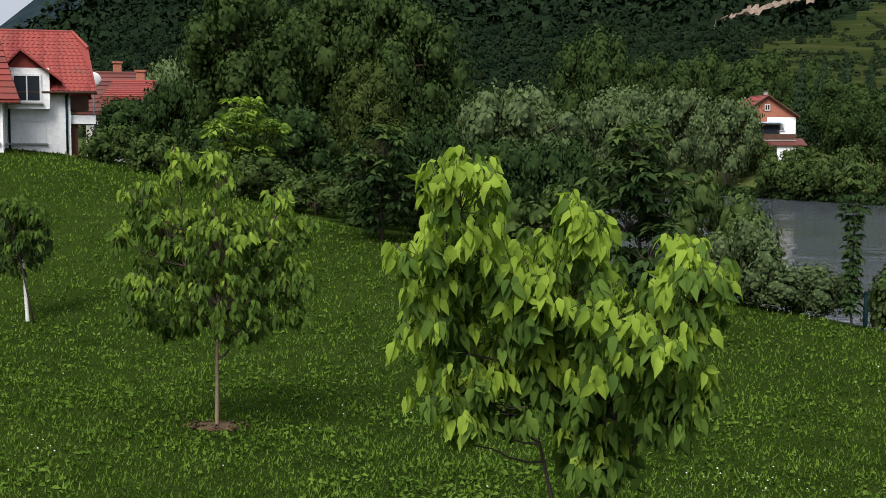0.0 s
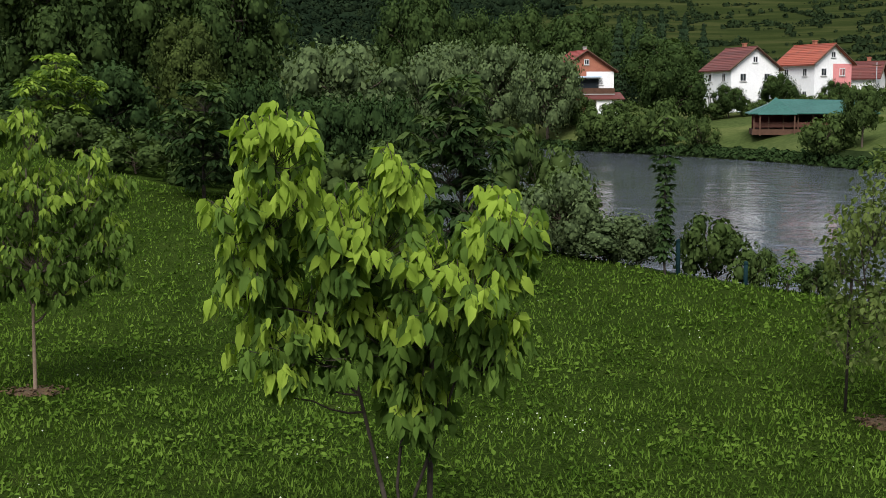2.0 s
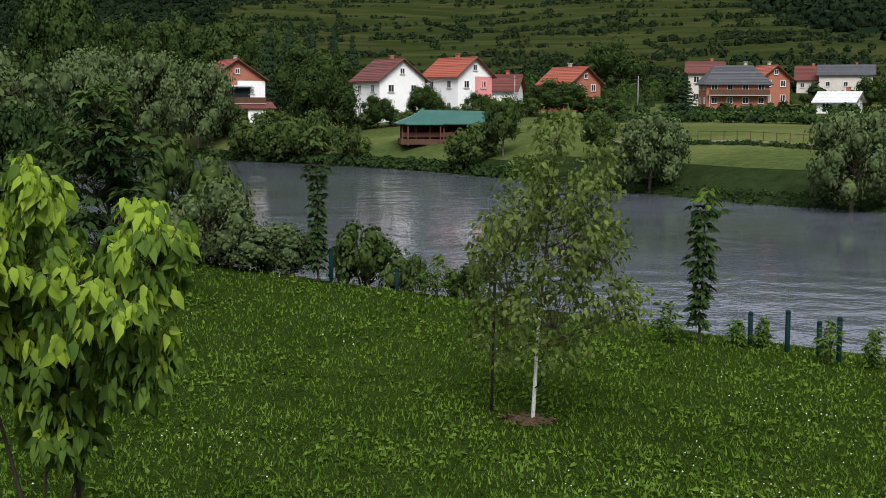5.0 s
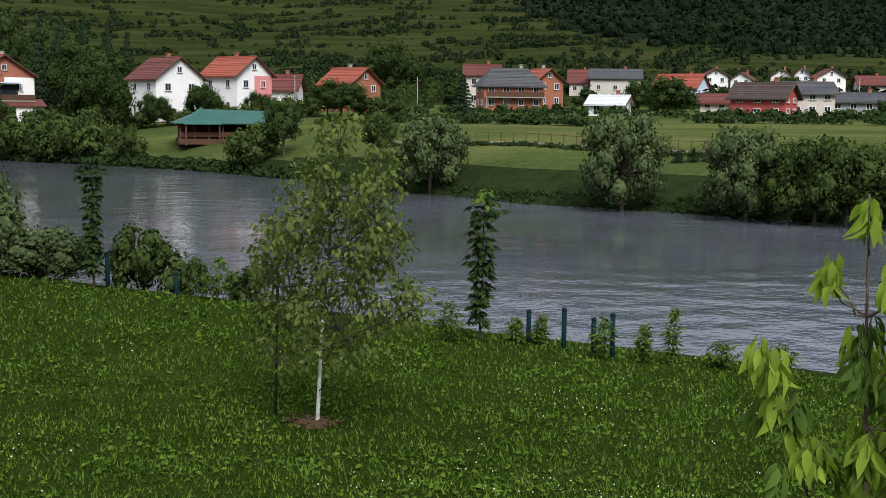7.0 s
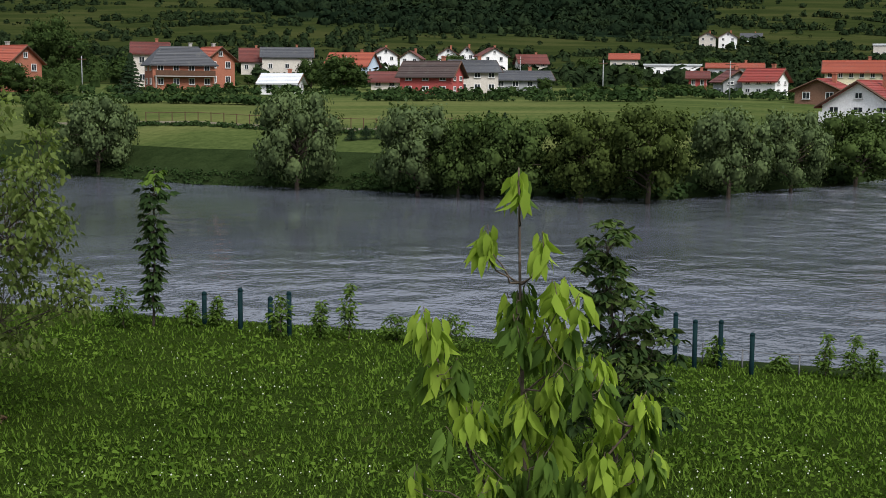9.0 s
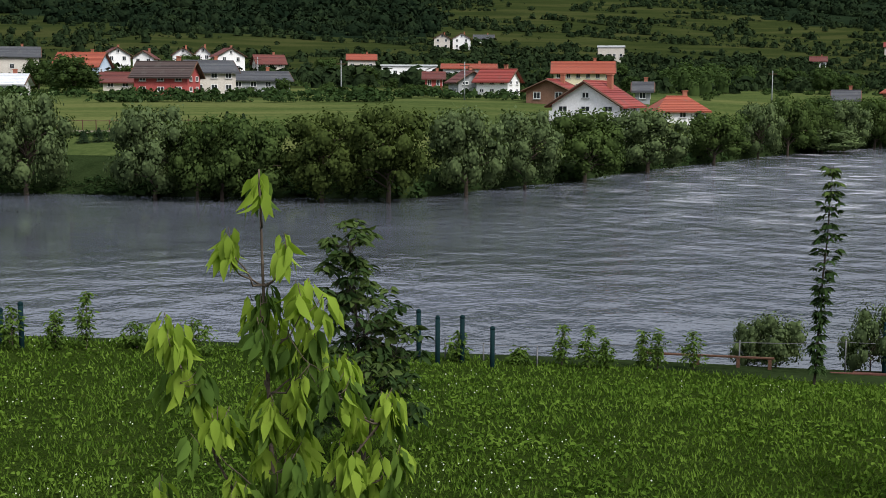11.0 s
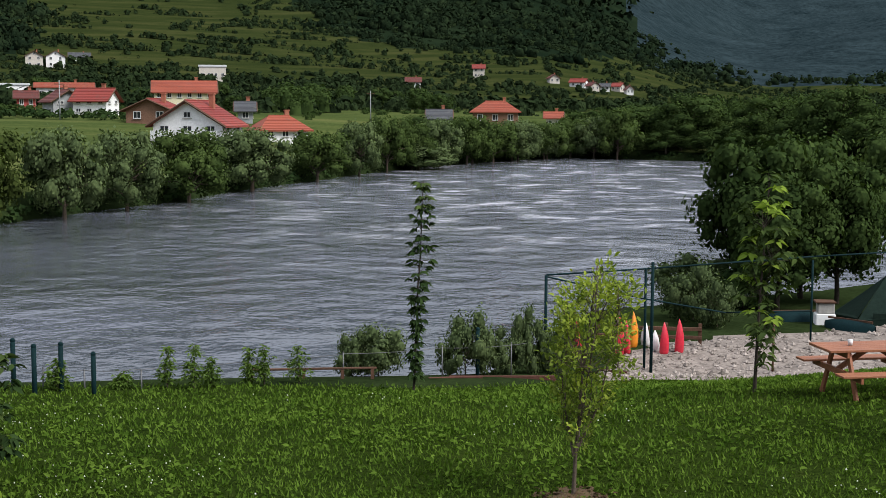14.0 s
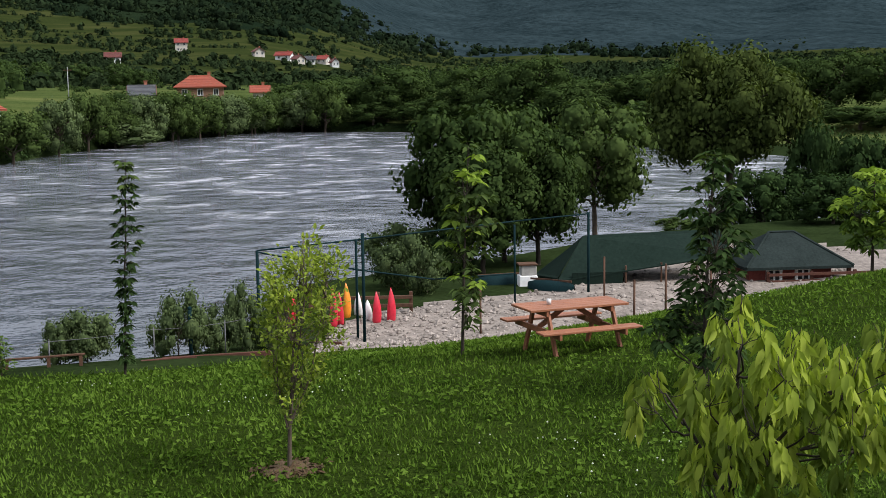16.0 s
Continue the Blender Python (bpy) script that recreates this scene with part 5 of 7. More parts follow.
    if patch is not None:
        part("lower_wall", boxes(((0.0, -l / 2 - 0.03, -1.0), (w / 2 + 0.03, -l / 2 - 0.004, wall * 0.95))), patch, t, patch_label)
    return t



house("white and brick house with a red roof", 13.62, 224.0, 9.6, 10.0, 8.3, 3.2, "gable", BRICK, RED, 16, 2, 2, recess=True, balcony=True, patch=WHITE, patch_label='white rendered lower wall', porch=True)
house("white rendered house with a dark red roof", 20.53, 214.0, 8.4, 9.5, 7.0, 3.2, "gable", WHITE, MAROON, 28, 2, 2)
house("white and pink house with an orange tiled roof", 23.54, 218.0, 7.2, 9.5, 7.2, 2.8, "gable", WHITE, ORANGE, 38, 2, 2, patch=PINK)
house("small white house with a dark red roof", 25.34, 228.1, 7.4, 7.0, 4.3, 2.4, "eaves", WHITE, MAROON, -12, 1, 2)
house("unplastered brick house with an orange roof", 28.45, 238.0, 7.0, 9.0, 5.2, 2.7, "gable", BRICK, ORANGE, 40, 2, 2)
house("house with a maroon roof among trees", 34.23, 262.0, 6.5, 8.0, 6.6, 2.0, "eaves", PALE, MAROON, 0, 2, 2)
house("brick house with a dark slate roof and balcony", 35.44, 238.0, 11.2, 5.9, 4.9, 2.7, "eaves", BRICK, SLATE, 15, 2, 4, balcony=True, hip=True)
house("brick house with an orange roof", 36.81, 250.0, 6.0, 6.6, 5.4, 2.2, "gable", BRICK, ORANGE, 30, 2, 2)
house("small house with a maroon roof", 38.52, 352.1, 5.8, 8.6, 3.8, 3.2, "eaves", PALE, MAROON, 0, 1, 2)
house("low pale house with a grey roof", 40.03, 345.4, 13.0, 9.5, 5.0, 2.3, "eaves", PALE, SLATE, 0, 1, 3)
house("small white shed with a pale metal roof", 39.81, 205.0, 5.6, 5.0, 2.0, 1.2, "eaves", WHITE, TIN, -15, 1, 2)
house("pale blue house with an orange roof", 42.85, 323.4, 11.3, 7.7, 3.3, 3.0, "eaves", BLUE, ORANGE, -25, 1, 3)
house("long low outbuilding with a red roof", 44.59, 236.0, 7.5, 7.0, 1.7, 1.5, "eaves", PALE, MAROON, 0, 1, 3)
house("red rendered house with a dark roof", 46.34, 205.2, 8.7, 5.3, 3.2, 2.0, "eaves", REDWALL, BROWNROOF, -22, 2, 3)
house("grey house with a dark roof", 48.10, 215.7, 7.1, 8.2, 3.7, 1.7, "eaves", PALE, SLATE, 12, 2, 3)
house("long grey house with a dark slate roof", 50.16, 232.0, 10.3, 9.0, 2.1, 1.4, "eaves", GREYWALL, SLATE, 8, 1, 4)
house("plain white house on the slope", 44.20, 400.0, 7.4, 9.0, 5.4, 2.2, "gable", WHITE, MAROON, 10, 2, 2)
house("white house on the slope with a dark roof", 45.46, 400.0, 6.1, 8.0, 4.6, 2.0, "gable", WHITE, MAROON, -10, 2, 2)
house("white house with a red roof on the slope", 47.03, 420.0, 6.4, 8.0, 5.1, 2.1, "gable", WHITE, RED, 0, 2, 2)
house("plain white house on the slope", 47.86, 420.0, 4.9, 8.0, 5.4, 2.3, "gable", WHITE, SLATE, 0, 2, 2)
house("white house with a hipped roof on the slope", 48.93, 410.0, 8.9, 5.9, 5.2, 2.4, "gable", WHITE, MAROON, 20, 2, 2)
house("pale house with a grey roof on the slope", 50.67, 380.0, 8.2, 5.9, 3.6, 2.2, "eaves", PALE, MAROON, 15, 2, 3)
house("long house with an orange roof", 54.70, 420.0, 8.8, 8.0, 4.1, 1.6, "eaves", PALE, ORANGE, 0, 1, 3)
house("long white flat-roofed hall", 56.77, 330.0, 13.8, 14.0, 3.6, 0.4, "flat", WHITE, TIN, 0, 1, 6)
house("red shed with a dark roof", 57.85, 250.0, 3.3, 6.0, 2.3, 1.1, "eaves", REDWALL, MAROON, 0, 1, 2)
house("house with a grey gable", 59.32, 225.3, 5.1, 5.1, 2.4, 1.6, "gable", GREYWALL, MAROON, 20, 2, 2)
house("low white row with orange roofs", 59.40, 330.0, 13.2, 8.0, 3.5, 1.0, "eaves", WHITE, ORANGE, 0, 1, 5)
house("white house with a bright red roof", 60.68, 221.9, 5.8, 5.1, 2.7, 1.7, "eaves", WHITE, RED, -25, 2, 3)
house("brown house with a broad red roof", 63.11, 184.9, 6.5, 5.1, 2.1, 1.4, "gable", BROWNWALL, RED, -20, 1, 2)
house("large white gabled house with a red roof", 64.94, 144.5, 8.0, 6.2, 3.6, 2.4, "gable", WHITE, RED, -22, 2, 3, balcony=True)
house("long building with an orange roof", 64.37, 258.0, 11.5, 8.6, 4.0, 2.0, "eaves", YELLOW, ORANGE, 0, 2, 6)
house("pale flat-roofed house on the slope", 65.57, 520.0, 10.4, 9.0, 5.8, 0.7, "flat", PALE, TIN, 0, 1, 4)
house("white house with a bright orange hipped roof", 68.41, 172.6, 6.2, 5.2, 1.9, 1.5, "eaves", WHITE, ORANGE, 18, 1, 3, hip=True)
house("small grey-roofed outbuilding beside a house", 66.95, 205.0, 2.3, 6.0, 2.1, 1.2, "eaves", GREYWALL, SLATE, 0, 1, 1)
house("house with a wide orange roof above the trees", 77.88, 262.0, 9.1, 10.0, 3.0, 1.9, "eaves", BROWNWALL, ORANGE, 0, 1, 3, hip=True)
house("blue-roofed shed among the trees", 75.41, 228.3, 3.6, 6.1, 2.9, 1.4, "eaves", GREYWALL, SLATE, 0, 1, 2)
house("small house with an orange roof among trees", 80.44, 265.1, 3.0, 6.5, 2.9, 1.0, "eaves", PALE, ORANGE, 0, 1, 2)
house("far house on the hillside", 58.21, 606.4, 7.4, 8.5, 5.3, 2.1, "gable", PALE, MAROON, 0, 2, 2)
house("far house on the hillside", 59.07, 615.0, 8.3, 8.5, 5.3, 2.4, "gable", WHITE, MAROON, 0, 2, 2)
house("far house on the hillside", 60.04, 650.0, 9.6, 9.0, 2.3, 1.9, "eaves", WHITE, SLATE, 0, 1, 2)
house("far house on the hillside", 77.14, 693.2, 6.1, 8.7, 5.3, 2.0, "eaves", PALE, RED, 0, 2, 2)
house("far house on the hillside", 74.27, 592.6, 6.5, 9.5, 2.9, 2.0, "eaves", WHITE, MAROON, 0, 1, 2)
house("far house in the hill village", 80.40, 676.0, 5.3, 5.9, 2.9, 1.7, "gable", PALE, MAROON, 15, 1, 2)
house("far house in the hill village", 81.52, 666.4, 8.1, 5.5, 2.9, 1.6, "eaves", WHITE, RED, -20, 1, 2)
house("far house in the hill village", 82.11, 653.0, 4.6, 5.7, 2.9, 1.6, "gable", PALE, MAROON, 30, 1, 2)
house("far house in the hill village", 82.65, 660.0, 4.6, 8.0, 2.5, 1.6, "eaves", WHITE, SLATE, 0, 1, 2)
house("far house in the hill village", 83.21, 668.2, 5.2, 5.7, 2.9, 1.6, "eaves", PALE, RED, -25, 1, 2)
house("far house in the hill village", 83.68, 657.4, 3.4, 8.2, 2.9, 1.6, "gable", WHITE, MAROON, 10, 1, 2)
house("old house with a dark red tiled roof behind the white one", -14.28, 88.0, 2.9, 5.0, 3.6, 2.1, "eaves", PALE, MAROON, 0, 1, 2)
house("low red-roofed house beyond a garden", -13.22, 86.0, 1.6, 6.0, 4.4, 0.9, "eaves", GREYWALL, RED, -10, 1, 2)

# ---- woods and hedges on the hills ----
def tufts(rng, X, Y, Zg, H, R, per, card):
    """Ragged crowns at the places given, as one mesh's vertices and faces."""
    n = len(X)
    dirs = rng.normal(0, 1, (n, per, 3))
    dirs /= np.linalg.norm(dirs, axis=2, keepdims=True)
    dirs[:, :, 2] = np.abs(dirs[:, :, 2]) * 1.0 - 0.15
    rad = rng.uniform(0.55, 1.05, (n, per, 1))
    P = np.stack([X, Y, Zg + H * 0.42], -1)[:, None] + dirs * rad * np.stack([R, R, H * 0.58], -1)[:, None]
    N = dirs + rng.normal(0, 0.35, (n, per, 3)) + np.array([0, 0, 0.2])
    L = (card * R)[:, None] * rng.uniform(0.6, 1.3, (n, per))
    return cards(rng, P.reshape(-1, 3), N.reshape(-1, 3), L.reshape(-1), L.reshape(-1) * 0.8)


def domes(rng, X, Y, Zg, H, R):
    """Lumpy low crowns for woods seen from far off."""
    n = len(X)
    ring = np.array([(math.cos(a), math.sin(a)) for a in np.linspace(0, 2 * np.pi, 5, endpoint=False)])
    unit = np.concatenate([np.c_[ring * 0.95, np.full(5, 0.1)], np.c_[ring @ np.array([[0.81, 0.59], [-0.59, 0.81]]) * 0.72, np.full(5, 0.74)], [[0, 0, 1.0]]])
    P = unit[None] * np.stack([R, R, H], -1)[:, None] * (1 + 0.13 * rng.normal(0, 1, (n, 11, 1))) + np.stack([X, Y, Zg], -1)[:, None]
    f = []
    for k in range(5):
        m = (k + 1) % 5
        f += [(k, m, 5 + k), (m, 5 + m, 5 + k), (5 + k, 5 + m, 10)]
    return P.reshape(-1, 3), ((np.arange(n) * 11)[:, None, None] + np.array(f)).reshape(-1, 3)


def spread(rng, n, az0, az1, e0, e1, power=1.0):
    az = rng.uniform(az0, az1, n)
    e = e0 + (e1 - e0) * rng.uniform(0, 1, n) ** power
    d = np.interp(az, *FAR_SHORE) + e
    x, y = np.sin(np.radians(az)) * d, np.cos(np.radians(az)) * d
    return x, y, az, e


def hillside():
    rng = np.random.default_rng(77)
    x, y, az, e = spread(rng, 32000, -22, 100, 360, 1750, 0.80)
    edge_of_wood = 640 + 190 * wave(x, y, 170, 9) * (1 - smooth(az, 78, 86)) + 330 * smooth(az, 79, 90) + open_slope(az, x, y) - 150 * (1 - smooth(az, 0, 12)) + 50 * wave(x, y, 35, 2)
    keep = e > edge_of_wood
    x, y, az, e = x[keep], y[keep], az[keep], e[keep]
    high = e + rng.normal(0, 60, len(x)) > 1000
    far_mountain = az + rng.normal(0, 1.5, len(x)) > 82
    for name, label, mat, sel in (("hill_forest", "dense dark green forest on the lower mountainside", WOODS, ~high), ("mountain_forest", "dark green forest high on the mountainside", WOODS, high & ~far_mountain)):
        xs, ys, es = x[sel], y[sel], e[sel]
        R = (1.5 + 4.2 * rng.uniform(0, 1, len(xs)) ** 2) * (1 + es / 1800)
        H = R * rng.uniform(1.1, 1.6, len(xs))
        g = land(xs, ys) - 1.0
        if name == "hill_forest":
            V, F = domes(rng, xs, ys, g, H * 0.72, R * 0.70)
            V2, F2 = tufts(rng, xs, ys, g, H * 1.1, R * 1.1, 22, 0.38)
            F = F.tolist() + (F2 + len(V)).tolist()
            V = np.concatenate([V, V2])
        else:
            V, F = tufts(rng, xs, ys, g, H * 1.2, R * 1.2, 6, 0.95)
        c, up = np.stack([xs, ys, g + H * 0.3], -1), np.array([0, 0, 2.2])
        if name == "hill_forest":
            soft = np.concatenate([V[: 11 * len(xs)] - np.repeat(c, 11, 0), V[11 * len(xs) :] - np.repeat(c, 88, 0)])
        else:
            soft = V - np.repeat(c, 24, 0) + up
        tagged(new(name, mesh_of(name, V, F, mat, None, True, soft)), label, "forest", kind="stuff")
    # hedges along the field edges, copses and single trees
    xs, ys = [], []
    for k in range(700):
        az, e = rng.uniform(8, 108), 165 + 760 * rng.uniform(0, 1)
        d = np.interp(az, *FAR_SHORE) + e
        across = rng.uniform(0, 1) < 0.8
        n = int(rng.uniform(8, 34))
        step = np.arange(n) * rng.uniform(1.6, 2.6)
        head = radians(az) + (radians(90 + rng.uniform(-14, 14)) if across else radians(rng.uniform(-25, 25)))
        bend = rng.uniform(-0.006, 0.006)
        th = head + bend * step
        xs.append(math.sin(radians(az)) * d + np.cumsum(np.sin(th)) * 2.1 + rng.normal(0, 0.7, n))
        ys.append(math.cos(radians(az)) * d + np.cumsum(np.cos(th)) * 2.1 + rng.normal(0, 0.7, n))
    x, y, az, e = spread(rng, 30000, -20, 104, 150, 1150)
    copse = wave(x, y, 45, 11) > 0.46
    copse |= wave(x, y, 19, 6) > 0.64
    lone = rng.uniform(0, 1, len(x)) < 0.05
    dense = rng.uniform(0, 1, len(x)) < smooth(az, 78, 104) * 0.2 + 0.40 * (1 - smooth(az, 6, 16))
    keep = copse | lone | dense
    x, y = np.concatenate(xs + [x[keep]]), np.concatenate(ys + [y[keep]])
    away = np.min(np.hypot(x[:, None] - np.array(HOUSES)[:, 0], y[:, None] - np.array(HOUSES)[:, 1]), 1)
    x, y = x[away > 7], y[away > 7]
    R = 0.8 + 2.2 * rng.uniform(0, 1, len(x)) ** 2
    H = R * rng.uniform(1.2, 1.9, len(x))
    big = R > 1.35
    xb, yb, hb, rb = x[big], y[big], H[big], R[big]
    V, F = tufts(rng, xb, yb, land(xb, yb) - 0.3, hb, rb, 16, 0.72)
    V2, F2 = domes(rng, xb, yb, land(xb, yb) - 0.3, hb * 0.80, rb * 0.74)
    xs, ys, hs, rs = x[~big], y[~big], H[~big], R[~big]
    V3, F3 = tufts(rng, xs, ys, land(xs, ys) - 0.3, hs, rs, 6, 1.0)
    F = F.tolist() + (F2 + len(V)).tolist() + (F3 + len(V) + len(V2)).tolist()
    V = np.concatenate([V, V2, V3])
    tagged(new("hill_hedges", mesh_of("hill_hedges", V, F, HEDGE, None, True)), "dark green hedges and copses between hillside fields", "hedge", kind="stuff")


def village_green():
    rng = np.random.default_rng(31)
    hx = np.array(HOUSES)
    x, y, az, e = spread(rng, 800, 9, 92, 72, 240, 0.8)
    away = np.min(np.hypot(x[:, None] - hx[:, 0], y[:, None] - hx[:, 1]), 1)
    front = np.min(np.where((np.abs(np.degrees(np.arctan2(hx[:, 0], hx[:, 1])) - az[:, None]) < 2.2) & (np.hypot(*hx.T) > np.hypot(x, y)[:, None]), 1, 9), 1)
    low = (front < 5) | ((e < 105) & (az > 14))
    keep = (away > 8) & ~((e < 100) & (az > 26) & (rng.uniform(0, 1, len(x)) < 0.86))
    x, y, low = x[keep], y[keep], low[keep]
    R = np.where(low, rng.uniform(0.8, 1.6, len(x)), rng.uniform(1.8, 4.0, len(x)))
    H = np.where(low, R * 1.1, R * rng.uniform(1.5, 2.3, len(x)))
    V, F = tufts(rng, x, y, land(x, y) - 0.2, H, R, 150, 0.22)
    V2, F2 = domes(rng, x, y, land(x, y) - 0.2, H * 0.7, R * 0.62)
    F = F.tolist() + (F2 + len(V)).tolist()
    V = np.concatenate([V, V2])
    tagged(new("village_shrubbery", mesh_of("village_shrubbery", V, F, LEAF_WOOD, None, True)), "garden shrubs and fruit trees between the village houses", "shrubs", kind="stuff")
    # reeds and scrub along the far waterline
    az = np.concatenate([rng.uniform(6, 46, 1500), rng.uniform(46, 100, 500)])
    d = np.interp(az, *FAR_SHORE) + rng.uniform(0.1, 2.6, len(az))
    x, y = np.sin(np.radians(az)) * d, np.cos(np.radians(az)) * d
    R = rng.uniform(0.25, 0.75, len(az)) * (1 - 0.55 * smooth(az, 24, 30) * (1 - smooth(az, 42, 46)))
    V, F = tufts(rng, x, y, np.maximum(land(x, y), 0) - 0.1, R * 1.5, R, 16, 0.75)
    tagged(new("bank_scrub", mesh_of("bank_scrub", V, F, LEAF_DARK)), "reeds and low scrub along the far waterline", "scrub", kind="stuff")


def garden_trees():
    """Dark fruit and shade trees among and behind the houses."""
    rng = random.Random(8)
    hx = [(math.degrees(math.atan2(a, b)), math.hypot(a, b)) for a, b in HOUSES]
    n = 0
    while n < 64:
        az = rng.uniform(17, 76)
        d = float(np.interp(az, *FAR_SHORE)) + rng.uniform(85, 260)
        h = rng.uniform(3.2, 6.5)
        if any(abs(az - a) * math.pi / 180 * d < 6.5 and -12 < d - b < 12 for a, b in hx):
            continue
        if any(abs(az - a) * math.pi / 180 * d < 5.5 and -90 < d - b <= -12 for a, b in hx):
            h *= 0.42
        grove(GARDEN, "garden_tree", "dark leafy garden tree among the village houses", "tree", [(az, d, h, h * rng.uniform(0.40, 0.6))], "garden trees")
        n += 1


hillside()
village_green()
garden_trees()

# ---- things by the lawn's rim and on the gravel terrace ----
TABLE_WOOD = rough_stuff("stained_red_brown_planks", (0.20, 0.075, 0.038), (0.33, 0.135, 0.072), 2.0, 14, 0.55, 0.006)
POST_GREEN = rough_stuff("dark_green_painted_steel", (0.003, 0.013, 0.015), (0.006, 0.024, 0.027), 3, 8, 0.75, 0.002, 0.08)
WIRE = rough_stuff("dull_wire", (0.06, 0.062, 0.065), (0.12, 0.122, 0.125), 5, 6, 0.5, 0.001, 0.5, 0.6)
BOARD = rough_stuff("reddish_edging_board", (0.055, 0.022, 0.016), (0.11, 0.044, 0.03), 2, 10, 0.8, 0.006)
RED_PLASTIC = rough_stuff("red_plastic_hull", (0.55, 0.018, 0.040), (0.68, 0.035, 0.065), 1.5, 6, 0.35, 0.002, 0.5)
ORANGE_PLASTIC = rough_stuff("orange_plastic_hull", (0.72, 0.20, 0.015), (0.85, 0.30, 0.03), 1.5, 6, 0.35, 0.002, 0.5)
WHITE_PLASTIC = rough_stuff("white_plastic_hull", (0.62, 0.60, 0.60), (0.76, 0.74, 0.74), 1.5, 6, 0.35, 0.002, 0.5)
CANVAS = rough_stuff("dark_green_canvas", (0.007, 0.014, 0.011), (0.014, 0.026, 0.020), 0.8, 12, 0.9, 0.01, 0.05)
HUT_ROOF = rough_stuff("grey_green_shingle", (0.012, 0.018, 0.017), (0.026, 0.036, 0.034), 1.2, 10, 0.9, 0.015, 0.05)
HUT_WALL = rough_stuff("dark_red_boards", (0.10, 0.022, 0.018), (0.18, 0.045, 0.035), 1.5, 10, 0.75, 0.006)


def picnic_table():
    x, y = 20.78, -1.5
    z = float(land(x, y))
    t = thing("picnic_table", "red-brown stained wooden picnic table with attached benches", "table", (x, y, z), -66.5)
    L = 0.88
    for i in range(5):
        a = -0.37 + i * 0.15
        part("tabletop_board", box(bmesh.new(), (-L, a, 0.72), (L, a + 0.14, 0.76), None, 0.006), TABLE_WOOD, t)
    for s in (-1, 1):
        for i in range(2):
            a = s * 0.68 + (i - 1) * 0.15 + 0.005
            part("bench_board", box(bmesh.new(), (-L, a, 0.42), (L, a + 0.14, 0.455), None, 0.006), TABLE_WOOD, t)
    for e in (-0.58, 0.58):
        part("cross_beam", box(bmesh.new(), (e - 0.02, -0.82, 0.33), (e + 0.025, 0.82, 0.42), None, 0.004), TABLE_WOOD, t)
        part("top_batten", box(bmesh.new(), (e - 0.02, -0.36, 0.63), (e + 0.025, 0.36, 0.72), None, 0.004), TABLE_WOOD, t)
        for s in (-1, 1):
            lg = bmesh.new()
            a, b = Vector((e + 0.05, s * 0.60, -0.08)), Vector((e + 0.05, s * 0.24, 0.72))
            turn_m = Matrix.Translation((a + b) / 2) @ (b - a).to_track_quat("Z", "X").to_matrix().to_4x4()
            h = (b - a).length / 2
            box(lg, (-0.045, -0.022, -h), (0.045, 0.022, h), turn_m, 0.004)
            part("leg", lg, TABLE_WOOD, t)
        br = bmesh.new()
        a, b = Vector((e, 0, 0.40)), Vector((e * 0.15, 0, 0.71))
        turn_m = Matrix.Translation((a + b) / 2) @ (b - a).to_track_quat("Z", "Y").to_matrix().to_4x4()
        h = (b - a).length / 2
        box(br, (-0.02, -0.04, -h), (0.02, 0.04, h), turn_m, 0.004)
        part("brace", br, TABLE_WOOD, t)
    m = t.matrix_world @ Vector((-0.38, 0.0, 0.764))
    cup = thing("cup", "small white cup standing on the picnic table", "cup", m)
    cb = bmesh.new()
    bmesh.ops.create_cone(cb, cap_ends=True, segments=14, radius1=0.032, radius2=0.042, depth=0.09)
    bmesh.ops.translate(cb, verts=cb.verts, vec=(0, 0, 0.045))
    part("cup_body", cb, WHITE_PLASTIC, cup, "", True)


def post(az, d, h, r=0.05, mat=POST_GREEN, label="dark green steel fence post at the lawn's rim", deep=0.4, lean=0.0):
    x, y, z = ground_at(az, d)
    t = thing("fence_post", label, "post", (x, y, z), 0, "fence posts along the rim")
    bm = rods(r, ((0, 0, -deep), (lean, 0, h)), sides=8)
    part("shaft", bm, mat, t, "", True)
    cp = bmesh.new()
    bmesh.ops.create_uvsphere(cp, u_segments=8, v_segments=5, radius=r * 1.12)
    bmesh.ops.translate(cp, verts=cp.verts, vec=(lean, 0, h))
    part("cap", cp, mat, t, "", True)
    return t


def cable(name, label, category, pts, r, mat, sag=0.0):
    P = []
    for a, b in zip(pts, pts[1:]):
        for k in range(6):
            q = k / 6
            p = np.array(a) + (np.array(b) - np.array(a)) * q
            p[2] -= sag * 4 * q * (1 - q)
            P.append(p)
    P.append(np.array(pts[-1]))
    V, F = tube(np.array(P), np.full(len(P), r), 5)
    return tagged(new(name, mesh_of(name, V, F, mat, None, True)), label, category)


def spot(az, d, h):
    x, y, z = ground_at(az, d)
    return x, y, z + h


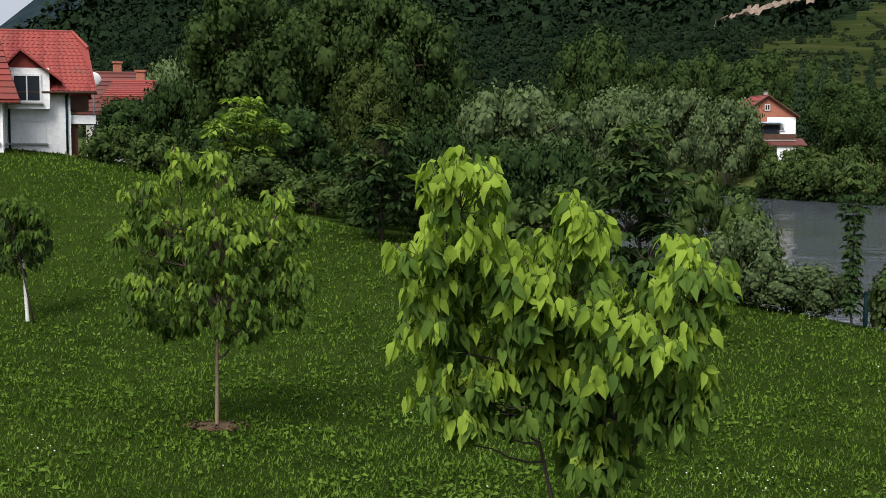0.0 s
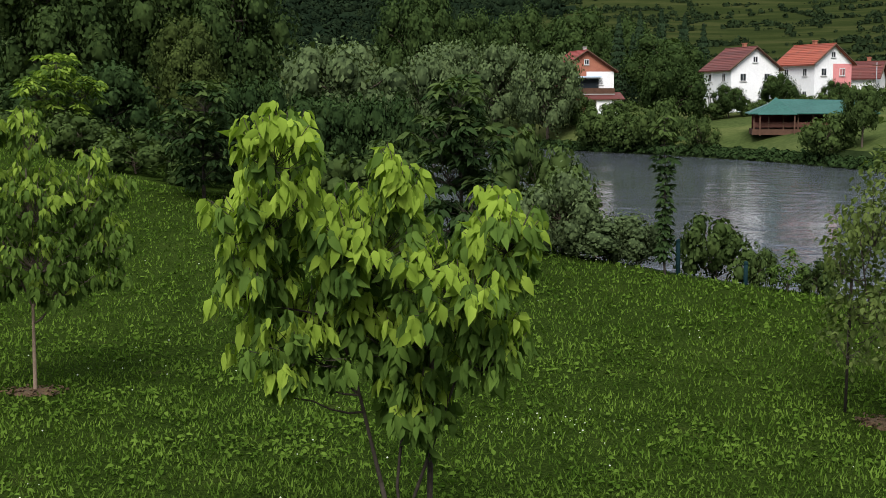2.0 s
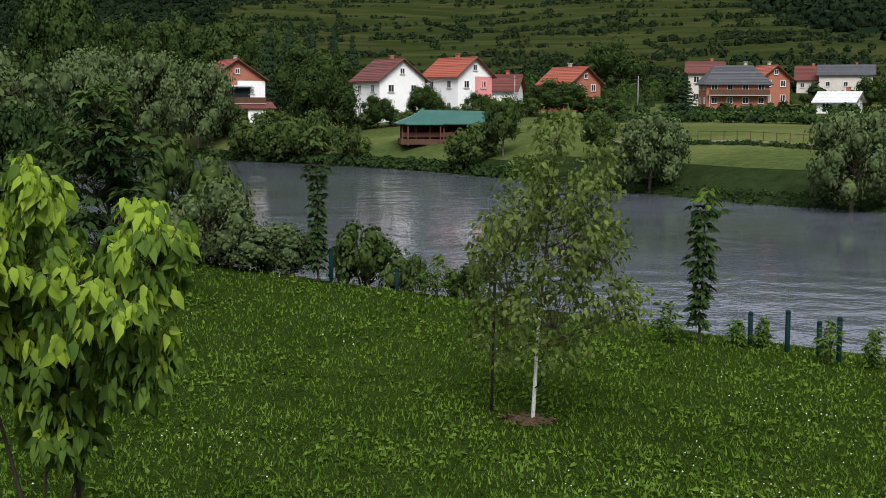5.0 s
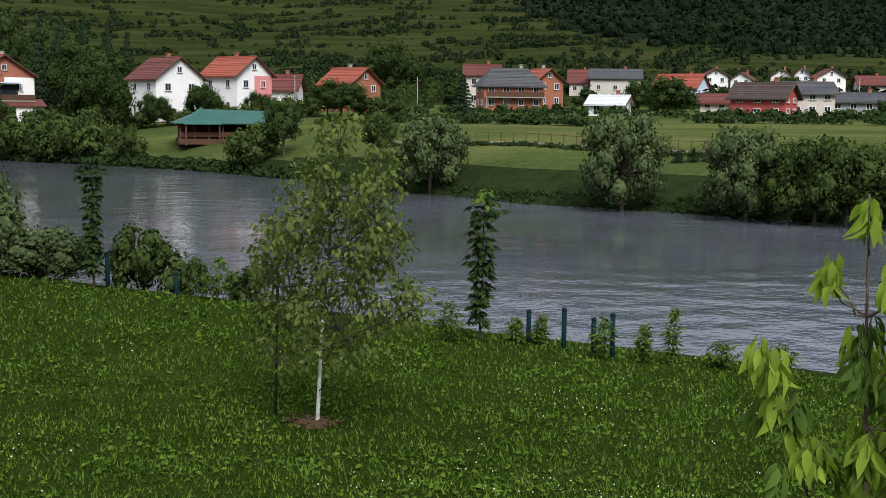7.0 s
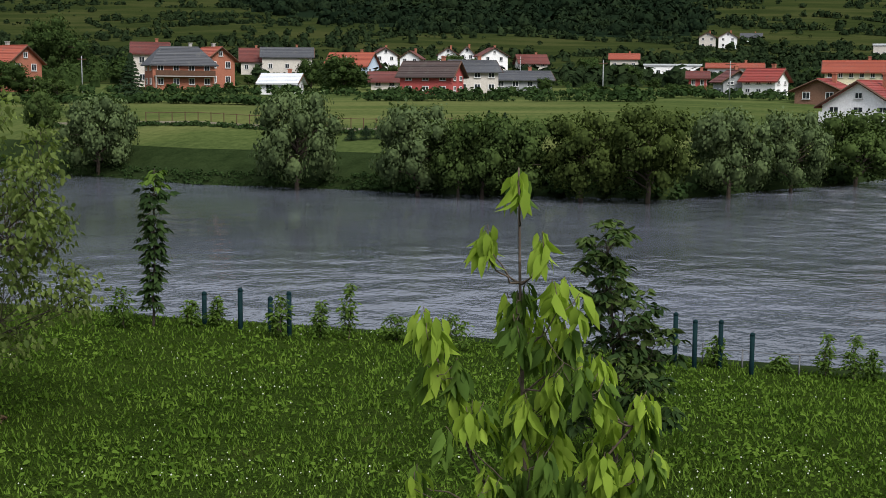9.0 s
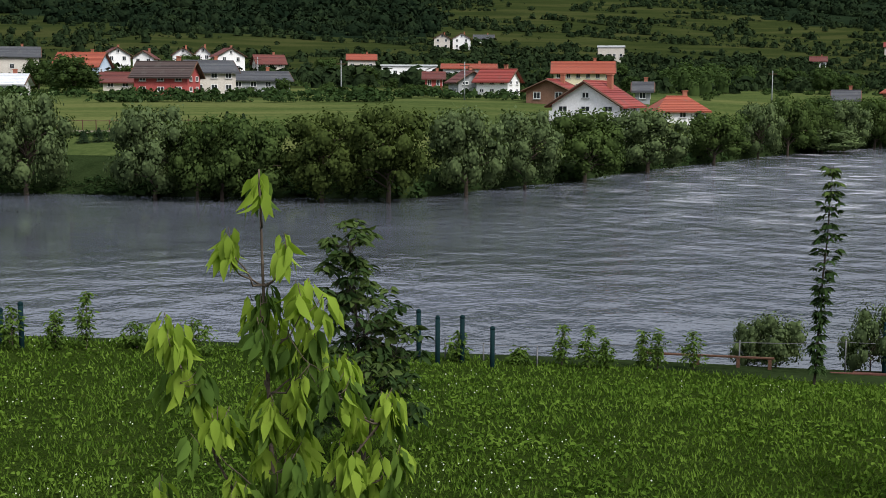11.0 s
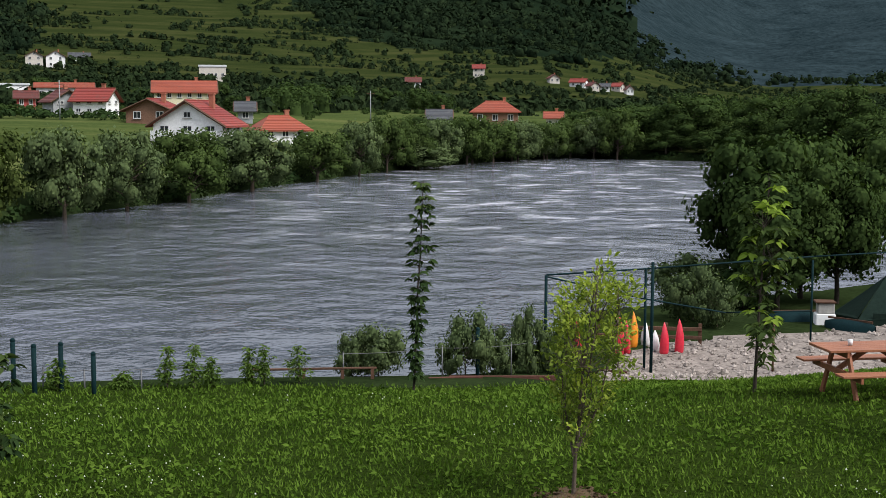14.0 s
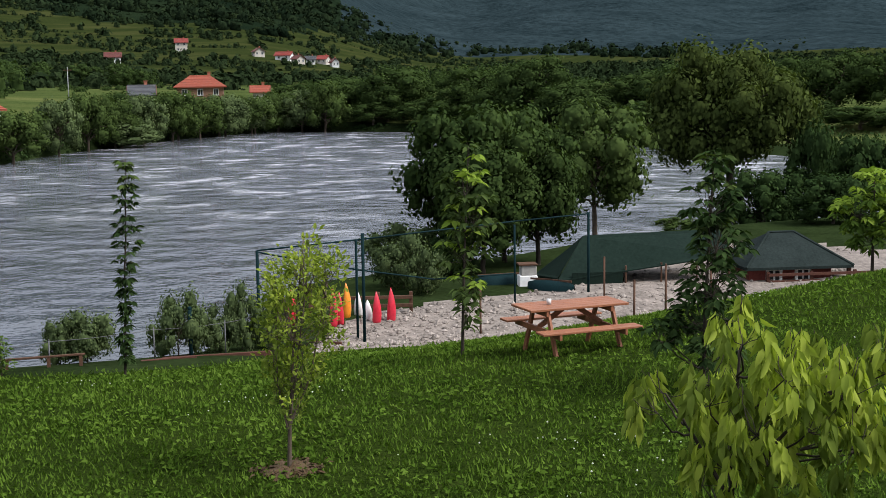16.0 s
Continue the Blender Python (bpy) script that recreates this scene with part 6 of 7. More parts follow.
def rim_fence():
    for az, d, h in ((36.43, 26.9, 0.62), (37.98, 26.1, 0.80), (39.28, 26.1, 0.66), (40.1, 25.6, 0.84), (57.11, 27.0, 1.0), (57.95, 26.4, 0.96), (59.05, 26.9, 0.96), (60.39, 26.6, 0.81), (18.14, 29.6, 0.75), (21.02, 29.2, 0.47), (77.18, 31.5, 1.15)):
        post(az, d, h)
    for az, d, h in ((58.3, 27.3, 0.42), (60.0, 27.3, 0.40), (62.39, 27.4, 0.40), (71.19, 30.0, 0.62), (78.68, 31.8, 0.8), (75.6, 31.0, 0.75)):
        post(az, d, h, 0.018, WIRE, "thin grey fence post at the lawn's rim")
    cable("fence_wire", "slack wire along the rim fence", "wire", [spot(57.5, 27.4, 0.30), spot(60.0, 27.4, 0.38), spot(62.4, 27.5, 0.42), spot(66.5, 28.5, 0.48), spot(71.2, 30.1, 0.58)], 0.008, WIRE, 0.03)
    cable("fence_wire", "lower slack wire along the rim fence", "wire", [spot(71.2, 30.1, 0.58), spot(75.6, 31.1, 0.7), spot(78.7, 31.8, 0.75), spot(80.2, 32.3, 0.9)], 0.008, WIRE, 0.03)
    x, y, z = ground_at(70.0, 30.0)
    rail = thing("low_rail", "low dark wooden rail on short posts", "rail", (x, y, z), -70)
    part("rail_beam", box(bmesh.new(), (-1.6, -0.03, 0.20), (1.4, 0.03, 0.25), None, 0.01), TIMBER, rail)
    for px in (-1.5, -0.3, 0.6, 1.3):
        part("rail_post", boxes(((px - 0.04, -0.035, -0.4), (px + 0.04, 0.035, 0.198))), TIMBER, rail)
    for az, d, w, turn in ((76.2, 30.6, 1.3, 10), (78.3, 31.2, 2.6, 4), (82.9, 33.4, 1.1, -14)):
        x, y, z = ground_at(az, d)
        e = thing("edging_board", "weathered reddish edging board along the lawn", "board", (x, y, z), -az + turn, "edging boards")
        part("plank", box(bmesh.new(), (-w / 2, -0.04, -0.25), (w / 2, 0.04, 0.035), None, 0.01), BOARD, e)


def court_fence():
    """A tall steel frame with cables round the boat store."""
    t = thing("frame_fence", "tall dark green steel frame with slack cables", "fence", (0, 0, 0))
    a, b, c, e = spot(80.19, 32.6, 0), spot(84.55, 34.3, 0), spot(84.85, 34.1, 0), spot(94.86, 40.5, 0)
    m1, m2 = spot(88.0, 36.3, 0), spot(91.6, 38.4, 0)
    H = 4.42
    for p, h, r in ((a, H, 0.04), (b, H + 0.02, 0.035), (c, H + 0.20, 0.042), (m2, H - 0.1, 0.03), (e, H + 0.05, 0.042)):
        part("post", rods(r, ((p[0], p[1], p[2] - 0.4), (p[0], p[1], h)), sides=8), POST_GREEN, t, "", True)
    for p, q in ((a, b), (b, m2), (m2, e)):
        part("top_rail", rods(0.022, ((p[0], p[1], H), (q[0], q[1], H)), sides=6), POST_GREEN, t, "", True)
    pts = [(a[0], a[1], 4.38), (b[0], b[1], 3.62), (m1[0], m1[1], 3.02), (m2[0], m2[1], 2.85)]
    P = np.array(pts)
    V, F = tube(np.concatenate([P[i] + (P[i + 1] - P[i]) * np.linspace(0, 1, 6)[:, None] for i in range(3)]), np.full(18, 0.022), 5)
    part_mesh("cable", mesh_of("cable", V, F, POST_GREEN, None, True), t)
    for az, d, h in ((90.06, 34.7, 1.35), (95.56, 39.5, 1.3), (98.27, 34.5, 1.4), (96.9, 33.0, 1.0), (100.2, 40, 1.2)):
        post(az, d, h, 0.03, TIMBER, "dark post beside the gravel area")


def kayak(az, d, h, mat, label, lean=4, width=0.27):
    """A small boat stood on end: pointed hull with a cockpit."""
    x, y, z = ground_at(az, d)
    t = thing("kayak", label, "kayak", (x, y, z - 0.05), -az + 180 + random.Random(int(az * 100)).uniform(-40, 40), "kayaks stood on end")
    n = 13
    zz = np.linspace(0, h, n)
    prof = np.interp(zz / h, [0, 0.08, 0.3, 0.6, 0.85, 1], [0.72, 0.95, 1.0, 0.80, 0.42, 0.06])
    th = np.linspace(0, 2 * np.pi, 12, endpoint=False)
    V = np.stack([np.outer(prof, np.cos(th)) * width * 0.5, np.outer(prof, np.sin(th)) * width * 0.36 + 0.05 * np.sin(zz / h * np.pi)[:, None], np.repeat(zz[:, None], 12, 1)], -1).reshape(-1, 3)
    F = [(i * 12 + k, i * 12 + (k + 1) % 12, (i + 1) * 12 + (k + 1) % 12, (i + 1) * 12 + k) for i in range(n - 1) for k in range(12)]
    F += [tuple(range(12))[::-1], tuple(range((n - 1) * 12, n * 12))]
    part_mesh("hull", mesh_of("hull", V, F, mat, None, True), t)
    ck = bmesh.new()
    bmesh.ops.create_uvsphere(ck, u_segments=12, v_segments=6, radius=1.0)
    bmesh.ops.transform(ck, matrix=Matrix.Translation((0, -width * 0.30, h * 0.42)) @ Matrix.Diagonal((width * 0.26, 0.05, h * 0.15, 1)), verts=ck.verts)
    part("cockpit", ck, DARK_BARK, t, "dark cockpit opening", True)


def hut():
    x, y, z = ground_at(103.3, 45.5)
    z = 1.35
    t = thing("hut", "dark red wooden hut with a grey-green hipped roof and veranda", "hut", (x, y, z), -103.3 + 22)
    part("wall", boxes(((-1.75, -1.3, -1.2), (1.1, 1.3, 1.06))), HUT_WALL, t)
    rf = bmesh.new()
    e = [(-1.95, -1.6, 1.0), (1.75, -1.6, 1.0), (1.75, 1.6, 1.0), (-1.95, 1.6, 1.0)]
    r1, r2 = (-0.6, 0, 1.98), (0.3, 0, 1.98)
    for pts in ((e[0], e[1], r2, r1), (e[2], e[3], r1, r2), (e[1], e[2], r2), (e[3], e[0], r1)):
        slab(rf, pts, 0.09)
    bmesh.ops.recalc_face_normals(rf, faces=rf.faces)
    roof = part("roof", rf, HUT_ROOF, t)
    part("ridge_cap", rods(0.05, (r1, r2), (e[1], r2), (e[0], r1), sides=5), HUT_ROOF, roof)
    for px in (-0.9, 0.1):
        window(t, px, -1.3, 0.35, 0.55, 0.6)
    part("deck", boxes(((1.103, -1.6, -0.1), (3.3, 1.3, 0.05))), TIMBER, t)
    for zz in (0.25, 0.48, 0.71):
        part("rail", boxes(((-1.2, -1.66, zz), (3.3, -1.61, zz + 0.09))), BOARD, t)
    for px in (-1.2, 0.3, 1.8, 3.25):
        part("rail_post", boxes(((px - 0.05, -1.605, -0.9), (px + 0.05, -1.53, 0.85))), BOARD, t)
    for px in (1.65,):
        part("roof_post", boxes(((px - 0.06, -1.5, 0.052), (px + 0.06, -1.38, 0.95))), BOARD, t)


def tents():
    x, y, z = ground_at(95.3, 43.5)
    t = thing("awning_tent", "long low dark green canvas tent with an open side", "tent", (x, y, z), -95.3 + 14)
    cv = bmesh.new()
    slab(cv, [(-1.7, -1.3, 0.15), (4.2, -1.3, 0.85), (4.2, 0.1, 1.55), (-0.5, 0.1, 1.45)], 0.04)
    slab(cv, [(-0.5, 0.1, 1.45), (4.2, 0.1, 1.55), (4.2, 1.5, 0.8), (-0.9, 1.5, 0.7)], 0.04)
    slab(cv, [(-1.7, -1.3, 0.25), (-0.5, 0.1, 1.45), (-0.9, 1.5, 0.7), (-2.1, 0.6, 0.1)], 0.04)
    bmesh.ops.recalc_face_normals(cv, faces=cv.faces)
    part("canopy", cv, CANVAS, t)
    for px in (0.6, 1.8, 3.0, 4.1):
        part("pole", rods(0.03, ((px, -1.26, -0.3), (px, -1.26, 0.55 + px * 0.06)), sides=6), TIMBER, t)
    part("side_cloth", boxes(((-1.2, -1.29, -0.2), (0.5, -1.25, 0.4))), CANVAS, t)
    x, y, z = ground_at(92.15, 42.0)
    s = thing("stacked_crates", "pale crates stacked beside the water", "crates", (x, y, z), -92 + 10)
    part("crate", box(bmesh.new(), (-0.3, -0.25, -0.1), (0.3, 0.25, 0.35), None, 0.02), WHITE, s)
    part("crate", box(bmesh.new(), (-0.24, -0.22, 0.353), (0.27, 0.22, 0.68), None, 0.02), CONCRETE, s)
    part("lid", box(bmesh.new(), (-0.32, -0.27, 0.684), (0.3, 0.26, 0.74), None, 0.01), TIMBER, s)
    for az, d, turn in ((90.9, 42.5, 20), (93.2, 41.0, -30)):
        x, y, z = ground_at(az, d)
        b = thing("rowing_boat", "upturned dark rowing boat on the bank", "boat", (x, y, z), -az + turn)
        n = 11
        xs = np.linspace(-0.85, 0.85, n)
        wv = 0.36 * (1 - np.abs(xs / 0.89) ** 2.6)
        ring = [(-1, 0.0), (-0.85, 0.22), (-0.4, 0.38), (0.4, 0.38), (0.85, 0.22), (1, 0.0)]
        V = np.array([(xx, w * a, zz * 0.8 * (0.6 + 0.4 * w / 0.36)) for xx, w in zip(xs, wv) for a, zz in ring])
        F = [(i * 6 + k, (i + 1) * 6 + k, (i + 1) * 6 + k + 1, i * 6 + k + 1) for i in range(n - 1) for k in range(5)]
        part_mesh("hull", mesh_of("hull", V, F, POST_GREEN, None, True), b)
        part("keel", boxes(((-0.75, -0.02, 0.28), (0.75, 0.02, 0.34))), TIMBER, b)


def rim_plants():
    rows = ((63.51, 27.6, 0.85, 0.12), (64.65, 27.5, 0.9, 0.2), (65.4, 27.8, 0.6, 0.2), (67.07, 28.3, 0.8, 0.14), (67.7, 28.3, 0.85, 0.18), (69.22, 28.7, 0.85, 0.26), (35.89, 26.3, 0.5, 0.12), (37.0, 26.4, 0.55, 0.12), (39.72, 25.3, 0.82, 0.2),
            (41.48, 25.6, 0.7, 0.14), (42.74, 25.9, 1.1, 0.15), (44.8, 26.5, 0.5, 0.4), (33.0, 25.6, 0.75, 0.25), (58.9, 27.0, 0.6, 0.2), (61.6, 27.5, 0.3, 0.2), (47.2, 26.2, 0.6, 0.5), (22.8, 28.6, 0.9, 0.35))
    for i, (az, d, h, r) in enumerate(rows):
        x, y, z = ground_at(az, d)
        plant_tree("garden_shrub", "small leafy climbing shrub at the lawn's rim", "shrub", (x, y, z), leader_tree(
            200 + i, [(0, 0, -0.1), (0, 0, h * 0.3)], [((0.03, 0.02, h), r, 1.0, 0.6), ((-r * 0.6, 0.05, h * 0.6), r, 0.7, 0.5)], "palm", 0.12, 6, 18, 0.085, 0.012, 0.3), BARK, LEAF_MAPLE_OLD, group="shrubs along the rim")
    grove(GREY_BUSH, "bush", "grey-green bush below the lawn's rim", "bush", [(13.1, 31.0, 1.9, 1.1), (15.0, 31.0, 1.2, 1.2), (16.4, 31.0, 1.1, 0.8), (72.8, 31.3, 1.25, 0.75), (71.6, 31.3, 1.1, 0.5), (76.6, 32.0, 1.55, 0.75), (78.2, 32.3, 1.1, 0.6), (79.4, 32.4, 1.6, 0.5), (80.6, 32.5, 1.2, 0.4)])
    grove(BUSH, "bush", "leafy green bush below the lawn's rim", "bush", [(12.1, 33.0, 2.9, 1.2), (19.8, 30.6, 1.5, 0.85), (21.6, 30.3, 0.9, 0.4), (24.0, 29.5, 0.8, 0.5), (4.5, 36.0, 2.0, 1.6), (0.5, 38.5, 1.6, 1.4), (-3.0, 41.5, 1.4, 1.4), (-5.5, 44.5, 1.4, 1.3), (-7.6, 48.5, 1.7, 1.4), (-9.5, 52, 1.8, 1.4), (-12.0, 58, 1.8, 1.5), (-14.2, 64, 1.8, 1.3)])


def mulch(az, d, r, label):
    x, y, z = ground_at(az, d)
    rng = np.random.default_rng(int(d * 10))
    n, rings = 28, 6
    V, F = [(0, 0, 0.05)], []
    for k in range(1, rings + 1):
        for i in range(n):
            a = 2 * np.pi * i / n
            q = r * k / rings * (1 + 0.12 * rng.normal() * (k == rings))
            px, py = q * np.cos(a), q * np.sin(a)
            V.append((px, py, float(land(x + px, y + py)) - z + 0.05 * (1 - (k / rings) ** 2) + 0.012 * rng.normal() - 0.02 * (k == rings)))
    F += [(0, 1 + i, 1 + (i + 1) % n) for i in range(n)]
    F += [(1 + (k - 1) * n + i, 1 + k * n + i, 1 + k * n + (i + 1) % n, 1 + (k - 1) * n + (i + 1) % n) for k in range(1, rings) for i in range(n)]
    t = thing("mulch_ring", label, "mulch", (x, y, z), 0)
    part_mesh("bark_bed", mesh_of("bark_bed", V, F, MULCH, None, True), t)
    m = 160
    a, q = rng.uniform(0, 2 * np.pi, m), r * 1.15 * np.sqrt(rng.uniform(0, 1, m))
    P = np.stack([q * np.cos(a), q * np.sin(a), 0 * a], -1)
    P[:, 2] = land(x + P[:, 0], y + P[:, 1]) - z + 0.035
    D = np.stack([np.cos(a * 7), np.sin(a * 7), rng.normal(0, 0.3, m)], -1)
    V, F = leaves(rng, P, D, 0.09, 0.035)
    part_mesh("bark_chips", mesh_of("bark_chips", V, F, MULCH), t)["kind"] = "stuff"


def stake(az, d, h, lean=0.0, mat=DARK_BARK):
    x, y, z = ground_at(az, d)
    t = thing("tree_stake", "thin dark wooden stake beside a young tree", "stake", (x, y, z), 0)
    part("pole", rods(0.022, ((0, 0, -0.2), (lean, 0, h)), sides=6), mat, t, "", True)


def terrace_stones():
    """Loose stones and rubble over the gravel."""
    rng = np.random.default_rng(17)
    n = 3200
    az = rng.uniform(82.5, 106, n)
    wide = np.interp(az, [82, 84, 88, 94, 100, 107, 112], [0, 2.5, 4.5, 7, 12, 10, 8])
    d = np.interp(az, *EDGE) + 0.25 + wide * rng.uniform(0, 1, n) ** 1.4
    x, y = np.sin(np.radians(az)) * d, np.cos(np.radians(az)) * d
    r = 0.02 + 0.085 * rng.uniform(0, 1, n) ** 3
    O = np.array([(1, 0, 0), (0, 1, 0), (-1, 0, 0), (0, -1, 0), (0, 0, 0.7), (0, 0, -0.7)])
    V = np.stack([x, y, land(x, y) + r * 0.15], -1)[:, None] + O[None] * r[:, None, None] * rng.uniform(0.6, 1.4, (n, 6, 1))
    F = (np.arange(n) * 6)[:, None, None] + np.array([(0, 1, 4), (1, 2, 4), (2, 3, 4), (3, 0, 4), (1, 0, 5), (2, 1, 5), (3, 2, 5), (0, 3, 5)])
    tagged(new("terrace_stones", mesh_of("terrace_stones", V.reshape(-1, 3), F.reshape(-1, 3), STONE)), "loose pale stones scattered over the gravel terrace", "stones", kind="stuff")


terrace_stones()
picnic_table()
rim_fence()
court_fence()
for az, d, h, mat, label in ((83.45, 35.2, 1.1, RED_PLASTIC, "red plastic kayak stood on end by the frame"), (83.75, 35.5, 0.95, RED_PLASTIC, "red plastic kayak stood on end by the frame"), (84.05, 36.4, 1.05, ORANGE_PLASTIC, "orange plastic kayak stood on end"), (85.0, 36.2, 0.6, WHITE_PLASTIC, "white plastic kayak stood on end"),
                           (85.4, 35.9, 0.92, RED_PLASTIC, "red plastic kayak stood on end by the frame"), (86.05, 36.1, 0.98, RED_PLASTIC, "red plastic kayak stood on end by the frame"), (81.6, 36.0, 1.1, RED_PLASTIC, "red plastic kayak stood on end by the frame"), (84.6, 36.8, 0.7, WHITE_PLASTIC, "white plastic kayak stood on end")):
    kayak(az, d, h, mat, label)
x, y, z = ground_at(84.7, 36.9)
rack = thing("boat_rack", "low dark timber rack behind the kayaks", "rack", (x, y, z), -84.7)
for zz in (0.18, 0.42):
    part("rack_rail", box(bmesh.new(), (-1.5, -0.03, zz), (1.5, 0.03, zz + 0.10), None, 0.008), TIMBER, rack)
for px in (-1.45, -0.5, 0.5, 1.45):
    part("rack_post", box(bmesh.new(), (px - 0.05, 0.033, -0.3), (px + 0.05, 0.12, 0.62), None, 0.008), TIMBER, rack)
hut()
tents()
rim_plants()
mulch(-9.55, 18.8, 0.36, "ring of reddish bark mulch round a young tree")
mulch(27.0, 17.8, 0.34, "ring of dry brown mulch round the birch")
mulch(81.5, 13.5, 0.36, "ring of dark mulch round the sapling")
stake(25.3, 18.3, 2.4, 0.05)
stake(7.6, 9.9, 1.9, 0.05)
stake(-17.2, 30.6, 1.6, -0.35)


# ---- the white house above the lawn ----
def white_house():
    x, y, z = ground_at(-17.45, 66.5)
    t = thing("white_house", "white rendered house with a red tiled half-hipped roof", "house", (x, y, z), 17.0)
    # local x to the right, local -y to the lawn; the right-hand corner stands at x = 1.9
    X0, X1, D, h, top = -6.5, 1.9, 7.0, 3.0, 6.0
    part("wall", boxes(((X0, 0, -1.5), (X1, D, h))), WHITE, t)
    fr = bmesh.new()
    A, B, C = (X0, -0.55, 2.85), (X1 + 1.25, -0.55, 2.85), (X1 + 0.95, 1.9, 5.1)
    R0, R1 = (X0, D / 2, top), (X1 + 0.25, D / 2, top)
    C2 = (X1 + 0.95, D - 1.9, 5.1)
    slab(fr, [A, B, C, R1, R0], 0.14)
    slab(fr, [(X0, D + 0.55, 2.85), R0, R1, C2, (X1 + 1.25, D + 0.55, 2.85)], 0.14)
    slab(fr, [C, C2, R1], 0.14)
    bmesh.ops.recalc_face_normals(fr, faces=fr.faces)
    roof = part("roof", fr, RED, t)
    n = 17
    for i in range(n):
        p, q = i / n, (i + 1.12) / n
        bm = bmesh.new()

        def row(f):
            yy, zz = -0.55 + (D / 2 + 0.55) * f, 2.85 + (top - 2.85) * f
            xr = X1 + 1.25 - 0.3 * min(f, 0.605) / 0.605 - max(0, f - 0.605) / 0.395 * 0.7
            return yy, zz, xr

        (y0, z0, xa), (y1, z1, xb) = row(p), row(min(q, 1))
        nv = Vector((0, -(top - 2.85), D / 2 + 0.55)).normalized()
        m = int((xa - X0) / 0.24)
        for k in range(m):
            u0, u1 = X0 + (xa - X0) * k / m, X0 + (xa - X0) * (k + 1) / m
            w0, w1 = X0 + (xb - X0) * k / m, X0 + (xb - X0) * (k + 1) / m
            mid0, mid1 = (u0 + u1) / 2, (w0 + w1) / 2
            pts = [Vector((u0, y0, z0)) + nv * 0.03, Vector((mid0, y0, z0)) + nv * 0.075, Vector((u1, y0, z0)) + nv * 0.03, Vector((w1, y1, z1)) + nv * 0.01, Vector((mid1, y1, z1)) + nv * 0.045, Vector((w0, y1, z1)) + nv * 0.01]
            v = [bm.verts.new(a) for a in pts]
            bm.faces.new((v[0], v[1], v[4], v[5]))
            bm.faces.new((v[1], v[2], v[3], v[4]))
            lo = [bm.verts.new(a - nv * 0.05) for a in pts[:3]]
            bm.faces.new((lo[0], lo[1], v[1], v[0]))
            bm.faces.new((lo[1], lo[2], v[2], v[1]))
        part("tile_course", bm, RED, roof)
    part("ridge", rods(0.10, (R0, R1), (R1, C), sides=6), RED, roof)
    # wall dormer with its own small roof
    part("dormer_wall", boxes(((-0.98, -0.62, 2.0), (0.95, 2.6, 3.95))), WHITE, t)
    dr = bmesh.new()
    slab(dr, [(-1.35, -0.95, 3.75), (-0.35, -0.95, 4.85), (-0.35, 3.2, 4.85), (-1.35, 3.2, 3.75)], 0.1)
    slab(dr, [(-0.35, -0.95, 4.85), (1.55, -0.95, 3.35), (1.55, 2.6, 3.35), (-0.35, 3.2, 4.85)], 0.1)
    bmesh.ops.recalc_face_normals(dr, faces=dr.faces)
    part("dormer_roof", dr, RED, t)
    tri = bmesh.new()
    fa = [[tri.verts.new((px, py, pz)) for px, pz in ((-0.98, 3.952), (0.72, 3.952), (-0.35, 4.70))] for py in (-0.6, 0.4)]
    tri.faces.new(fa[0])
    tri.faces.new(fa[1][::-1])
    for i in range(3):
        tri.faces.new((fa[0][(i + 1) % 3], fa[0][i], fa[1][i], fa[1][(i + 1) % 3]))
    part("dormer_gable", tri, RED, t, "tile-hung dormer gable")
    window(t, -0.1, -0.621, 2.3, 1.35, 1.35)
    window(t, -0.2, 0.0, 0.35, 1.9, 1.15, "y", -1, True)
    for px in (1.72, -0.95):
        part("downpipe", rods(0.055, ((px, -0.09, -0.5), (px, -0.09, 2.62)), ((px, -0.09, 2.62), (px + 0.12, -0.5, 2.8)), sides=8), POST_GREEN, t, "dark downpipe", True)
    part("gutter", rods(0.06, ((X0, -0.6, 2.8), (X1 + 1.25, -0.6, 2.8)), sides=8), TIMBER, t, "dark gutter", True)
    bal = part("balcony", boxes(((X1 + 0.003, 0.3, 1.30), (X1 + 1.2, D - 1, 1.72))), WHITE, t)
    part("balcony_post", boxes(((X1 + 0.05, 0.5, -1.5), (X1 + 0.35, 0.8, 1.298))), BOARD, bal)
    # dark block stands for the shade below the overhanging eaves
    part("eaves_shadow_block", boxes(((X1 + 0.003, 1.2, 2.0), (X1 + 0.9, D - 1, 2.7))), TIMBER, bal)
    # front wing, of which the nearer roof slope shows
    part("wing_wall", boxes(((-9.0, -3.2, -1.5), (-1.15, -0.003, 2.45))), WHITE, t)
    wg = bmesh.new()
    slab(wg, [(-0.4, -3.7, 2.35), (-0.4, 0.4, 2.35), (-1.9, 0.4, 7.4), (-1.9, -1.8, 7.4)], 0.14)
    slab(wg, [(-9.2, -3.7, 2.35), (-0.4, -3.7, 2.35), (-1.9, -1.8, 7.4), (-7.7, -1.8, 7.4)], 0.14)
    bmesh.ops.recalc_face_normals(wg, faces=wg.faces)
    wr = part("wing_roof", wg, RED, t)
    cs = bmesh.new()
    courses(cs, (-9.2, -3.7, 2.35), (-0.4, -3.7, 2.35), (-1.9, -1.8, 7.4), (-7.7, -1.8, 7.4), 0.30)
    part("tile_course", cs, RED, wr)
    window(t, -1.75, -3.2, 0.4, 0.8, 1.2, "y", -1, True)
    d = thing("satellite_dish", "round white satellite dish on a pole", "dish", ground_at(-14.87, 76.0), 15)
    dz = 11.84 - d.location[2]
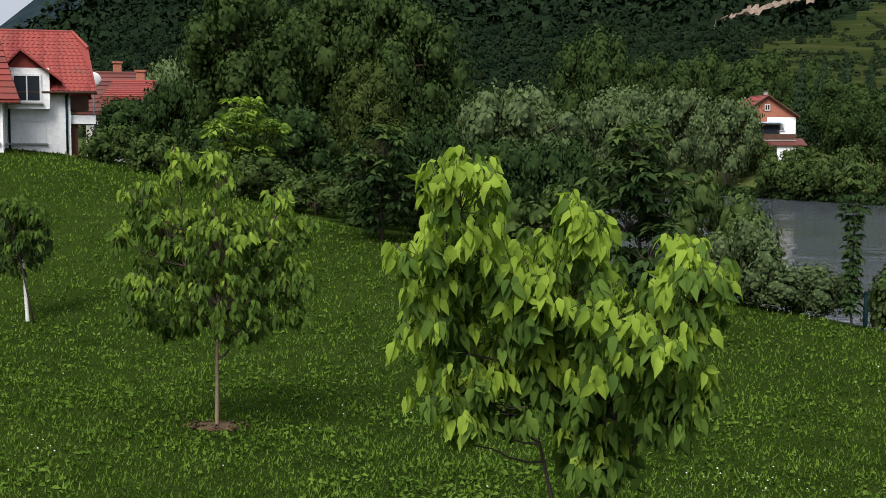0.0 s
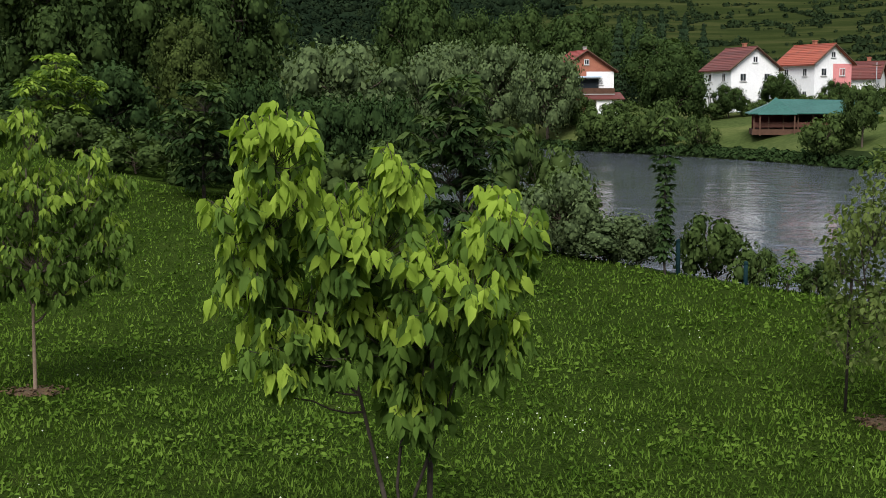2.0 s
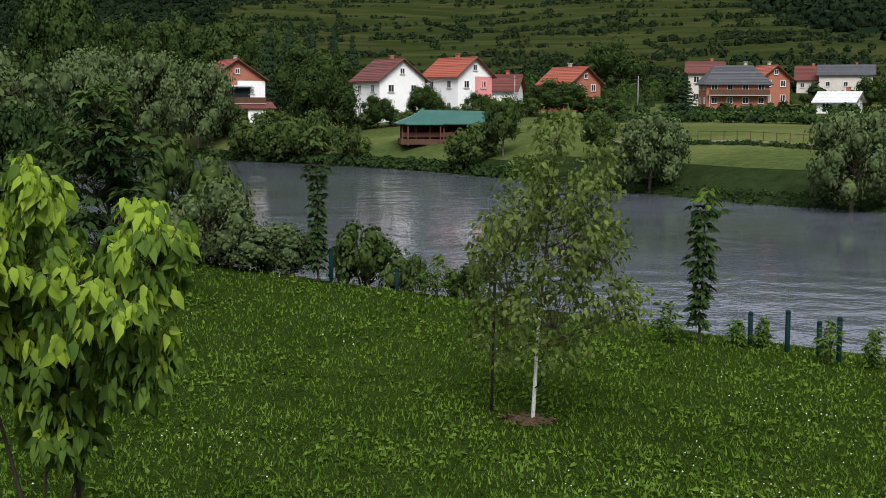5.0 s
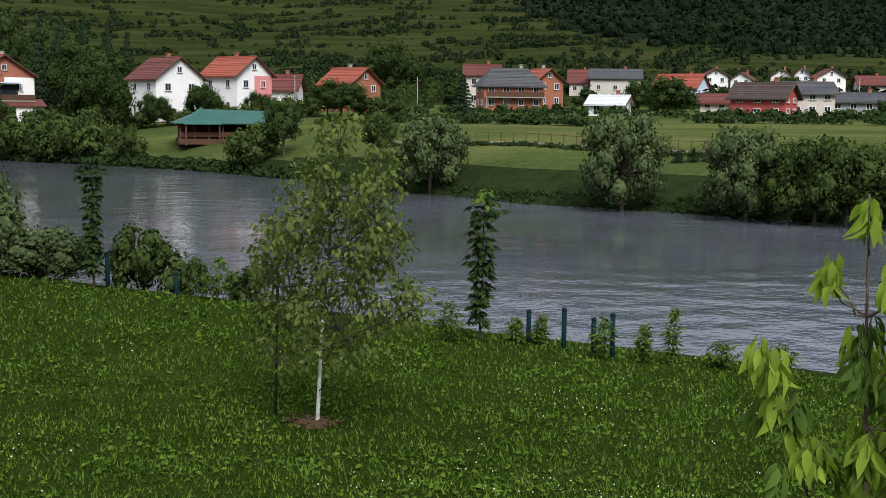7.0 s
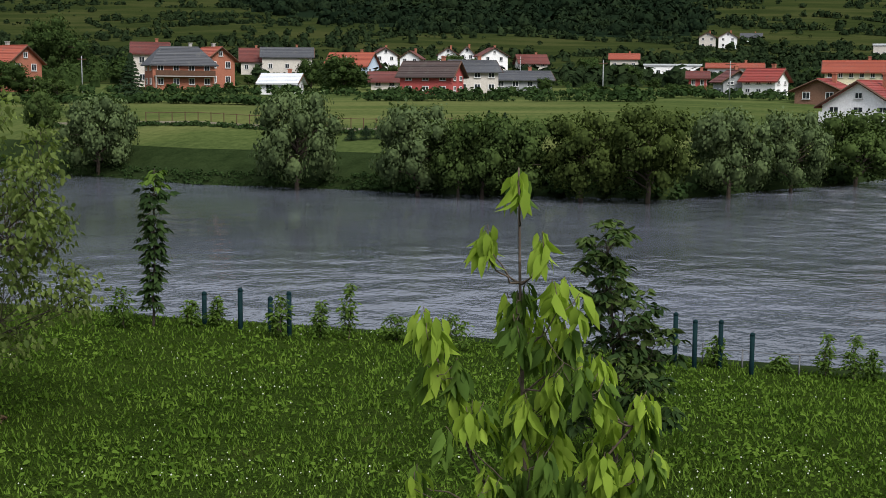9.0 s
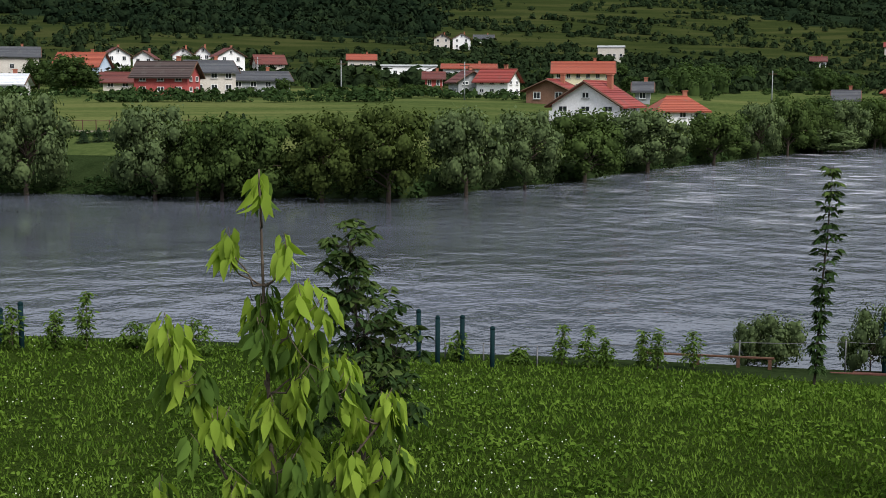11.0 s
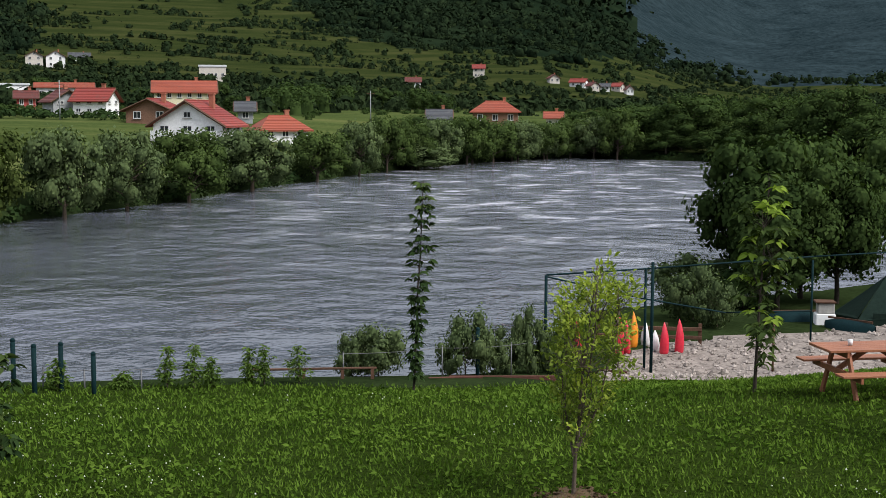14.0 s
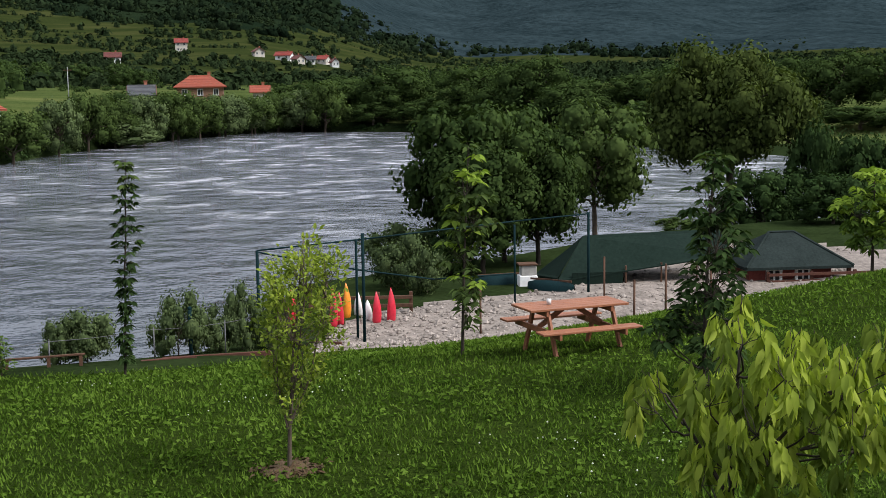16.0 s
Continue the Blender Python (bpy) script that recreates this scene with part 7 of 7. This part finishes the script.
    ds = bmesh.new()
    bmesh.ops.create_uvsphere(ds, u_segments=24, v_segments=12, radius=0.42)
    bmesh.ops.transform(ds, matrix=Matrix.Translation((0, 0, dz)) @ pose(0, 0, 0, 15, 0, 0) @ Matrix.Diagonal((1, 0.22, 1, 1)), verts=ds.verts)
    part("reflector", ds, WHITE, d, "", True)
    part("mast", rods(0.04, ((0, 0.1, -0.3), (0, 0.1, dz)), sides=8), WIRE, d, "", True)
    part("feed_arm", rods(0.02, ((0, 0, dz - 0.35), (0, -0.5, dz)), sides=6), WIRE, d, "", True)


white_house()


# ---- pavilion, poles and small things across the river ----
def pavilion():
    az, d = 23.45, 181
    x, y, z = ground_at(az, d)
    t = thing("riverside_pavilion", "open red-brown pavilion with a green sheet roof", "pavilion", (x, y, z), -az + 6)
    W, Dp, e, r = 15.5, 7.0, 1.75, 3.6
    part("deck", boxes(((-W / 2, -Dp / 2, -1.1), (W / 2, Dp / 2, -0.35))), TIMBER, t)
    rf = bmesh.new()
    E = [(-W / 2 - 0.6, -Dp / 2 - 0.6, e), (W / 2 + 0.6, -Dp / 2 - 0.6, e), (W / 2 + 0.6, Dp / 2 + 0.6, e), (-W / 2 - 0.6, Dp / 2 + 0.6, e)]
    r1, r2 = (-W / 2 + 3.5, 0, r), (W / 2 - 1.0, 0, r - 0.2)
    for pts in ((E[0], E[1], r2, r1), (E[2], E[3], r1, r2), (E[1], E[2], r2), (E[3], E[0], r1)):
        slab(rf, pts, 0.12)
    bmesh.ops.recalc_face_normals(rf, faces=rf.faces)
    roof = part("roof", rf, GREEN_ROOF, t)
    hp = bmesh.new()
    q = [(-W / 2 + 0.6, -Dp / 2 - 1.3, e - 0.1), (-W / 2 + 5.6, -Dp / 2 - 1.3, e - 0.1), (-W / 2 + 5.6, 1.0, e - 0.1), (-W / 2 + 0.6, 1.0, e - 0.1)]
    tip = (-W / 2 + 3.1, -1.2, r + 0.25)
    for a, c in zip(q, q[1:] + q[:1]):
        slab(hp, (a, c, tip), 0.1)
    bmesh.ops.recalc_face_normals(hp, faces=hp.faces)
    part("porch_roof", hp, GREEN_ROOF, t)
    for px in (-W / 2 + 0.9, -W / 2 + 5.3):
        part("post", boxes(((px - 0.09, -Dp / 2 - 1.1, -1.2), (px + 0.09, -Dp / 2 - 0.92, e - 0.1))), TIMBER, t)
    for i in range(9):
        px = -W / 2 + 0.2 + i * (W - 0.4) / 8
        part("post", boxes(((px - 0.09, -Dp / 2 + 0.1, -0.35), (px + 0.09, -Dp / 2 + 0.28, e + 0.1))), TIMBER, t)
    part("railing", boxes(((-W / 2 + 0.3, -Dp / 2 + 0.14, -0.1), (W / 2 - 0.3, -Dp / 2 + 0.2, 0.55))), BOARD, t)
    part("back_wall", boxes(((-W / 2 + 0.3, Dp / 2 - 0.4, -0.35), (W / 2 - 0.3, Dp / 2 - 0.25, e + 0.2))), HUT_WALL, t)


def utility_pole(az, d, h):
    x, y, z = ground_at(az, d)
    t = thing("utility_pole", "slim grey concrete utility pole with a crossarm", "pole", (x, y, z), -az, "utility poles")
    bm = bmesh.new()
    rod(bm, (0, 0, -0.5), (0, 0, h), 0.10, 8, 0.06)
    part("shaft", bm, GREYWALL, t, "", True)
    part("crossarm", boxes(((-0.7, -0.06, h - 0.6), (0.7, 0.06, h - 0.48))), TIMBER, t)


pavilion()
for az, d, h in ((26.05, 226, 6.5), (31.4, 222, 6.0), (36.0, 240, 6), (42.6, 236, 6), (53.8, 205, 5.5), (59.2, 190, 5.5), (50.2, 250, 6), (72.4, 230, 6)):
    utility_pole(az, d, h)


TRACK = ([28, 33.6, 38.3, 43.2, 46.2, 50, 56], [156, 146, 136.5, 129.5, 127.5, 126, 128])


def farm_track():
    """A pale track across the meadow with a grassy ditch before it."""
    az = np.linspace(30, 52, 90)
    d = np.interp(az, *TRACK)
    rows = []
    for off, up in ((-0.9, 0.03), (-0.45, 0.10), (0.45, 0.10), (0.9, 0.03)):
        x, y = np.sin(np.radians(az)) * (d + off), np.cos(np.radians(az)) * (d + off)
        rows.append(np.stack([x, y, land(x, y) + up + 0.05], -1))
    V = np.stack(rows, 1).reshape(-1, 3)
    F = [(i * 4 + k, (i + 1) * 4 + k, (i + 1) * 4 + k + 1, i * 4 + k + 1) for i in range(len(az) - 1) for k in range(3)]
    tagged(new("farm_track", mesh_of("farm_track", V, F, TRACK_DIRT, None, True)), "pale gravel track across the meadow", "track", kind="structure")
    rng = np.random.default_rng(61)
    a = np.concatenate([rng.uniform(30, 52, 420), rng.uniform(27, 41, 170), rng.uniform(43, 56, 120), rng.uniform(30, 62, 240)])
    off = np.concatenate([rng.uniform(-3.0, -1.6, 420), rng.uniform(30, 33, 170), rng.uniform(46, 49, 120), rng.uniform(62, 70, 240)])
    R = np.concatenate([rng.uniform(0.25, 0.55, 420), rng.uniform(0.4, 1.3, 170), rng.uniform(0.4, 1.1, 120), rng.uniform(0.5, 1.5, 240)])
    d = np.interp(a, *TRACK) + off
    x, y = np.sin(np.radians(a)) * d, np.cos(np.radians(a)) * d
    V, F = tufts(rng, x, y, land(x, y) - 0.15, R * 1.4, R, 26, 0.55)
    tagged(new("meadow_hedge", mesh_of("meadow_hedge", V, F, LEAF_DARK)), "low dark hedges and weeds along the meadow track", "hedge", kind="stuff")


farm_track()


def meadow_fence():
    pts = []
    for i in range(26):
        az = 34.0 + i * 0.55
        x, y, z = ground_at(az, float(np.interp(az, *TRACK)) + 1.6)
        t = thing("fence_stake", "weathered wooden stake of a meadow fence", "stake", (x, y, z), 0, "stakes of the meadow fence")
        part("stake", rods(0.05, ((0, 0, -0.3), (0, 0, 1.05)), sides=5), TIMBER, t)
        pts.append((x, y, z + 0.95))
    cable("fence_rail", "long pale rail of the meadow fence", "rail", pts, 0.03, TIMBER)


meadow_fence()
x, y, z = ground_at(41.2, 114.5)
bt = thing("moored_boat", "small pale flat boat moored at the far bank", "boat", (x, y, 0.0), -30)
n = 11
xs = np.linspace(-1.6, 1.6, n)
wv = 0.55 * (1 - np.abs(xs / 1.68) ** 3)
ring = [(-1, 0.5), (-0.9, 0.1), (-0.6, -0.12), (0.6, -0.12), (0.9, 0.1), (1, 0.5), (0.85, 0.48), (0.7, 0.05), (-0.7, 0.05), (-0.85, 0.48)]
V = np.array([(a, w * q, zz) for a, w in zip(xs, wv) for q, zz in ring])
F = [(i * 10 + k, (i + 1) * 10 + k, (i + 1) * 10 + (k + 1) % 10, i * 10 + (k + 1) % 10) for i in range(n - 1) for k in range(10)]
part_mesh("hull", mesh_of("hull", V, F, TIN, None, True), bt)
part("thwart", boxes(((-0.15, -0.5, 0.3), (0.15, 0.5, 0.35))), TIMBER, bt)
for s in (-0.9, 0.9):
    part("seat", boxes(((s - 0.15, -0.4, 0.3), (s + 0.15, 0.4, 0.35))), TIMBER, bt)


# ---- quarry face on the hill ----
def quarry():
    rng = np.random.default_rng(9)
    nu, nv = 60, 18
    V, F = [], []
    for j in range(nv):
        for i in range(nu):
            u, v = i / (nu - 1), j / (nv - 1)
            az = 11.6 + 9.5 * u
            d = 1110 + 130 * u + v * (25 + 190 * u)
            x, y = math.sin(radians(az)) * d, math.cos(radians(az)) * d
            step = 9 * (math.floor(v * 5) / 5 - v)
            V.append((x, y, float(land(x, y)) + 15 + step + rng.normal(0, 1.6) - 16 * (i in (0, nu - 1) or j in (0, nv - 1))))
    rag = np.cumsum(rng.normal(0, 0.05, (2, nu)), 1)
    rag -= rag.mean(1, keepdims=True)
    bare = lambda i, j: -0.14 - 0.1 * i / nu + 0.6 * rag[0, i] < j / nv - 0.30 - 0.35 * i / nu < 0.12 + 0.22 * i / nu + 0.6 * rag[1, i] and rng.uniform() > 0.06
    F = [(j * nu + i, j * nu + i + 1, (j + 1) * nu + i + 1, (j + 1) * nu + i) for j in range(nv - 1) for i in range(nu - 1) if bare(i, j)]
    rock = rough_stuff("quarried_limestone", (0.085, 0.062, 0.046), (0.30, 0.22, 0.165), 0.05, 6, 0.95, 1.0)
    tagged(new("quarry", mesh_of("quarry", V, F, rock)), "bare terraced quarry face high on the hill", "quarry", kind="structure")


quarry()


# ---- grass and clover ----
def grass():
    rng = np.random.default_rng(3)
    n = 500000
    az = rng.uniform(-20.5, 109, n)
    lim = np.interp(az, *EDGE)
    d = np.exp(rng.uniform(np.log(7.5), np.log(74), n))
    keep = d < lim + 0.3
    az, d = az[keep], d[keep]
    x, y = np.sin(np.radians(az)) * d, np.cos(np.radians(az)) * d
    thick = 0.5 + 0.5 * wave(x, y, 0.35, 4)
    keep = rng.uniform(0, 1, len(x)) < 0.35 + 0.65 * thick
    x, y, d = x[keep], y[keep], d[keep]
    n = len(x)
    z = land(x, y)
    a = rng.uniform(0, 2 * np.pi, n)
    h = rng.uniform(0.024, 0.072, n) * (0.8 + d / 45) * (1 + 0.35 * wave(x, y, 0.5, 8))
    w = rng.uniform(0.005, 0.0105, n) * (0.6 + d / 14.5)
    lean = rng.uniform(0.2, 1.1, n) * h
    S = np.stack([np.cos(a), np.sin(a), 0 * a], -1) * w[:, None]
    T = np.stack([-np.sin(a) * lean, np.cos(a) * lean, h], -1)
    B = np.stack([x, y, z - 0.005], -1)
    V = np.stack([B - S, B + S, B + T], 1).reshape(-1, 3)
    F = np.arange(3 * n).reshape(-1, 3)
    tagged(new("grass", mesh_of("grass", V, F, GRASS)), "short uneven green lawn grass", "grass", kind="stuff")
    # flat clover leaves
    n = 80000
    az = rng.uniform(-20.5, 109, n)
    d = np.exp(rng.uniform(np.log(7.5), np.log(40), n))
    keep = (d < np.interp(az, *EDGE))
    az, d = az[keep], d[keep]
    x, y = np.sin(np.radians(az)) * d, np.cos(np.radians(az)) * d
    keep = wave(x, y, 0.9, 6) + rng.normal(0, 0.4, len(x)) > 0.25
    x, y, d = x[keep], y[keep], d[keep]
    P = np.stack([x, y, land(x, y) + rng.uniform(0.02, 0.06, len(x))], -1)
    D = rng.normal(0, 1, (len(x), 3)) * np.array([1, 1, 0.25])
    V, F = leaves(rng, P, D, rng.uniform(0.035, 0.085, len(x)) * (0.7 + d / 30), rng.uniform(0.035, 0.06, len(x)) * (0.7 + d / 30))
    tagged(new("clover", mesh_of("clover", V, F, GRASS)), "clover and broad-leaved weeds in the lawn", "clover", kind="stuff")
    # white flower heads
    n = 10000
    az = rng.uniform(-20.5, 109, n)
    d = np.exp(rng.uniform(np.log(8), np.log(38), n))
    keep = d < np.interp(az, *EDGE)
    az, d = az[keep], d[keep]
    x, y = np.sin(np.radians(az)) * d, np.cos(np.radians(az)) * d
    keep = wave(x, y, 1.6, 2) + 0.6 * smooth(az, 25, 50) * (1 - smooth(az, 56, 70)) + rng.normal(0, 0.38, len(x)) > 0.82
    x, y, d = x[keep], y[keep], d[keep]
    n = len(x)
    r = rng.uniform(0.007, 0.014, n) * (0.7 + d / 45)
    c = np.stack([x, y, land(x, y) + rng.uniform(0.04, 0.09, n)], -1)
    O = np.array([(1, 0, 0), (0, 1, 0), (-1, 0, 0), (0, -1, 0), (0, 0, 1), (0, 0, -1)])
    V = (c[:, None] + O[None] * r[:, None, None]).reshape(-1, 3)
    F = (np.arange(n) * 6)[:, None, None] + np.array([(0, 1, 4), (1, 2, 4), (2, 3, 4), (3, 0, 4), (1, 0, 5), (2, 1, 5), (3, 2, 5), (0, 3, 5)])
    tagged(new("clover_flowers", mesh_of("clover_flowers", V, F.reshape(-1, 3), FLOWER)), "scattered white clover flowers in the grass", "flowers", kind="stuff")


grass()
